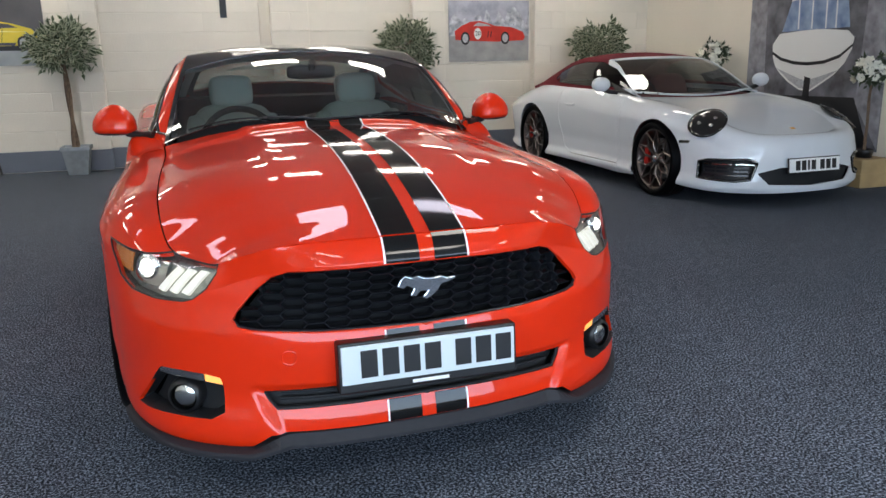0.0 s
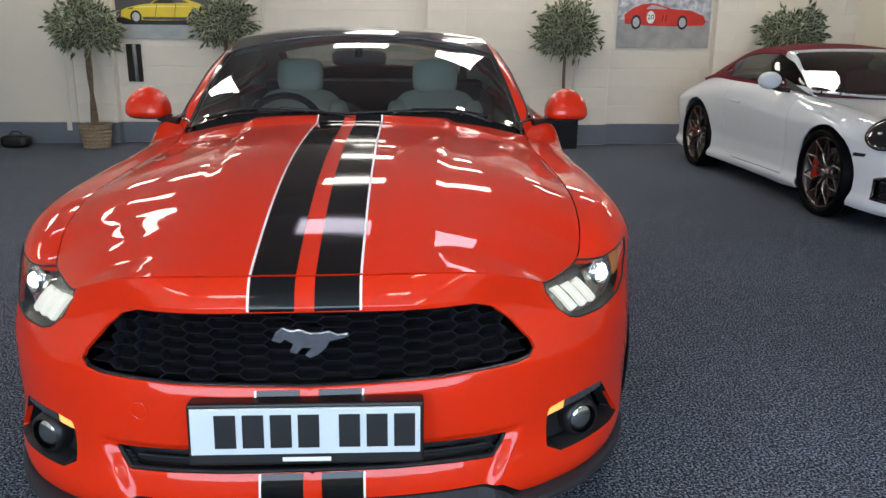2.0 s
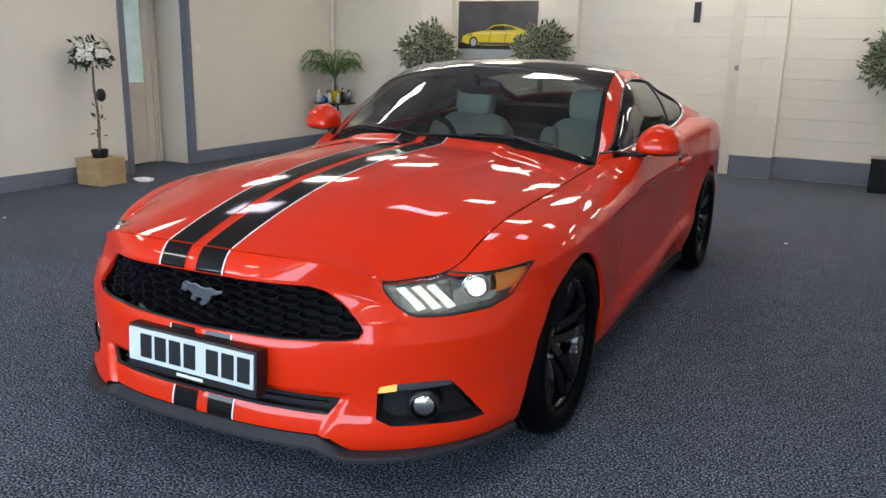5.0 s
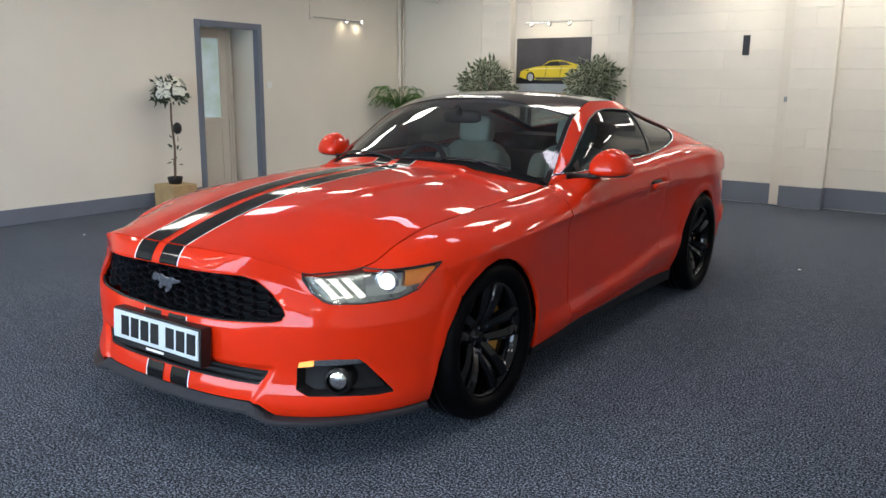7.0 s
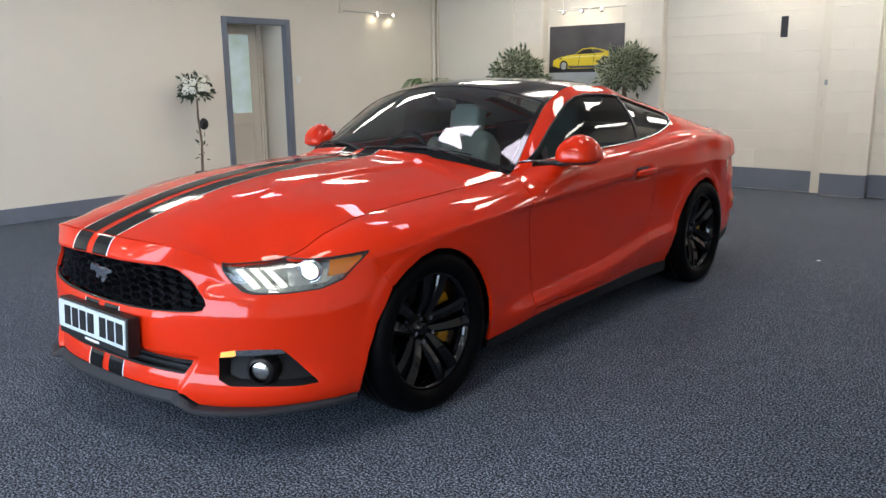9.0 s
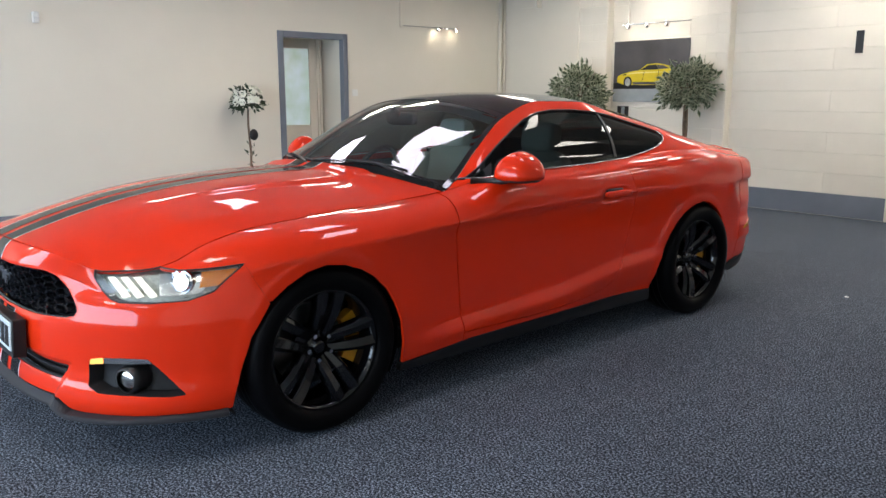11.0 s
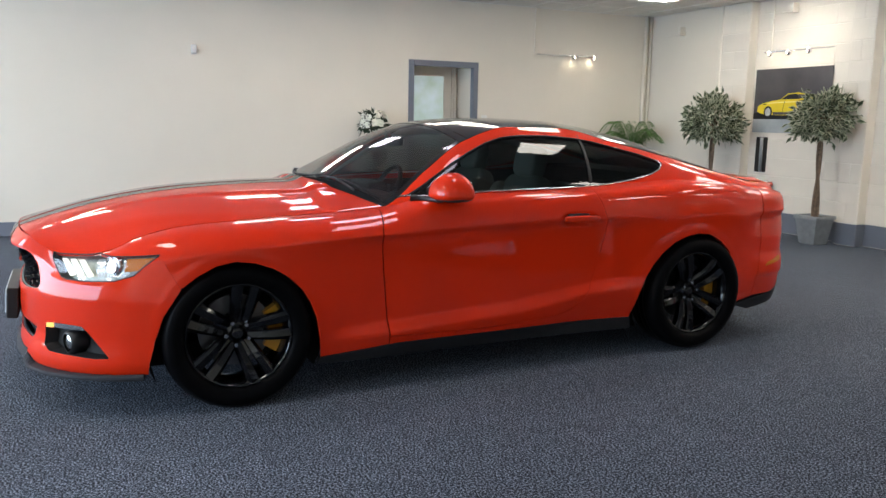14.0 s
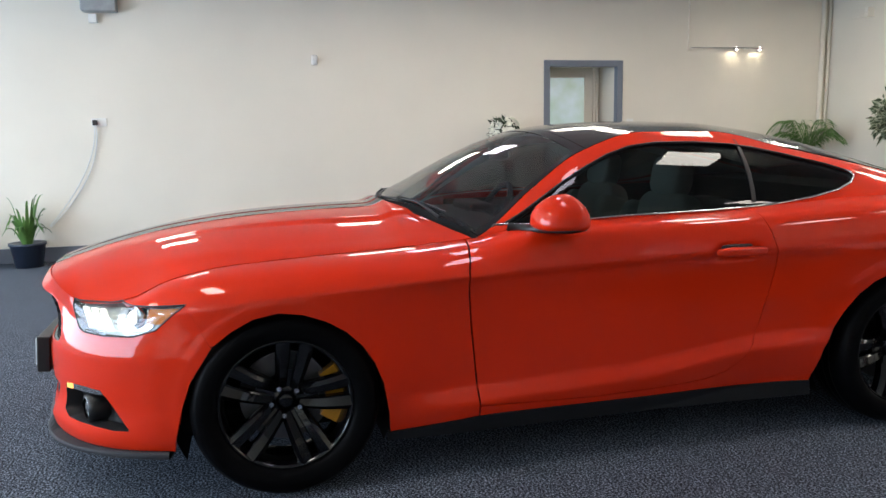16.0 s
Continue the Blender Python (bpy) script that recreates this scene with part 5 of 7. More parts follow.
for a, b in zip(rws, rws[1:]):
    for k in range(6):
        bm.faces.new((a[k], b[k], b[(k + 1) % 6], a[(k + 1) % 6]))
bm.faces.new(rws[0])
bm.faces.new(list(reversed(rws[-1])))
bmesh.ops.recalc_face_normals(bm, faces=bm.faces)
part("rear_spoiler", bm, M_RED, car)
part("boot_lining", panel_mesh("boot_lining", B.top, [(-0.97, 3.0), (0.97, 3.0), (0.97, 3.55), (-0.97, 3.55)], 20, 20, M_CABIN, thick=0.0, lift=-0.03), None, car)

# cowl and wipers
def cowl_f(u, w):
    a = B.hood(u * 0.99, np.ones_like(w))
    b = B.top(u * 0.985, base_y(u) + 0.03)
    p = a + (b - a) * w[..., None]
    p[..., 2] -= 0.012 + 0.016 * np.sin(np.pi * w)
    return p


strip("cowl", cowl_f, -0.93, 0.93, 0, 1, 60, 8, M_CABIN, 0.0, car)
for sx, x0, x1 in ((1, -0.12, 0.56), (2, -0.62, 0.02)):
    pa = []
    for k in np.linspace(0, 1, 20):
        x = x0 + (x1 - x0) * k
        u = x / 0.69
        y = float(base_y(u)) + 0.004 + 0.010 * math.sin(math.pi * k)
        p = Vector(B.top(np.array([x / float(B.ex(y))]), np.array([y]))[0])
        pa.append(p + Vector((0, -0.004, 0.004)))
    wp = part("wiper", tube(pa, 0.0042, 6), M_BLACK, car, smooth=True)
    part("wiper_arm", tube([pa[10] + Vector((0, -0.003, 0.004)), pa[15] + Vector((0, -0.012, 0.004)), pa[19] + Vector((0.01, -0.03, -0.02))], 0.006, 6), M_BLACK, wp, smooth=True)

# underbody and cabin
bm = box(-0.66, 0.66, -0.55, 3.55, 0.17, 0.27, 0.02)
box(-0.45, 0.45, -0.68, 0.55, 0.25, 0.66, bm=bm)
part("underbody", bm, M_CABIN, car)
bm = box(-0.74, 0.74, 0.82, 3.2, 0.27, 0.30)
for sgn in (-1, 1):
    box(min(0.72 * sgn, 0.75 * sgn), max(0.72 * sgn, 0.75 * sgn), 1.02, 2.9, 0.30, 0.935, bm=bm)
box(-0.70, 0.70, 2.62, 3.02, 0.30, 1.035, bm=bm)
for sgn in (-1, 1):
    box(min(0.66 * sgn, 0.70 * sgn), max(0.66 * sgn, 0.70 * sgn), 0.82, 1.05, 0.30, 0.90, bm=bm)
    box(min(0.69 * sgn, 0.715 * sgn), max(0.69 * sgn, 0.715 * sgn), 1.9, 3.0, 0.30, 0.99, bm=bm)
part("cabin_lining", bm, M_CABIN, car)
bm = box(-0.68, 0.68, 0.80, 1.12, 0.62, 0.915, 0.05, 4)
box(-0.56, -0.18, 1.02, 1.16, 0.86, 0.955, 0.03, 3, bm=bm)
box(-0.12, 0.12, 0.95, 2.2, 0.30, 0.60, 0.04, 3, bm=bm)
part("dashboard", bm, M_CABIN, car, "dark dashboard", smooth=False)
sw = pose(-0.37, 1.20, 0.875, 62)
bm = bmesh.new()
ringv = [sw @ Vector((0.185 * math.cos(a), 0.185 * math.sin(a), 0)) for a in np.linspace(0, 2 * math.pi, 41)]
tube(ringv, 0.016, 8, bm=bm)
for a in (0, math.pi, -math.pi / 2):
    tube([sw @ Vector((0.03 * math.cos(a), 0.03 * math.sin(a), -0.02)), sw @ Vector((0.18 * math.cos(a), 0.18 * math.sin(a), 0))], 0.02, 6, bm=bm)
bmesh.ops.create_uvsphere(bm, u_segments=16, v_segments=8, radius=1, matrix=sw @ Matrix.Translation((0, 0, -0.01)) @ Matrix.Diagonal((0.075, 0.065, 0.03, 1)))
part("steering_wheel", bm, M_CABIN, car, "dark three-spoke steering wheel", smooth=True)


for x in (-0.37, 0.37):
    seat = part("front_seat", pad((x, 1.52, 0.48), (0.25, 0.26, 0.09)), M_SEAT, car, "pale grey leather front seat", smooth=True)
    part("backrest", pad((x, 1.80, 0.74), (0.245, 0.085, 0.30), -14), M_SEAT, seat, smooth=True)
    part("bolster", pad((x - 0.21, 1.76, 0.72), (0.06, 0.10, 0.26), -14), M_SEAT, seat, smooth=True)
    part("bolster", pad((x + 0.21, 1.76, 0.72), (0.06, 0.10, 0.26), -14), M_SEAT, seat, smooth=True)
    part("headrest", pad((x, 1.86, 1.105), (0.125, 0.06, 0.092), -10), M_SEAT, seat, smooth=True)
bm = pad((-0.36, 2.50, 0.68), (0.30, 0.08, 0.25), -20)
pad((0.36, 2.50, 0.68), (0.30, 0.08, 0.25), -20, bm=bm)
part("rear_seat", bm, M_DARKSEAT, car, smooth=True)
bm = pad((0.0, 1.12, 1.222), (0.125, 0.022, 0.036), 8)
im = part("interior_mirror", bm, M_BLACK, car, smooth=True)
part("mirror_mount", tube([(0, 1.10, 1.235), (0, 1.08, 1.262), (0, 1.06, 1.27)], 0.018, 8), M_BLACK, im)
part("mirror_pane", pad((0.0, 1.137, 1.222), (0.112, 0.010, 0.029), 8), M_CHROME, im, smooth=True)

# ---- fittings of the showroom ----
M_LEAF = mat("variegated_leaf_green", (0.035, 0.06, 0.024), 0.5, alt=(0.07, 0.095, 0.04), scale=9)
M_LEAFEDGE = mat("cream_leaf_edge", (0.50, 0.51, 0.38), 0.5, alt=(0.30, 0.33, 0.22), scale=9)
M_BARK = mat("twisted_bark", (0.16, 0.11, 0.075), 0.9, vary=0.3, scale=30, bump=0.6, bump_scale=70)
M_ZINC = mat("galvanised_grey", (0.30, 0.32, 0.33), 0.45, metal=0.5, vary=0.12, scale=14, bump=0.1, bump_scale=60)
M_WICKER = mat("wicker", (0.30, 0.23, 0.15), 0.85, vary=0.3, scale=50, bump=0.6, bump_scale=110)
M_SOIL = mat("soil", (0.03, 0.022, 0.016), 0.95, vary=0.4, scale=60, bump=0.8, bump_scale=90)
M_PINE = mat("pale_pine", (0.42, 0.29, 0.14), 0.6, vary=0.15, scale=6, bump=0.1, bump_scale=40)
M_PETAL = mat("cream_petal", (0.84, 0.83, 0.72), 0.6, vary=0.08, scale=30)
M_STEM = mat("dark_green_stem", (0.035, 0.055, 0.025), 0.6, vary=0.2, scale=30)
M_PALM = mat("palm_green", (0.10, 0.21, 0.045), 0.5, vary=0.25, scale=12)
M_YELLOW = mat("yellow_glaze", (0.75, 0.55, 0.03), 0.3)
M_STEEL = mat("dark_table_steel", (0.03, 0.032, 0.035), 0.4, metal=0.6)
M_BLUE = mat("blue_bottle", (0.04, 0.10, 0.35), 0.3)
M_BOTTLE = mat("white_bottle", (0.7, 0.7, 0.68), 0.35, vary=0.05)
M_DARKPOT = mat("dark_blue_pot", (0.02, 0.028, 0.05), 0.35)

# blockwork: courses of painted blocks between and on the piers
PIERS = ((-3.86, -3.38), (-1.86, -1.58), (0.44, 0.90), (2.28, 2.70), (4.02, 4.48))
PIER_Y = BACK - 0.14
for k, (a, b) in enumerate(PIERS):
    core = tagged(part("pier_core_%d" % (k + 1), box(a + 0.012, b - 0.012, PIER_Y + 0.005, BACK + 0.004, 0, TOP), M_MORTAR), "mortar core of a painted block pier", "wall pier", kind="structure")
cream = part("wall_boxing", box(LEFT, PIERS[0][0] + 0.012, PIER_Y - 0.02, BACK + 0.012, 0.26, TOP), M_PLASTER)
tagged(cream, "smooth cream boarded wall section", "wall", kind="structure")
tagged(part("wall_boxing_base", box(LEFT, PIERS[0][0] + 0.012, PIER_Y - 0.023, BACK + 0.012, 0.0, 0.258), M_SKIRT), "grey-blue painted wall base", "wall base", kind="structure")
for py, pr in ((7.195, 0.030), (7.285, 0.020)):
    tagged(part("corner_pipe", cyl((LEFT + 0.034, py, 0.0), (LEFT + 0.034, py, TOP), pr, n=16), M_PLASTER, smooth=True), "cream painted vertical pipe in the corner", "pipe")
tagged(part("cover_strip", box(-3.99, -3.93, PIER_Y - 0.032, PIER_Y - 0.02, 0.16, 1.0, 0.003), M_PLASTER), "cream painted cover strip on the wall", "cover strip")


def poster(name, x0, x1, y, z0, z1, m, label):
    p = tagged(part(name, box(x0, x1, y - 0.004, y, z0, z1), m), label, "poster")
    return p


def flat(name, outline, y, m, parent, label=""):
    """A thin printed shape on a poster that faces -y; outline in (x, z)."""
    return part(name, prism(outline, "y", y - 0.0012, y), m, parent, label)


def oval(cx, cz, rx, rz, n=28, a0=0.0, a1=2 * math.pi):
    return [(cx + rx * math.cos(a0 + (a1 - a0) * k / n), cz + rz * math.sin(a0 + (a1 - a0) * k / n)) for k in range(n)]


def hill(x0, x1, z0, z1, seed, n=26):
    rng = random.Random(seed)
    up = [(x0 + (x1 - x0) * k / n, z0 + (z1 - z0) * (0.35 + 0.65 * abs(math.sin(k * 0.9 + seed))) * rng.uniform(0.6, 1.0)) for k in range(n + 1)]
    return [(x0, z0 - 0.02)] + up + [(x1, z0 - 0.02)]


M_P_GREY = mat("print_dark_grey", (0.035, 0.033, 0.038), 0.45, alt=(0.10, 0.095, 0.10), scale=1.6)
M_P_FLOOR = mat("print_pale_grey", (0.30, 0.33, 0.34), 0.45, alt=(0.42, 0.45, 0.46), scale=4)
M_P_YEL = mat("print_yellow", (0.72, 0.55, 0.03), 0.4, vary=0.12, scale=5)
M_P_SKY = mat("print_cloud_sky", (0.30, 0.31, 0.38), 0.45, alt=(0.55, 0.56, 0.62), scale=6)
M_P_SNOW = mat("print_snow", (0.16, 0.18, 0.22), 0.45, alt=(0.75, 0.77, 0.80), scale=11)
M_P_ROAD = mat("print_road", (0.28, 0.28, 0.28), 0.45, alt=(0.40, 0.40, 0.39), scale=7)
M_P_RED = mat("print_red", (0.62, 0.035, 0.02), 0.4, vary=0.15, scale=6)
M_P_BLACK = mat("print_black", (0.012, 0.012, 0.014), 0.45)
M_P_WHITE = mat("print_white", (0.80, 0.80, 0.78), 0.45)
M_P_PALE = mat("print_pale_yellow", (0.85, 0.76, 0.30), 0.4)
M_P_SILVER = mat("print_silver", (0.45, 0.46, 0.48), 0.4, vary=0.2, scale=40)

# poster of a yellow sports car
PX0, PX1, PZ0, PZ1 = -3.325, -2.16, 1.255, 2.055
pw = PX1 - PX0
yp = BACK - 0.016
pb = poster("poster", PX0, PX1, yp + 0.004, PZ0, PZ1, M_P_GREY, "dark poster of a low yellow sports car on block wall")
flat("print_floor", [(PX0, PZ0), (PX1, PZ0), (PX1, PZ0 + 0.17), (PX0, PZ0 + 0.17)], yp, M_P_FLOOR, pb)
flat("print_shadow", [(PX0, PZ0 + 0.17), (PX1, PZ0 + 0.17), (PX1, PZ0 + 0.27), (PX0, PZ0 + 0.25)], yp, M_P_BLACK, pb)


def P2(pts):
    return [(PX0 + pw * u, PZ0 + 0.80 * v) for u, v in pts]


flat("print_car", P2([(0.05, 0.33), (0.06, 0.42), (0.12, 0.46), (0.25, 0.50), (0.36, 0.52), (0.46, 0.61), (0.60, 0.625), (0.72, 0.59), (0.88, 0.52), (0.93, 0.44), (0.92, 0.33), (0.80, 0.285), (0.40, 0.275), (0.15, 0.285)]), yp - 0.0014, M_P_YEL, pb, "yellow printed car")
flat("print_glass", P2([(0.37, 0.52), (0.47, 0.595), (0.58, 0.605), (0.62, 0.525)]), yp - 0.0028, M_P_BLACK, pb)
for u in (0.205, 0.80):
    flat("print_tyre", oval(PX0 + pw * u, PZ0 + 0.80 * 0.325, 0.068, 0.075), yp - 0.0028, M_P_BLACK, pb)
    flat("print_rim", oval(PX0 + pw * u, PZ0 + 0.80 * 0.325, 0.045, 0.052), yp - 0.0042, M_P_SILVER, pb)

flat("print_sill", P2([(0.28, 0.285), (0.72, 0.285), (0.73, 0.325), (0.27, 0.325)]), yp - 0.0028, M_P_GREY, pb)
flat("print_side_glass", P2([(0.60, 0.53), (0.595, 0.60), (0.68, 0.585), (0.76, 0.535)]), yp - 0.0028, M_P_GREY, pb)
flat("print_highlight", P2([(0.10, 0.445), (0.30, 0.485), (0.60, 0.49), (0.86, 0.475), (0.60, 0.475), (0.30, 0.465)]), yp - 0.0028, M_P_PALE, pb)
flat("print_door_line", P2([(0.40, 0.33), (0.405, 0.33), (0.43, 0.51), (0.425, 0.51)]), yp - 0.0030, M_P_BLACK, pb)
flat("print_door_line", P2([(0.60, 0.33), (0.605, 0.33), (0.625, 0.52), (0.62, 0.52)]), yp - 0.0030, M_P_BLACK, pb)
flat("print_lamp", P2([(0.115, 0.44), (0.15, 0.455), (0.19, 0.46), (0.17, 0.44)]), yp - 0.0030, M_P_BLACK, pb)

# poster of a red racing car in snow hills
PX0, PX1, PZ0, PZ1 = 2.80, 3.97, 1.20, 2.00
pb = poster("poster", PX0, PX1, yp + 0.004, PZ0, PZ1, M_P_SKY, "poster of a red racing car before snowy mountains")
flat("print_road", P2([(0, 0), (1, 0), (1, 0.42), (0, 0.46)]), yp, M_P_ROAD, pb)
flat("print_mountain", [(x, z) for x, z in hill(PX0, PX1, PZ0 + 0.36, PZ0 + 0.72, 3)], yp - 0.0014, M_P_SNOW, pb)
flat("print_peak", P2([(0.66, 0.62), (0.74, 0.76), (0.79, 0.90), (0.82, 0.90), (0.88, 0.76), (0.97, 0.62)]), yp - 0.0028, M_P_SNOW, pb)
flat("print_car", P2([(0.08, 0.36), (0.07, 0.50), (0.15, 0.585), (0.26, 0.655), (0.38, 0.67), (0.48, 0.63), (0.58, 0.585), (0.78, 0.565), (0.92, 0.49), (0.955, 0.40), (0.93, 0.345), (0.60, 0.325), (0.30, 0.34)]), yp - 0.0042, M_P_RED, pb, "red printed racing car")
flat("print_glass", P2([(0.30, 0.585), (0.36, 0.645), (0.47, 0.615), (0.53, 0.58)]), yp - 0.0056, M_P_SILVER, pb)
flat("print_disc", oval(PX0 + pw * 0.355, PZ0 + 0.80 * 0.46, 0.052, 0.075), yp - 0.0056, M_P_WHITE, pb)
for u in (0.20, 0.70):
    flat("print_tyre", oval(PX0 + pw * u, PZ0 + 0.80 * 0.385, 0.064, 0.085), yp - 0.0056, M_P_BLACK, pb)
    flat("print_rim", oval(PX0 + pw * u, PZ0 + 0.80 * 0.385, 0.042, 0.058), yp - 0.0070, M_P_SILVER, pb)
for u in (0.475, 0.51):
    flat("print_vent", P2([(u, 0.40), (u + 0.012, 0.40), (u + 0.022, 0.50), (u + 0.010, 0.50)]), yp - 0.0056, M_P_BLACK, pb)
tc = bpy.data.curves.new("race_number", "FONT")
tc.body, tc.size, tc.align_x, tc.align_y = "20", 0.085, "CENTER", "CENTER"
tc.materials.append(M_P_BLACK)
tmp = bpy.data.objects.new("race_number", tc)
scene.collection.objects.link(tmp)
bpy.context.view_layer.update()
number_mesh = bpy.data.meshes.new_from_object(tmp.evaluated_get(bpy.context.evaluated_depsgraph_get()))
bpy.data.objects.remove(tmp)
part("print_number", number_mesh, None, pb, m=pose(PX0 + pw * 0.355, yp - 0.0072, PZ0 + 0.80 * 0.46, 90))

# poster of a moored white boat on the right wall, facing -x
M_P_BRICK = mat("print_dark_brick", (0.05, 0.05, 0.058), 0.45, alt=(0.22, 0.22, 0.25), scale=5)
bo = tagged(part("poster", box(RIGHT - 0.006, RIGHT, 3.15, 5.17, 0.28, 2.55), M_P_BRICK), "large dark poster of a white boat between brick walls", "poster")


def flat_x(name, outline, k, m, label=""):
    return part(name, prism(outline, "x", RIGHT - 0.006 - 0.0014 * (k + 1), RIGHT - 0.006 - 0.0014 * k), m, bo, label)


M_P_WALL = mat("print_lit_brick", (0.16, 0.16, 0.18), 0.45, alt=(0.36, 0.36, 0.40), scale=9)
flat_x("print_wall", [(5.17, 0.30), (5.17, 2.50), (4.92, 2.30), (4.85, 0.70)], 0, M_P_WALL)
flat_x("print_wall", [(3.15, 0.30), (3.15, 2.50), (3.42, 2.30), (3.48, 0.75)], 0, M_P_WALL)
flat_x("print_water", [(5.05, 0.28), (3.25, 0.28), (3.50, 0.80), (4.80, 0.78)], 1, M_P_BLACK)
flat_x("print_hull", [(4.76, 1.34), (4.74, 1.20), (4.69, 1.10), (4.60, 1.02), (4.46, 0.93), (4.28, 0.85), (4.12, 0.84), (3.97, 0.92), (3.80, 1.02), (3.67, 1.14), (3.59, 1.28), (3.57, 1.40), (3.66, 1.47), (4.10, 1.50), (4.66, 1.46)], 2, M_P_WHITE, "white printed boat hull")
flat_x("print_rubbing_strake", [(4.755, 1.27), (4.60, 1.20), (4.40, 1.16), (4.18, 1.15), (3.95, 1.17), (3.74, 1.23), (3.575, 1.34), (3.58, 1.31), (3.74, 1.195), (3.95, 1.135), (4.18, 1.115), (4.40, 1.125), (4.60, 1.165), (4.75, 1.235)], 3, M_P_BLACK)
flat_x("print_keel_shade", [(4.66, 1.08), (4.45, 0.95), (4.28, 0.87), (4.12, 0.86), (3.98, 0.94), (3.75, 1.07), (4.00, 1.00), (4.20, 0.95), (4.42, 1.01)], 3, M_P_SILVER)
flat_x("print_window", [(4.62, 1.48), (3.64, 1.50), (3.70, 1.82), (4.10, 1.86), (4.50, 1.80)], 2, mat("print_blue_glass", (0.12, 0.20, 0.38), 0.4, alt=(0.35, 0.45, 0.60), scale=7))
flat_x("print_screen_rail", [(4.50, 1.80), (4.10, 1.86), (3.70, 1.82), (3.70, 1.85), (4.10, 1.89), (4.50, 1.83)], 3, M_P_WHITE)
flat_x("print_engine", [(4.23, 0.60), (4.13, 0.60), (4.12, 0.98), (4.21, 1.0)], 4, M_P_BLACK)
for y in (4.36, 4.16, 3.96, 3.82):
    flat_x("print_mullion", [(y, 1.50), (y + 0.018, 1.50), (y + 0.03, 1.83), (y + 0.012, 1.83)], 3, M_P_WHITE)


def spot_bar(m, n, length, gaps):
    """A wall bar with small spot lamps; runs along local x, juts to local -y."""
    e = empty("spotlight_bar", m, label="chrome bar of small lit halogen spotlights", category="spotlights", group="wall spotlights")
    part("bar", tube([(0, -0.06, 0), (length, -0.06, 0)], 0.008, 8), M_CHROME, e, smooth=True)
    part("bracket", tube([(length / 2, 0, 0), (length / 2, -0.06, 0)], 0.012, 8), M_CHROME, e)
    for k in gaps:
        lamp = part("lamp_cup", lathe([(0.014, 0.03), (0.026, 0.0), (0.030, -0.03), (0.027, -0.03), (0.012, 0.02)], 20, m=pose(k, -0.10, -0.02, 30)), M_CHROME, e, smooth=True)
        bm = bmesh.new()
        bmesh.ops.create_uvsphere(bm, u_segments=16, v_segments=10, radius=0.019, matrix=pose(k, -0.105, -0.026))
        part("bulb", bm, M_LAMP, lamp, "lit bulb", smooth=True)
        part("stem", tube([(k, -0.06, 0), (k, -0.09, 0.005)], 0.006, 6), M_CHROME, lamp)
    return e


spot_bar(pose(-3.17, BACK - 0.012, 2.262), 3, 1.04, (0.125, 0.415, 0.715))
spot_bar(pose(LEFT, 5.29, 2.275, 0, 0, 90), 2, 1.0, (0.60, 0.93))
tagged(part("cable_conduit", box(LEFT, LEFT + 0.018, 5.275, 5.305, 2.25, TOP, 0.003), M_PLASTER), "cream cable conduit running up the wall", "conduit")
tagged(part("cable_conduit", box(-3.13, -3.105, BACK - 0.03, BACK - 0.012, 2.24, TOP, 0.003), M_BLOCK), "cream cable conduit running up the wall", "conduit")

# wall fittings
for x0, x1, z in ((-4.88, -4.55, 2.60), (-3.02, -2.74, 2.73)):
    e = empty("wall_bracket", pose((x0 + x1) / 2, (PIER_Y - 0.02) if x0 < -4 else BACK - 0.012, z), label="slim cream metal bracket high on the wall", category="bracket")
    w = (x1 - x0) / 2
    part("arm", box(-w, w, -0.10, -0.085, -0.012, 0.004, 0.003), M_BLOCK, e)
    part("plate", box(w - 0.05, w, -0.10, 0.0, -0.015, 0.10, 0.004), M_BLOCK, e)
e = empty("presence_detector", pose(LEFT, 0.673, 2.106), label="small white alarm detector on the wall", category="detector")
part("case", box(0, 0.055, -0.032, 0.032, -0.055, 0.055, 0.014, 3), M_WHITE, e, smooth=False)
part("sensor_lens", box(0.05, 0.060, -0.022, 0.022, -0.042, 0.0, 0.006), M_BOTTLE, e)
e = empty("light_switch", pose(LEFT, 4.51, 1.375), label="white square light switch by the doorway", category="switch")
part("switch_plate", box(0, 0.010, -0.043, 0.043, -0.043, 0.043, 0.003), M_WHITE, e)
part("rocker", box(0.010, 0.016, -0.012, 0.012, -0.02, 0.02, 0.002), M_WHITE, e)
e = empty("wall_socket", pose(LEFT, -1.60, 1.456), label="white double wall socket with a plug in it", category="socket")
part("socket_plate", box(0, 0.012, -0.074, 0.074, -0.043, 0.043, 0.003), M_WHITE, e)
part("plug", box(0.012, 0.05, -0.062, -0.012, -0.03, 0.024, 0.008, 3), M_BLACK, e)
pts = [Vector((LEFT + 0.03, -1.64, 1.43))]
for k in np.linspace(0, 1, 24):
    pts.append(Vector((LEFT + 0.028, -1.645 - 0.52 * k ** 1.6, 1.40 - 1.02 * k ** 0.9)))
pts2 = [p + Vector((0.0, 0.012 + 0.03 * math.sin(math.pi * k / 24), -0.01)) for k, p in enumerate(pts)]
tagged(part("power_cable", tube(pts2, 0.006, 6), M_BOTTLE, smooth=True), "thin white cable hanging down the wall", "cable", "wall cables")
tagged(part("power_cable", tube(pts, 0.006, 6), M_BOTTLE, smooth=True), "thin white cable hanging down the wall", "cable", "wall cables")
e = empty("wall_unit", pose(LEFT, -1.50, 2.66), label="grey metal unit high on the wall", category="wall unit")
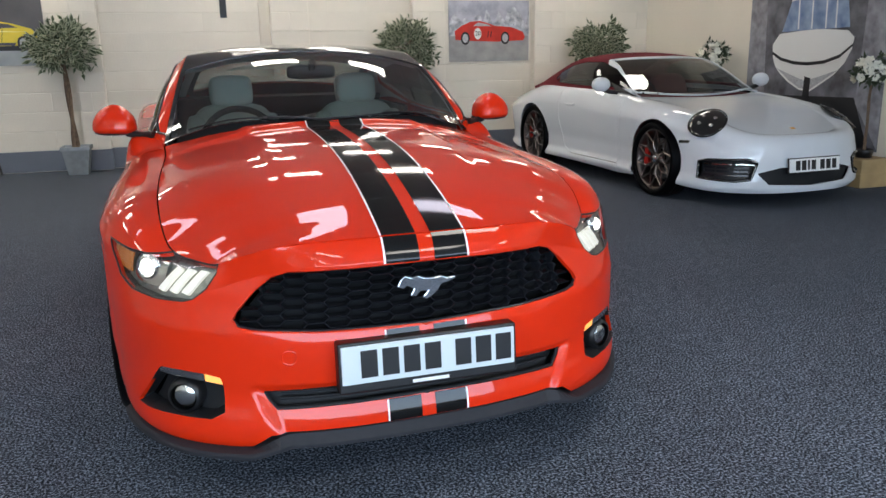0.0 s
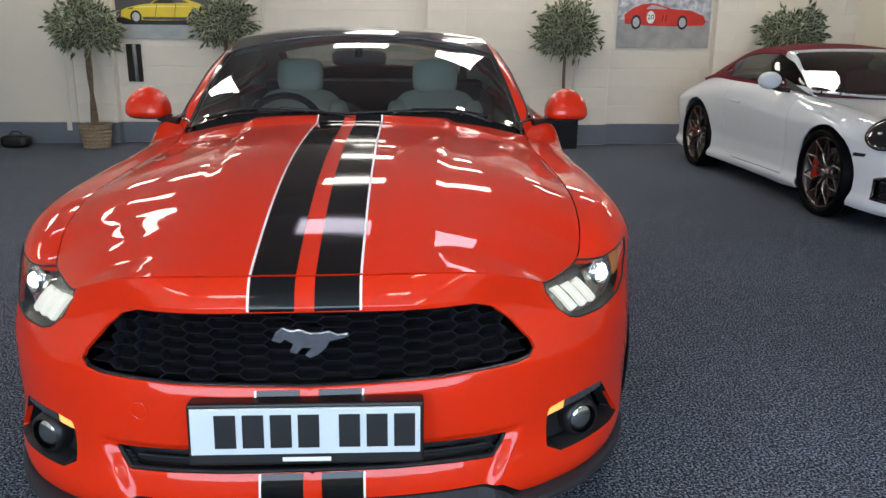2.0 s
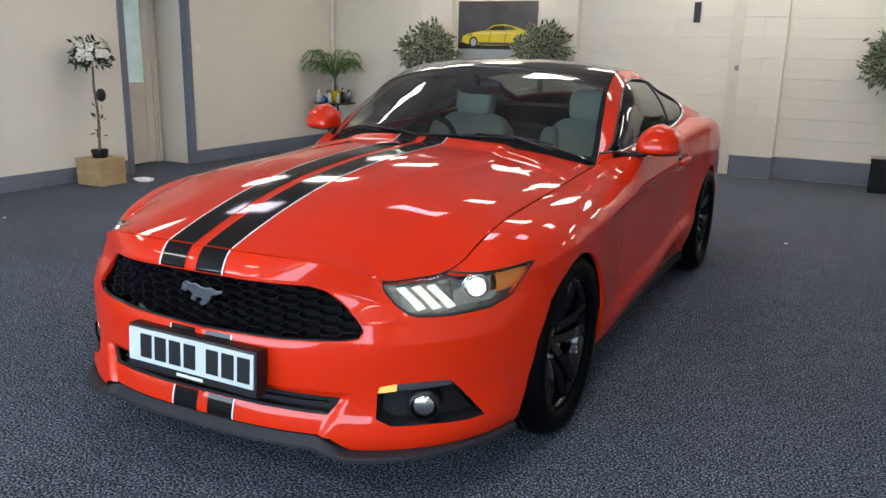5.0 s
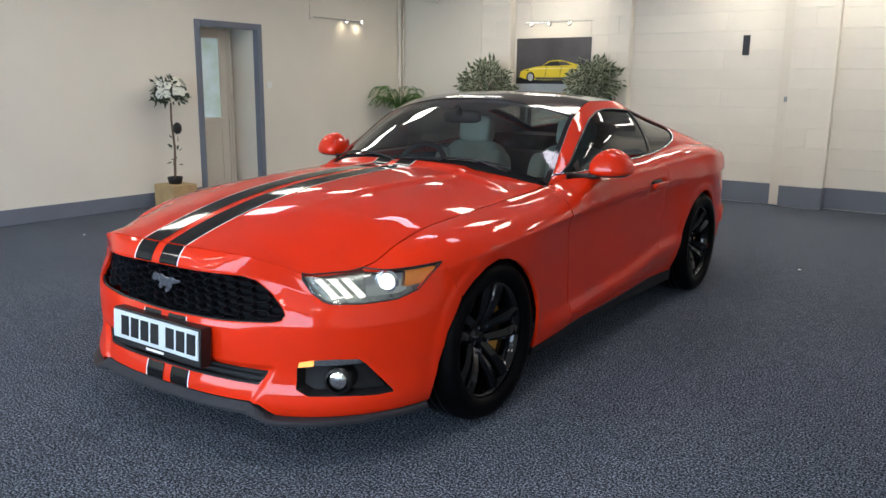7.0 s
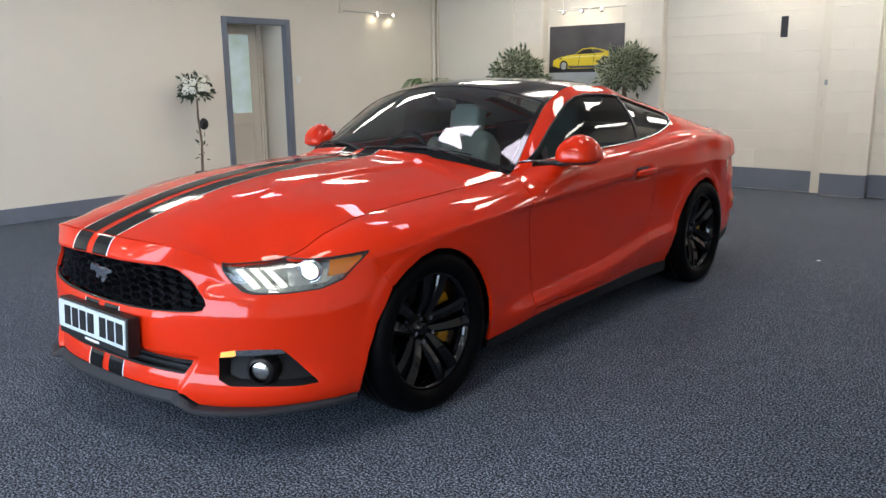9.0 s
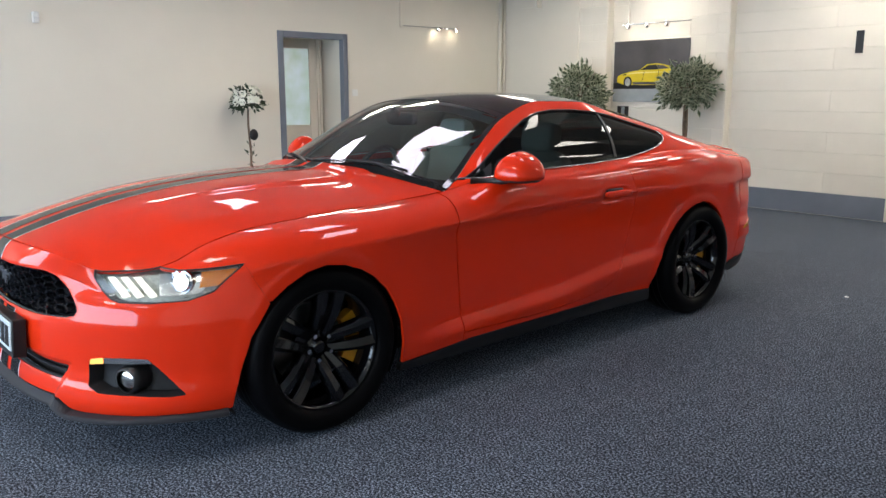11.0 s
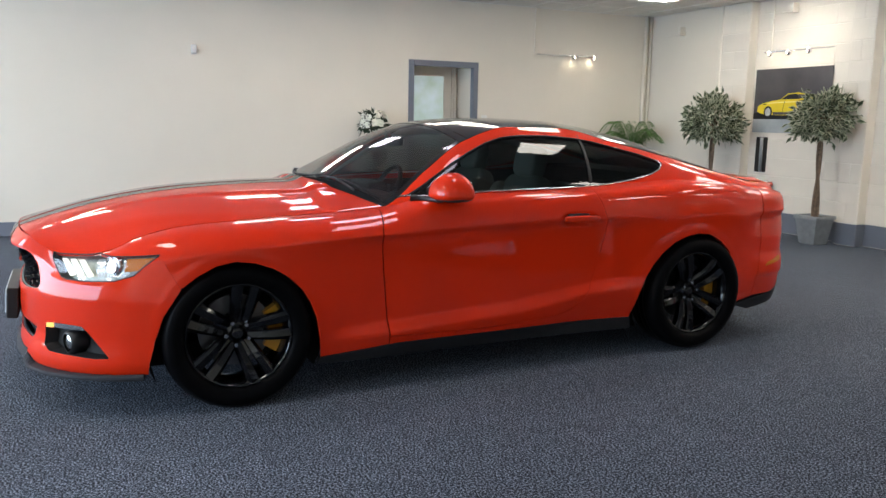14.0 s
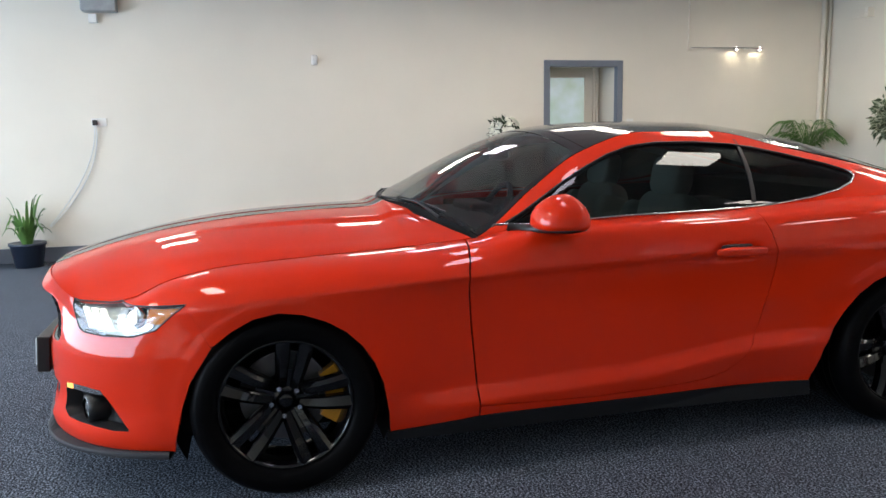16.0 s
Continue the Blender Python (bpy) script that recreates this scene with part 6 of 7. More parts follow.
part("case", box(0, 0.16, -0.17, 0.17, -0.085, 0.25, 0.012), M_ZINC, e)
part("junction_box", box(0, 0.06, -0.115, -0.035, -0.19, -0.10, 0.006), M_WHITE, e)
e = empty("vent_slot", pose(-0.125, BACK - 0.0, 1.905), label="narrow black slot fitting on the block wall", category="vent")
part("frame", box(-0.04, 0.04, -0.012, 0.0, -0.118, 0.118, 0.003), M_BLACK, e)
e = empty("wall_opening", pose(-3.155, BACK, 0.97), label="narrow opening below the poster, its shade a dark panel", category="opening")
# wall is not cut here; near-black sheet stands for the opening's shaded inside
part("shade_panel", box(-0.09, 0.09, -0.010, 0.012, -0.225, 0.225), M_OPENINGSHADE, e)
part("pipe", cyl((0.02, -0.02, -0.22), (0.01, -0.02, 0.22), 0.022, n=12), M_ZINC, e, smooth=True)
e = empty("door_stile", pose(0.365, BACK, 0), label="cream painted timber stile with an old latch", category="door stile")
part("board", box(-0.065, 0.065, -0.02, 0.004, 0.0, TOP, 0.004), M_PLASTER, e)
part("latch", box(0.005, 0.045, -0.045, -0.02, 1.24, 1.30, 0.004), M_ZINC, e)
part("pull", box(-0.035, -0.005, -0.04, -0.02, 1.0, 1.10, 0.005), M_PLASTER, e)

# half-glazed inner door at the back of the doorway
lobby_door = empty("inner_door", pose(LEFT - 0.475, D1 - 0.90, 0), label="half-glazed cream inner door behind the doorway", category="door")
W_ = 0.80
bm = box(-0.04, 0, 0, 0.11, 0.01, 2.06, 0.003)
box(-0.04, 0, W_ - 0.11, W_, 0.01, 2.06, 0.003, bm=bm)
box(-0.04, 0, 0.11, W_ - 0.11, 1.945, 2.06, 0.003, bm=bm)
box(-0.04, 0, 0.11, W_ - 0.11, 0.80, 0.955, 0.003, bm=bm)
box(-0.04, 0, 0.11, W_ - 0.11, 0.01, 0.16, 0.003, bm=bm)
part("leaf_frame", bm, M_PLASTER, lobby_door)
part("lower_panel", box(-0.03, -0.01, 0.11, W_ - 0.11, 0.16, 0.80), M_PLASTER, lobby_door)
# pane emits faintly for daylight behind; green and blue tones imitate reflections
M_DOORGLASS = mat("painted_glow_glass", (0.36, 0.50, 0.34), 0.08, coat=1.0, alt=(0.60, 0.70, 0.76), scale=3.2, emit=(0.66, 0.84, 0.88), power=0.28)
part("glass_pane", box(-0.024, -0.016, 0.11, W_ - 0.11, 0.955, 1.945), M_DOORGLASS, lobby_door, "glass pane with daylight glow and green-blue reflections put into its colour")
part("door_handle", tube([(0.0, 0.06, 1.0), (0.05, 0.06, 1.0), (0.05, 0.17, 1.0)], 0.009, 8), M_CHROME, lobby_door, smooth=True)
for y0 in (W_ + 0.004, W_ + 0.038):
    part("jamb_moulding", box(-0.045, 0.008 + (0.018 if y0 > W_ + 0.02 else 0.0), y0, y0 + 0.032, 0.0, 2.11, 0.004), M_PLASTER, lobby_door)


# ---- plants ----
def leaf_cloud(c, rx, rz, count, size, seed, droop=0.3, hole=0.25):
    """Many pointed leaves with a pale edge, in clumps about c."""
    rng = np.random.default_rng(seed)
    verts, faces, idx = [], [], []
    clumps = []
    for _ in range(70):
        d = rng.normal(size=3)
        d /= np.linalg.norm(d)
        if d[2] < -0.75:
            d[2] *= 0.3
        clumps.append(np.array([d[0] * rx, d[1] * rx, d[2] * rz]) * rng.uniform(0.55, 1.0) ** 0.6)
    for _ in range(count):
        base = clumps[rng.integers(len(clumps))] + rng.normal(size=3) * np.array([rx, rx, rz]) * 0.17
        p = base + np.array(c)
        out = base / (np.linalg.norm(base) + 1e-6)
        d = out * 0.8 + rng.normal(size=3) * 0.6 + np.array([0, 0, -droop + 0.35 * rng.random()])
        d /= np.linalg.norm(d)
        s = np.cross(d, rng.normal(size=3))
        s /= np.linalg.norm(s) + 1e-9
        n = np.cross(s, d)
        L = size * rng.uniform(0.7, 1.25)
        w = L * 0.21
        b = len(verts)
        curl = n * L * 0.10
        tip = p + d * L - curl
        mid = p + d * L * 0.45 + curl * 0.6
        verts += [p, p + d * L * 0.42 + s * w, tip, p + d * L * 0.42 - s * w, p + d * L * 0.06, mid + s * w * 0.70, p + d * L * 0.88 - curl * 0.4, mid - s * w * 0.70]
        faces += [[b, b + 1, b + 5, b + 4], [b + 1, b + 2, b + 6, b + 5], [b + 2, b + 3, b + 7, b + 6], [b + 3, b, b + 4, b + 7], [b + 4, b + 5, b + 6, b + 7]]
        idx += [1, 1, 1, 1, 0]
    return verts, faces, idx


def ficus(name, x, y, crown_z, rx, rz, pot, seed, trunk_lean, label, pot_h):
    e = empty(name, pose(x, y, 0), label=label, category="potted tree", group="potted ficus trees")
    if pot == "zinc":
        bm = bmesh.new()
        ring = []
        for h, k in ((0, 0.105), (pot_h * 0.88, 0.145), (pot_h * 0.88, 0.16), (pot_h, 0.16), (pot_h, 0.145), (pot_h * 0.9, 0.14)):
            ring.append([bm.verts.new((sx * k, sy * k, h)) for sx, sy in ((-1, -1), (1, -1), (1, 1), (-1, 1))])
        bm.faces.new(list(reversed(ring[0])))
        for a, b in zip(ring, ring[1:]):
            for k in range(4):
                bm.faces.new((a[k], a[(k + 1) % 4], b[(k + 1) % 4], b[k]))
        p = part("pot", bm, M_ZINC, e, "square galvanised grey pot")
    elif pot == "basket":
        prof = [(0.0, 0.0), (0.15, 0.0)] + [(0.15 + 0.04 * q + 0.006 * math.sin(40 * q), pot_h * q) for q in np.linspace(0.02, 1, 28)] + [(0.175, pot_h), (0.165, pot_h * 0.9)]
        p = part("pot", lathe([(max(r, 0.0005), z) for r, z in prof], 36), M_WICKER, e, "woven wicker basket")
    else:
        bm = box(-0.165, 0.165, -0.165, 0.165, 0, pot_h, 0.008)
        p = part("pot", bm, M_GLOSSBLACK, e, "square gloss black pot")
        part("pot_rim", box(-0.17, 0.17, -0.17, 0.17, pot_h - 0.02, pot_h + 0.004, 0.004), M_GLOSSBLACK, p)
    part("soil", lathe([(0.0005, pot_h * 0.93 + 0.01), (0.06, pot_h * 0.93 + 0.006), (0.13, pot_h * 0.93)], 20), M_SOIL, e)
    rng = random.Random(seed)
    bm = bmesh.new()
    for k in range(2 if pot != "black" else 1):
        pts, rs = [], []
        for q in np.linspace(0, 1, 12):
            ang = q * 5 + k * math.pi
            w = 0.022 * (1 - 0.3 * q) * (1 if pot != "black" else 0.4)
            pts.append((w * math.cos(ang) + trunk_lean * q, w * math.sin(ang), pot_h * 0.9 + (crown_z - 0.12 - pot_h * 0.9) * q))
            rs.append(0.024 - 0.009 * q)
        tube(pts, rs, 8, bm=bm)
    for k in range(9):
        a = rng.uniform(0, 6.28)
        p0 = Vector((trunk_lean, 0, crown_z - 0.2 + 0.03 * k))
        p1 = p0 + Vector((math.cos(a) * rx * 0.7, math.sin(a) * rx * 0.7, rng.uniform(0.05, rz * 0.9)))
        tube([p0, p0.lerp(p1, 0.5) + Vector((0, 0, 0.03)), p1], [0.009, 0.006, 0.003], 5, bm=bm)
    part("trunk", bm, M_BARK, e, smooth=True)
    v, f, i = leaf_cloud((trunk_lean, 0, crown_z), rx, rz, 1250, 0.108, seed)
    part("crown", mesh_of("crown", v, f, [M_LEAF, M_LEAFEDGE], i), None, e, "dense variegated green and cream leaves")
    return e


ficus("ficus_tree", -1.93, 7.10, 1.42, 0.285, 0.27, "zinc", 11, -0.02, "variegated ficus tree in a square galvanised pot", 0.33)
ficus("ficus_tree", -3.52, 6.98, 1.38, 0.30, 0.28, "basket", 12, 0.0, "variegated ficus tree in a wicker basket", 0.28)
ficus("ficus_tree", 2.10, 7.10, 1.38, 0.31, 0.28, "black", 13, 0.0, "variegated ficus tree in a square black pot", 0.37)
ficus("ficus_tree", 4.72, 6.85, 1.38, 0.31, 0.26, "black", 14, 0.0, "variegated ficus tree standing behind the white car", 0.37)


def flower_tree(x, y, top, base, seed, label, extras=False):
    e = empty("flower_tree", pose(x, y, 0), label=label, category="artificial flowers", group="white flower trees")
    if base:
        bx = part("wooden_box", box(-0.17, 0.17, -0.16, 0.16, 0.0, 0.27, 0.006), M_PINE, e, "pale pine box")
        part("slat", box(-0.175, 0.175, -0.165, 0.165, 0.12, 0.135, 0.003), M_PINE, bx)
    z0 = 0.27 if base else 0.0
    part("pot", lathe([(0.0005, z0), (0.07, z0), (0.085, z0 + 0.07), (0.08, z0 + 0.08), (0.07, z0 + 0.06), (0.0005, z0 + 0.06)], 24), M_BLACK, e, smooth=True)
    part("stem", tube([(0, 0, z0 + 0.05), (0.012, 0.01, z0 + (top - z0) * 0.4), (-0.008, 0, z0 + (top - z0) * 0.7), (0, 0, top - 0.12)], [0.016, 0.013, 0.013, 0.010], 8), M_BARK, e, smooth=True)
    v, f, i = leaf_cloud((0, 0, top), 0.15, 0.14, 260, 0.075, seed)
    part("leaves", mesh_of("leaves", v, f, [M_STEM, M_STEM], i), None, e)
    rng = random.Random(seed)
    for k in range(24):
        a, h = rng.uniform(0, 6.28), rng.uniform(-0.5, 1.0)
        r = math.sqrt(max(0, 1 - h * h * 0.9)) * 0.165
        c = Vector((math.cos(a) * r, math.sin(a) * r, top + h * 0.15))
        bm = bmesh.new()
        out = (c - Vector((0, 0, top))).normalized()
        m = Matrix.Translation(c) @ out.to_track_quat("Z", "Y").to_matrix().to_4x4()
        for ringk, (n, rr, lift) in enumerate(((6, 0.052, 0.0), (5, 0.036, 0.012), (3, 0.018, 0.022))):
            for j in range(n):
                b = 2 * math.pi * j / n + ringk
                d = Vector((math.cos(b), math.sin(b), 0))
                s = Vector((-math.sin(b), math.cos(b), 0))
                q = [m @ (d * 0.004 + Vector((0, 0, lift))), m @ (d * rr * 0.6 + s * rr * 0.45 + Vector((0, 0, lift + 0.006))), m @ (d * rr + Vector((0, 0, lift + 0.014))), m @ (d * rr * 0.6 - s * rr * 0.45 + Vector((0, 0, lift + 0.006)))]
                bm.faces.new([bm.verts.new(p) for p in q])
        part("blossom", bm, M_PETAL, e)
    if extras:
        bm = bmesh.new()
        bmesh.ops.create_uvsphere(bm, u_segments=20, v_segments=12, radius=0.055, matrix=Matrix.Translation((0.03, 0.045, top - 0.40)) @ Matrix.Diagonal((0.6, 1, 1.2, 1)))
        part("hanging_ornament", bm, M_BLACK, e, "round dark ornament", smooth=True)
        v, f, i = leaf_cloud((0, 0.02, z0 + 0.33), 0.05, 0.16, 16, 0.07, seed + 1)
        part("trailing_leaves", mesh_of("trailing_leaves", v, f, [M_STEM, M_STEM], i), None, e)
    return e


flower_tree(-5.02, 2.80, 1.29, True, 21, "white artificial flower tree on a pine box", True)
flower_tree(5.55, 5.45, 1.22, False, 22, "white artificial flower tree beside the boat poster")
flower_tree(5.52, 2.98, 1.07, True, 23, "white artificial flower tree near the parked car")

# bistro table with bottles and a small palm
TX, TY = -4.95, 6.80
table = empty("bistro_table", pose(TX, TY, 0), label="small round dark bistro table in the corner", category="table")
part("tabletop", lathe([(0.0005, 0.640), (0.30, 0.640), (0.305, 0.632), (0.30, 0.622), (0.0005, 0.622)], 48), M_STEEL, table)
for k in range(3):
    a = 2 * math.pi * k / 3 + 0.4
    q = Vector((math.cos(a), math.sin(a), 0))
    part("leg", tube([q * 0.27 + Vector((0, 0, 0.012)), q * 0.10 + Vector((0, 0, 0.12)), q * 0.045 + Vector((0, 0, 0.22)), q * 0.045 + Vector((0, 0, 0.62))], 0.012, 8), M_STEEL, table, smooth=True)
rng = random.Random(5)
for k in range(11):
    a, r = rng.uniform(0, 6.28), rng.uniform(0.12, 0.26)
    h, w = rng.uniform(0.10, 0.20), rng.uniform(0.022, 0.035)
    mt = (M_BOTTLE, M_BLUE, M_BLACK, M_BOTTLE, M_ZINC)[k % 5]
    b = empty("bottle", pose(TX + r * math.cos(a), TY + r * math.sin(a), 0.640), label="small car-care bottle on the bistro table", category="bottle", group="bottles on the table")
    part("bottle_body", lathe([(0.0005, 0), (w, 0.002), (w, h * 0.62), (w * 0.4, h * 0.78), (w * 0.38, h * 0.85)], 20), mt, b, smooth=True)
    part("cap", lathe([(w * 0.45, h * 0.82), (w * 0.45, h), (0.0005, h)], 16), M_BLACK if k % 2 else M_WHITE, b, smooth=True)
palm = empty("potted_palm", pose(TX, TY, 0.640), label="small palm in a yellow pot on the bistro table", category="potted plant")
part("pot", lathe([(0.0005, 0), (0.06, 0), (0.085, 0.15), (0.09, 0.165), (0.08, 0.16), (0.0005, 0.14)], 28), M_YELLOW, palm, "bright yellow glazed pot", smooth=True)
part("trunk", tube([(0, 0, 0.13), (0.01, 0, 0.24), (0.0, 0, 0.36)], [0.022, 0.018, 0.012], 10), M_BARK, palm, smooth=True)
for k in range(20):
    a = 2 * math.pi * k / 20 * 1.618 * 5 + rng.uniform(-0.2, 0.2)
    L, up = rng.uniform(0.28, 0.44), rng.uniform(0.22, 0.46)
    bm = bmesh.new()
    d, s = Vector((math.cos(a), math.sin(a), 0)), Vector((-math.sin(a), math.cos(a), 0))
    spine = [d * L * q + Vector((0, 0, 0.32 + up * math.sin(q * 2.2) - 0.10 * q * q)) for q in np.linspace(0, 1, 18)]
    tube(spine, [0.006 - 0.0002 * i for i in range(18)], 5, bm=bm)
    for i in range(3, 18):
        w = 0.17 * math.sin(math.pi * (i + 1) / 20)
        for sgn in (-1, 1):
            p = spine[i]
            mid_ = p + s * sgn * w * 0.5 + d * 0.035 + Vector((0, 0, 0.004))
            t = p + s * sgn * w + d * 0.075 + Vector((0, 0, -0.045))
            bm.faces.new([bm.verts.new(v) for v in (p - d * 0.006, mid_ - d * 0.011, t, mid_ + d * 0.011, p + d * 0.008)])
    part("frond", bm, M_PALM, palm)
bag = empty("black_bag", pose(-4.45, 6.95, 0), label="small black bag lying by the wall", category="bag")
part("bag_body", pad((0, 0, 0.075), (0.16, 0.10, 0.075), e=0.7), M_BLACK, bag, smooth=True)
part("strap", tube([(-0.1, 0, 0.12), (-0.03, 0, 0.19), (0.05, 0, 0.185), (0.1, 0, 0.12)], 0.008, 6), M_BLACK, bag)
um = empty("leaning_pole", pose(-2.92, BACK - 0.10, 0), label="short dark pole leaning on the wall", category="pole")
part("pole", tube([(0.12, -0.03, 0.0), (0, 0.06, 0.62)], 0.013, 8), M_BLACK, um)

# strap-leaved plant in a dark pot by the left wall
pl = empty("potted_plant", pose(-5.02, -2.33, 0), label="leafy green plant in a dark blue pot", category="potted plant")
part("pot", lathe([(0.0005, 0), (0.13, 0), (0.165, 0.22), (0.18, 0.225), (0.18, 0.25), (0.16, 0.25), (0.0005, 0.21)], 36), M_DARKPOT, pl, smooth=True)
rng = random.Random(8)
for k in range(30):
    a, L = rng.uniform(0, 6.28), rng.uniform(0.28, 0.55)
    lean = rng.uniform(0.1, 0.9)
    d, s = Vector((math.cos(a), math.sin(a), 0)), Vector((-math.sin(a), math.cos(a), 0))
    bm = bmesh.new()
    rows = []
    for q in np.linspace(0, 1, 8):
        c = d * (0.03 + L * lean * q) + Vector((0, 0, 0.2 + L * (math.sin(q * 1.6) if lean < 0.5 else math.sin(q * 2.4) * 0.7)))
        w = 0.022 * (1 - q) ** 0.6 + 0.001
        rows.append([bm.verts.new(c - s * w), bm.verts.new(c + Vector((0, 0, -0.006))), bm.verts.new(c + s * w)])
    for p, q in zip(rows, rows[1:]):
        bm.faces.new((p[0], p[1], q[1], q[0]))
        bm.faces.new((p[1], p[2], q[2], q[1]))
    part("leaf", bm, M_PALM, pl, smooth=True)
copy_thing(pl, pose(-4.95, -2.95, 0, 0, 0, 70))

# crumpled paper and specks on the carpet
bm = bmesh.new()
bmesh.ops.create_icosphere(bm, subdivisions=3, radius=0.07)
for v in bm.verts:
    n = noise.noise(v.co * 22)
    v.co = Vector((v.co.x * 1.5, v.co.y * 1.1, max(0.0, (v.co.z * 0.35 + 0.012)))) * (1 + 0.5 * n)
tagged(part("crumpled_paper", bm, M_PIN, m=pose(-4.80, 3.15, 0)), "crumpled white paper on the carpet", "paper")
for x, y in ((1.386, 3.856), (-4.3, 1.25)):
    tagged(part("paper_scrap", box(-0.012, 0.012, -0.008, 0.008, 0, 0.004, 0.001), M_PIN, m=pose(x, y, 0)), "tiny white scrap on the carpet", "paper", "paper scraps")

# ---- the white cabriolet ----
M_PWHITE = mat("white_car_paint", (0.66, 0.70, 0.74), 0.45, coat=1.0, spec=0.2)
M_HOODCLOTH = mat("maroon_soft_top_cloth", (0.13, 0.012, 0.020), 0.9, vary=0.12, scale=40, bump=0.15, bump_scale=300, spec=0.2)
M_REDSEAT = mat("dark_red_leather", (0.12, 0.015, 0.02), 0.5, vary=0.1, scale=20)
M_REDCAL = mat("red_caliper_paint", (0.5, 0.02, 0.015), 0.4)
cab_skin = Body(
    plan_x=(0, 0.25, 0.48, 0.66, 0.79, 0.87, 0.905, 0.912, 0.905, 0.90, 0.90, 0.915, 0.925, 0.928, 0.915, 0.87, 0.75, 0.5, 0),
    plan_y=(-0.985, -0.968, -0.915, -0.815, -0.66, -0.42, -0.1, 0.2, 0.6, 1.0, 1.4, 1.8, 2.2, 2.5, 2.8, 3.1, 3.35, 3.48, 3.53),
    top_x=(0, 0.22, 0.40, 0.49, 0.545, 0.59, 0.63, 0.655, 0.68, 0.79, 0.82, 0.82, 0.79, 0.74, 0.68, 0.61, 0.5, 0.3, 0),
    top_y=(-0.84, -0.82, -0.76, -0.66, -0.52, -0.34, -0.08, 0.2, 0.55, 1.0, 1.4, 1.8, 2.2, 2.5, 2.8, 3.1, 3.28, 3.38, 3.40),
    top_z=(0.60, 0.60, 0.61, 0.64, 0.69, 0.745, 0.80, 0.835, 0.865, 0.915, 0.925, 0.93, 0.935, 0.925, 0.885, 0.83, 0.80, 0.78, 0.78),
    shoulder=(0.47, 0.47, 0.48, 0.50, 0.55, 0.61, 0.665, 0.68, 0.69, 0.71, 0.74, 0.76, 0.76, 0.74, 0.70, 0.66, 0.64, 0.62, 0.62),
    bottom=0.125,
    off_front=((0.125, 0.18, 0.22, 0.30, 0.42, 0.50, 0.58, 0.66), (0.04, 0.0, 0.0, 0.012, 0.02, 0.035, 0.06, 0.08)),
    off_side=((0.125, 0.20, 0.28, 0.38, 0.50, 0.62, 0.72, 0.80), (0.05, 0.005, 0.035, 0.035, 0.018, 0.006, 0.0, 0.0)),
    centre=((-0.85, -0.7, -0.4, 0.0, 0.3, 0.48, 0.6, 0.9, 1.15, 1.3, 1.7, 2.1, 2.5, 2.8, 3.1, 3.4), (0.595, 0.64, 0.715, 0.795, 0.845, 0.868, 0.93, 1.095, 1.205, 1.25, 1.285, 1.245, 1.10, 0.97, 0.88, 0.79)),
    hood_rear=(0.40, 0.22),
    rail=((0.55, 0.70, 0.95, 1.15, 1.4, 1.8, 2.1, 2.4, 2.7, 2.9), (0.715, 0.69, 0.64, 0.595, 0.57, 0.56, 0.565, 0.60, 0.65, 0.67), (0.87, 0.935, 1.075, 1.17, 1.225, 1.235, 1.19, 1.08, 0.955, 0.90)),
    soft=(0.10, 1.22), soft_cabin=(0.15, 0.7), cabin=0.85, half=0.47)
C = cab_skin
cab = empty("cabriolet", pose(4.25, 3.26, 0, 0, 0, 2.1), label="white sports cabriolet with maroon cloth roof parked on carpet", category="car")


def c_nose(half, gap=0.02):
    conv = [(float(C.s_across(x)), z) for x, z in half]
    full = conv + [(-s, z) for s, z in reversed(conv) if s > 1e-6]
    d = np.array(dense(full, gap))
    return list(zip(d[:, 0].tolist(), C.row(d[:, 0], d[:, 1]).tolist()))


def arch(yc, zc, r, lo):
    a0 = math.asin((lo - zc) / r)
    return [(yc - r * math.cos(a), zc + r * math.sin(a)) for a in np.linspace(a0, math.pi - a0, 22)]


AF, AR = arch(0.0, 0.335, 0.372, 0.16), arch(2.45, 0.345, 0.385, 0.17)
c_mid = c_nose([(0.0, 0.345), (0.30, 0.345), (0.50, 0.300), (0.40, 0.205), (0.0, 0.185)])
c_side = side_outline(C, [("x", 0.50, 0.385), ("x", 0.57, 0.415), ("x", 0.80, 0.405), (-0.56, 0.385), (-0.56, 0.25), ("x", 0.66, 0.235), ("x", 0.545, 0.250)], 0.02)
half = [("x", 0.0, 0.13), ("x", 0.5, 0.13), (-0.62, 0.14)] + AF[:10] + [(-0.24, 9), ("x", 0.45, 9), ("x", 0.0, 9)]
pts = side_outline(C, half, 0.012)
pts = [p for p in pts if p[0] > 1e-6 or p[1] > 0.98 or p[1] < 0.1]
outline = pts + [(-s, r) for s, r in reversed(pts)]
part("front_bumper", panel_mesh("front_bumper", C.side, outline, 200, 70, M_PWHITE, [c_mid, c_side, [(-s, r) for s, r in c_side]], thick=0.012, scale=(1, 0.8)), None, cab)
part("intake_backing", panel_mesh("intake_backing", C.side, c_mid, 50, 10, M_TRIM, thick=0.0, lift=-0.03, scale=(1, 0.8)), None, cab)
part("bonnet", panel_mesh("bonnet", C.hood, dense([(-0.994, 0.004), (0.994, 0.004), (0.994, 0.996), (-0.994, 0.996)], 0.02), 80, 70, M_PWHITE, thick=0.012), None, cab)
c_door = side_outline(C, [(0.60, 9), (0.585, 0.70), (0.62, 0.235), (1.55, 0.235), (1.70, 0.30), (1.80, 0.60), (1.78, 9)], 0.02)
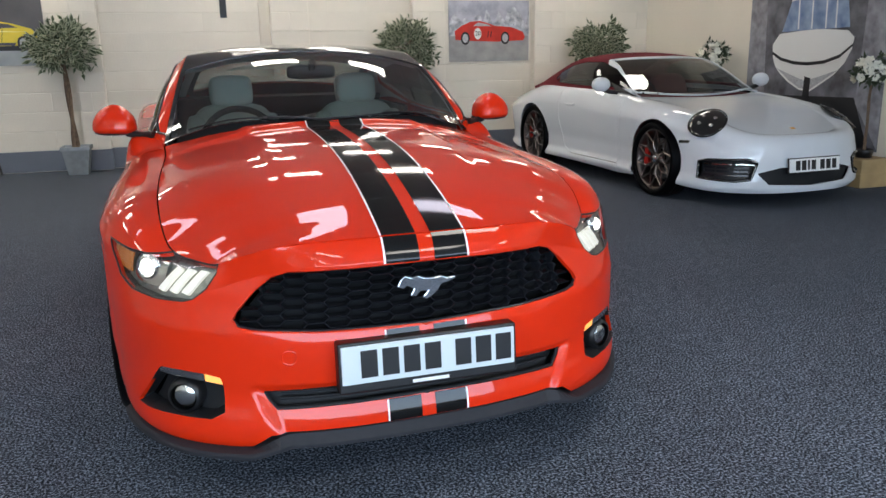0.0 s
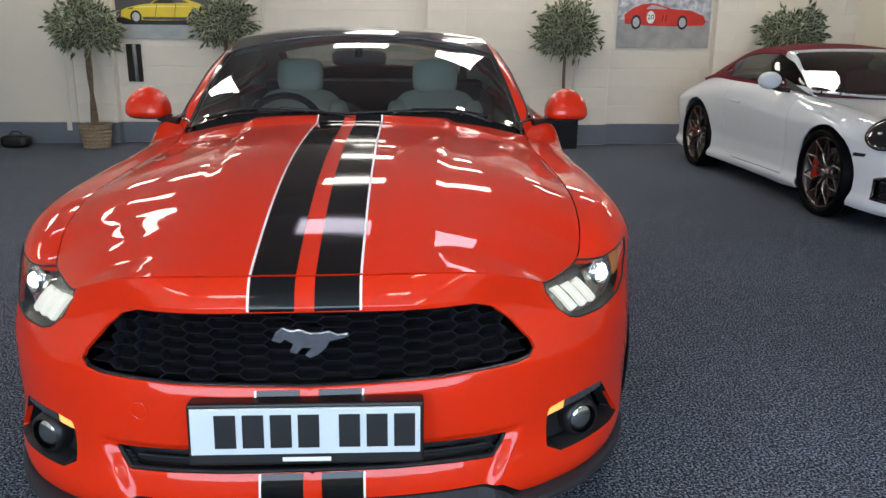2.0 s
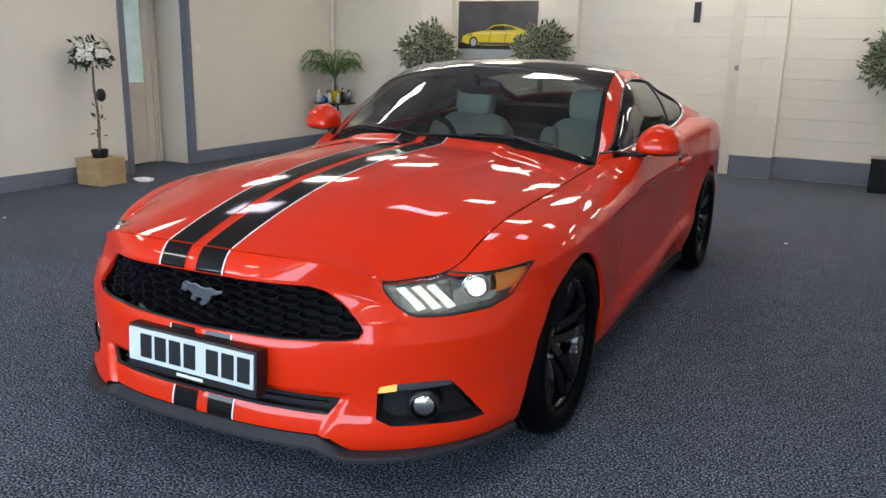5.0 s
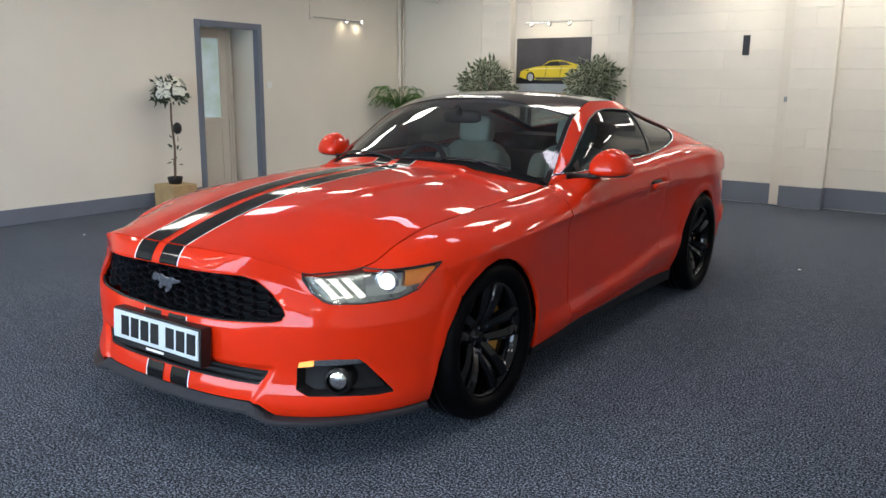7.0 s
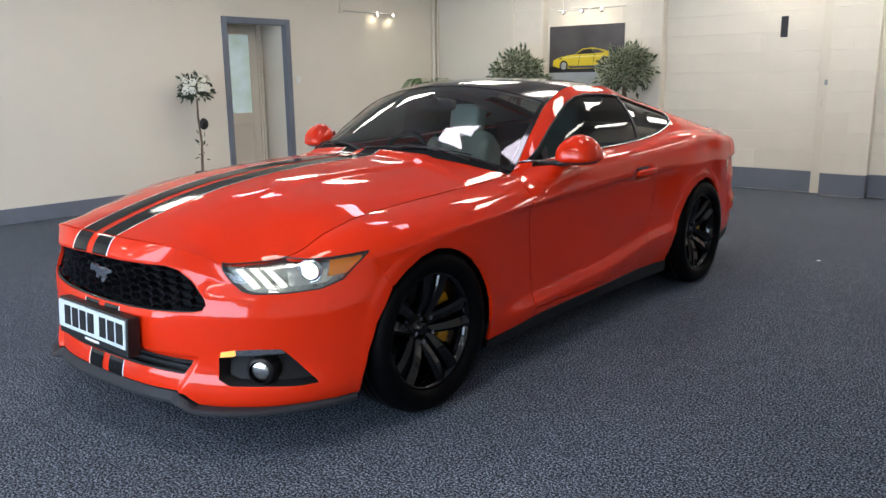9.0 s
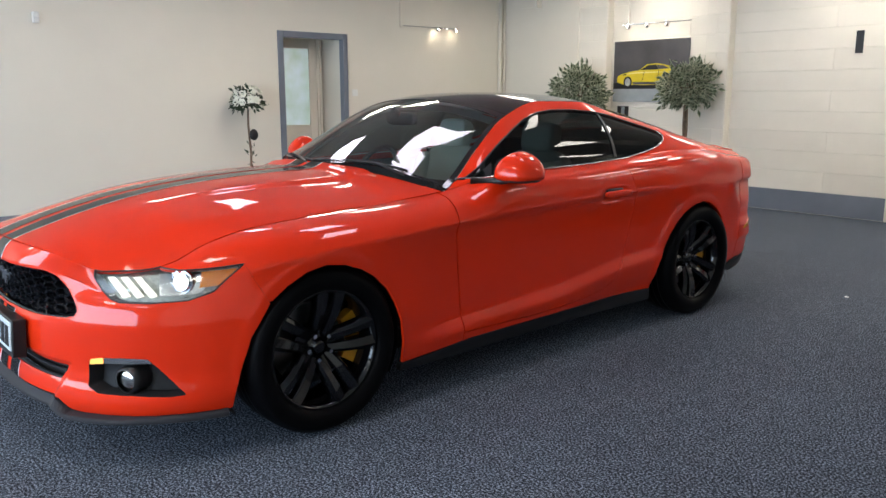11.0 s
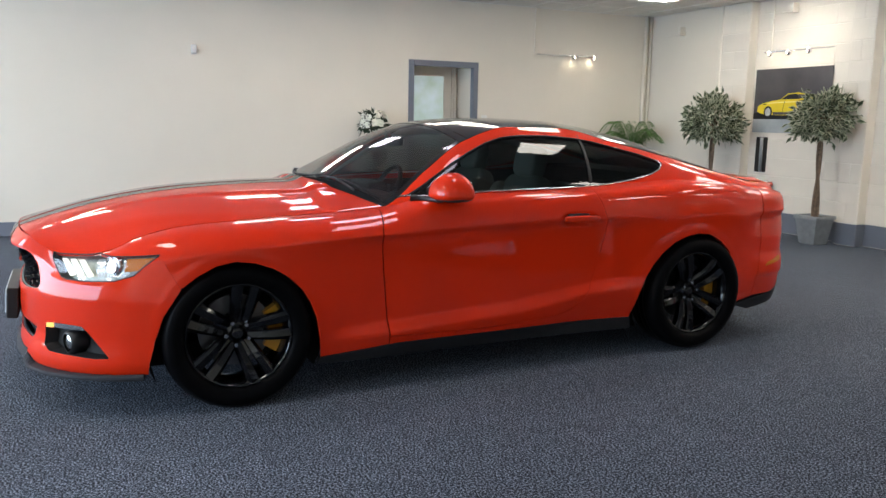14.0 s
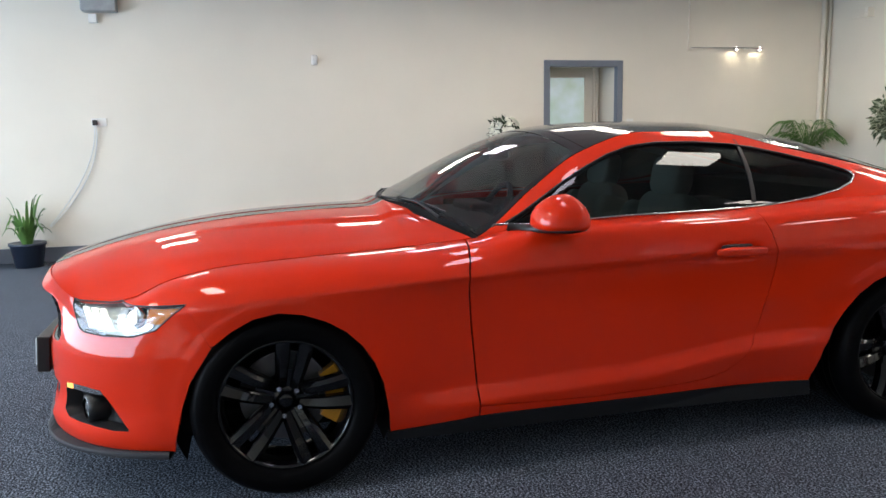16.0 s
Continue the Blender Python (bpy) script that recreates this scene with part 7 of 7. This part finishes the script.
c_fender = side_outline(C, [(-0.238, 9)] + AF[9:] + [(0.615, 0.14), (0.615, 0.235), (0.581, 0.70), (0.596, 9)], 0.012)
c_quarter = side_outline(C, [(1.784, 9), (1.804, 0.60), (1.704, 0.297), (1.55, 0.231), (0.62, 0.231), (0.62, 0.14)] + AR + [(3.0, 0.20), (3.3, 0.25), (3.3, 9)], 0.012)
c_win = [(0.61, 0.935), (1.10, 0.945), (1.60, 0.952), (2.02, 0.965), (2.16, 1.00), (2.12, 1.07), (1.95, 1.145), (1.70, 1.185), (1.36, 1.188), (1.07, 1.122), (0.80, 1.000)]
cw = np.array(dense(c_win, 0.02))
c_win_o = list(zip(cw[:, 0].tolist(), C.flank_v(cw[:, 0], cw[:, 1]).tolist()))
for sgn in (1, -1):
    S = C.side if sgn > 0 else mirrored(C.side)
    F = C.flank if sgn > 0 else mirrored(C.flank)
    fl = sgn < 0
    sc = (1, 0.8)
    part("front_wing", panel_mesh("front_wing", S, c_fender, 80, 60, M_PWHITE, thick=0.012, scale=sc, flip=fl), None, cab)
    door = part("door", panel_mesh("door", S, shrink(c_door, GAP), 90, 60, M_PWHITE, thick=0.012, scale=sc, flip=fl), None, cab)
    part("rear_wing", panel_mesh("rear_wing", S, c_quarter, 150, 60, M_PWHITE, thick=0.012, scale=sc, flip=fl), None, cab)
    rs = np.linspace(float(C.s_at(3.303)), C.length - 1e-4, 30)
    ro = [(s, 1.0) for s in rs.tolist()] + [(s, float(C.row(s, 0.25))) for s in rs[::-1].tolist()]
    part("rear_bumper", panel_mesh("rear_bumper", S, ro, 40, 40, M_PWHITE, thick=0.012, scale=sc, flip=fl), None, cab)
    # windscreen pillar in white, cloth behind the glass
    pil = dense([(0.56, 0.0), (0.80, 0.0), (1.32, 1.0), (0.56, 1.0)], 0.02)
    part("windscreen_pillar", panel_mesh("windscreen_pillar", F, pil, 60, 40, M_PWHITE, [c_win_o], thick=0.012, scale=(1, 0.35), flip=fl), None, cab)
    clo = dense([(0.803, 0.0), (2.89, 0.0), (2.89, 1.0), (1.323, 1.0)], 0.02)
    part("soft_top_side", panel_mesh("soft_top_side", F, clo, 130, 40, M_HOODCLOTH, [c_win_o], thick=0.012, scale=(1, 0.35), flip=fl), None, cab, "maroon cloth roof side")
    part("side_window", panel_mesh("side_window", F, c_win_o, 80, 24, M_TINT, thick=0.0, lift=-0.005, scale=(1, 0.35), flip=fl), None, cab)
    # lower side intake, dark with fins and a bright blade
    it = part("side_intake", panel_mesh("side_intake", S, c_side, 50, 20, M_TRIM, thick=0.0, lift=-0.045, scale=sc, flip=fl), None, cab, "dark side intake with fins")
    P = S(np.array([p[0] for p in c_side]), np.array([p[1] for p in c_side]))
    part("intake_rim", tube([Vector(v) for v in P] + [Vector(P[0])], 0.012, 6), M_GLOSSBLACK, it, smooth=True)
    for z in (0.275, 0.305, 0.335):
        o = side_outline(C, [("x", 0.56, z), (-0.60, z), (-0.60, z + 0.016), ("x", 0.56, z + 0.016)], 0.02)
        part("fin", panel_mesh("fin", S, o, 16, 3, M_GRILLE, thick=0.02, lift=-0.018, scale=sc, flip=fl), None, it)
    o = side_outline(C, [("x", 0.40, 0.366), ("x", 0.60, 0.380), (-0.60, 0.376), (-0.60, 0.366), ("x", 0.60, 0.368), ("x", 0.40, 0.356)], 0.02)
    part("light_blade", panel_mesh("light_blade", S, o, 20, 4, M_DISH, thick=0.015, lift=-0.010, scale=sc, flip=fl), None, it)
    o = side_outline(C, [(-0.44, 0.525), (-0.335, 0.520), (-0.34, 0.545), (-0.45, 0.548)], 0.02)
    part("side_marker", panel_mesh("side_marker", S, o, 12, 4, M_GLOSSBLACK, thick=0.006, lift=0.004, scale=sc, flip=fl), None, cab)
    # oval headlamp
    s0 = float(C.s_at(-0.555))
    c = Vector(S(np.array([s0]), np.array([0.82]))[0])
    a = Vector(S(np.array([s0 + 0.03]), np.array([0.80]))[0]) - Vector(S(np.array([s0 - 0.03]), np.array([0.80]))[0])
    b = Vector(S(np.array([s0]), np.array([0.88]))[0]) - Vector(S(np.array([s0]), np.array([0.70]))[0])
    n = (a.cross(b) * sgn).normalized()
    bx = (b - n * b.dot(n)).normalized()
    ax = bx.cross(n)
    m = Matrix.Translation(c - n * 0.016) @ Matrix((ax, bx, n)).transposed().to_4x4()
    bm = bmesh.new()
    bmesh.ops.create_uvsphere(bm, u_segments=32, v_segments=16, radius=1, matrix=m @ Matrix.Diagonal((0.150, 0.182, 0.040, 1)))
    hl = part("headlamp", bm, M_GLOSSBLACK, cab, "dark oval headlamp with chrome cells", smooth=True)
    part("lamp_rim", tube([m @ Vector((0.152 * math.cos(q), 0.184 * math.sin(q), 0.012)) for q in np.linspace(0, 2 * math.pi, 41)], 0.005, 6), M_GLOSSBLACK, hl, smooth=True)
    for dx, dy in ((-0.045, 0.04), (0.04, 0.045), (-0.04, -0.045), (0.045, -0.04)):
        bm = bmesh.new()
        bmesh.ops.create_uvsphere(bm, u_segments=12, v_segments=8, radius=0.024, matrix=m @ Matrix.Translation((dx * 1.15, dy * 1.15, 0.020)))
        part("lamp_cell", bm, M_DISH, hl, smooth=True)
    # mirror
    bm = bmesh.new()
    bmesh.ops.create_uvsphere(bm, u_segments=28, v_segments=16, radius=1, matrix=Matrix.Translation((0.965 * sgn, 0.82, 0.985)) @ Matrix.Diagonal((0.100, 0.065, 0.072, 1)))
    mr = part("wing_mirror", bm, M_PWHITE, cab, smooth=True)
    part("mirror_arm", tube([(0.79 * sgn, 0.80, 0.905), (0.88 * sgn, 0.81, 0.915), (0.93 * sgn, 0.82, 0.93)], 0.022, 8), M_BLACK, mr, smooth=True)
    bm = bmesh.new()
    q = [bm.verts.new(Vector(v) + Vector((0.016 * sgn, 0, 0.004))) for v in F(np.array([0.60, 0.86, 0.98]), np.array([0.02, 0.02, 0.42]))]
    bm.faces.new(q if sgn > 0 else list(reversed(q)))
    part("mirror_sail", bm, M_BLACK, cab)
    bm = box(-0.008, 0.008, -0.09, 0.09, -0.012, 0.012, 0.006)
    cc = S(np.array([float(C.s_at(1.55))]), C.row(np.array([float(C.s_at(1.55))]), np.array([0.755])))[0]
    part("door_handle", bm, M_PWHITE, door, m=Matrix.Translation(Vector(cc) + Vector((0.010 * sgn, 0, 0))))
    for y, cx, r in ((0.0, 0.785, 0.342), (2.45, 0.79, 0.355)):
        wheel(cab, cx * sgn, y, r, 0.268 if y == 0 else 0.278, 0.24, sgn, "mesh", 0.2)
        bm = bmesh.new()
        for i in range(20):
            a0, a1 = radians(-25 + 230 * i / 20), radians(-25 + 230 * (i + 1) / 20)
            p = [(y + 0.395 * math.cos(a), 0.335 + 0.388 * math.sin(a)) for a in (a0, a1)]
            bm.faces.new([bm.verts.new((x * sgn, *p[k])) for k, x in ((0, 0.84), (1, 0.84), (1, 0.5), (0, 0.5))])
            bm.faces.new([bm.verts.new((0.5 * sgn, *p[0])), bm.verts.new((0.5 * sgn, *p[1])), bm.verts.new((0.5 * sgn, y, 0.3))])
        part("arch_liner", bm, M_CABIN, cab)
        cal = [(y + 0.225 * math.cos(a), r + 0.225 * math.sin(a)) for a in np.linspace(-0.4, 0.5, 8)] + [(y + 0.16 * math.cos(a), r + 0.16 * math.sin(a)) for a in np.linspace(0.5, -0.4, 8)]
        part("brake_caliper", prism(cal, "x", (cx + 0.0) * sgn, (cx + 0.05) * sgn), M_REDCAL, cab, "red brake caliper")

cb_y = lambda u: 0.50 + 0.16 * np.abs(u) ** 2
ch_y = lambda u: 1.22 + 0.06 * np.abs(u) ** 2
cs = [(float(u), float(cb_y(u))) for u in U * 0.965] + [(float(u), float(ch_y(u)) - 0.02) for u in U[::-1] * 0.965]
fr = [(float(u), float(cb_y(u)) - 0.02) for u in U] + [(float(u), float(ch_y(u)) + 0.03) for u in U[::-1]]
part("windscreen", panel_mesh("windscreen", C.top, cs, 50, 40, M_GLASS, thick=0.0), None, cab)
part("windscreen_frame", panel_mesh("windscreen_frame", C.top, fr, 60, 50, M_PWHITE, [cs], thick=0.012, lift=0.004), None, cab)
rf = [(float(u), float(ch_y(u)) + 0.034) for u in U] + [(float(u), 2.86) for u in U[::-1]]
part("soft_top", panel_mesh("soft_top", C.top, rf, 50, 60, M_HOODCLOTH, thick=0.012), None, cab, "maroon cloth roof")
dk = [(float(u), 2.865) for u in U] + [(float(u), 2.90) for u in U[::-1]]
part("rear_deck", panel_mesh("rear_deck", lambda u, y: np.stack([u * C.edge_x(y), y, C.zc(y) - (C.zc(y) - C.edge_z(y)) * np.abs(u) ** 2.3], -1), [(-1, 2.8), (1, 2.8), (1, 3.38), (-1, 3.38)], 40, 30, M_PWHITE, thick=0.01), None, cab)


def c_on(x, z, lift):
    s = np.array([float(C.s_across(x))])
    p = C.side(s, C.row(s, np.array([z])))[0]
    return Vector((p[0], p[1], z)) + Vector((0, -lift, 0))


pp = c_on(0.0, 0.335, 0.020)
pl_ = part("number_plate", box(-0.26, 0.26, -0.005, 0.005, -0.0555, 0.0555, 0.003), M_PIN, cab, "white number plate with dark bars", m=Matrix.Translation((0, pp.y, 0.36)) @ pose(0, 0, 0, -6))
part("plate_holder", box(-0.268, 0.268, 0.001, 0.012, -0.064, 0.063, 0.003), M_BLACK, pl_, "black plate holder", m=pose(0, 0.002, 0))
x = -0.20
for k, w in enumerate((0.046, 0.046, 0.022, 0.046, 0.0, 0.046, 0.046, 0.046)):
    if w:
        part("plate_bar", box(x, x + w, -0.0012, 0.0, -0.0395, 0.0395), M_BLACK, pl_, m=pose(0, -0.0052, 0))
    x += (w + 0.016) if w else 0.030
bd = C.hood(np.array([0.0]), np.array([0.10]))[0]
bm = bmesh.new()
bmesh.ops.create_uvsphere(bm, u_segments=14, v_segments=8, radius=1, matrix=Matrix.Translation(bd) @ Matrix.Diagonal((0.024, 0.032, 0.008, 1)))
part("badge", bm, M_GOLD, cab, "small gold badge", smooth=True)
bm = box(-0.70, 0.70, -0.70, 3.2, 0.14, 0.25, 0.02)
box(-0.72, 0.72, 0.55, 2.75, 0.25, 0.28, bm=bm)
box(-0.74, 0.74, 2.05, 2.75, 0.28, 0.86, bm=bm)
for sgn in (-1, 1):
    box(min(0.70 * sgn, 0.74 * sgn), max(0.70 * sgn, 0.74 * sgn), 0.6, 2.4, 0.28, 0.88, bm=bm)
part("cabin_lining", bm, M_CABIN, cab)
part("dashboard", box(-0.70, 0.70, 0.62, 0.95, 0.55, 0.87, 0.05, 3), M_REDSEAT, cab)
for x in (-0.36, 0.36):
    st = part("front_seat", pad((x, 1.25, 0.42), (0.24, 0.25, 0.09)), M_REDSEAT, cab, "dark red leather seat", smooth=True)
    part("backrest", pad((x, 1.55, 0.72), (0.235, 0.08, 0.34), -16), M_REDSEAT, st, smooth=True)
sw = pose(-0.36, 1.0, 0.86, 62)
part("steering_wheel", tube([sw @ Vector((0.17 * math.cos(a), 0.17 * math.sin(a), 0)) for a in np.linspace(0, 2 * math.pi, 33)], 0.015, 8), M_CABIN, cab, smooth=True)
tagged(part("roof_aerial", tube([(0, 0, 0), (0, 0.0, 0.10)], 0.006, 6), M_BLACK, cab, m=pose(0.15, 2.86, 0.93)), "")

# ---- painted blocks of the back wall ----
def block_mesh(w, h, d, m):
    bm = box(-w / 2, w / 2, 0, d, -h / 2, h / 2, 0.003, 1)
    me = bpy.data.meshes.new("block")
    bm.to_mesh(me)
    bm.free()
    me.materials.append(m)
    return me


COURSE, LONG = 0.2275, 0.452
block_kinds = {}


def lay(parent, x0, x1, y, z0, z1, stretch):
    """Courses of blocks between x0 and x1, with cut blocks at the ends."""
    row, z = 0, z0
    while z < z1 - 0.02:
        h = min(COURSE if row else 0.2545, z1 - z)
        x = x0
        first = stretch * (0.5 if row % 2 else 1.0)
        while x < x1 - 0.01:
            w = min(first if x == x0 else stretch, x1 - x)
            if x1 - (x + w) < 0.06:
                w = x1 - x
            blue = z < 0.25
            key = (round(w, 2), round(h, 3), blue)
            if key not in block_kinds:
                block_kinds[key] = block_mesh(round(w, 2) - 0.002, h - 0.007, 0.05, M_BLOCKBLUE if blue else M_BLOCK)
            part("block", block_kinds[key], None, parent, m=pose(x + w / 2, y, z + h / 2))
            x += w
        z += h
        row += 1


edges = [PIERS[0][1]]
for a, b in PIERS[1:]:
    edges += [a, b]
edges.append(RIGHT)
for a, b in zip(edges[0::2], edges[1::2]):
    lay(wall_back, a, b, BACK, 0.0, TOP, LONG * 5.3)
for a, b in PIERS:
    lay(wall_back, a, b, PIER_Y, 0.0, TOP, b - a)
    for x in (a, b):
        part("pier_side", box(x - 0.011, x + 0.011, PIER_Y + 0.004, BACK - 0.001, 0.0, 0.252), M_BLOCKBLUE, wall_back)
        part("pier_side", box(x - 0.011, x + 0.011, PIER_Y + 0.004, BACK - 0.001, 0.255, TOP), M_BLOCK, wall_back)
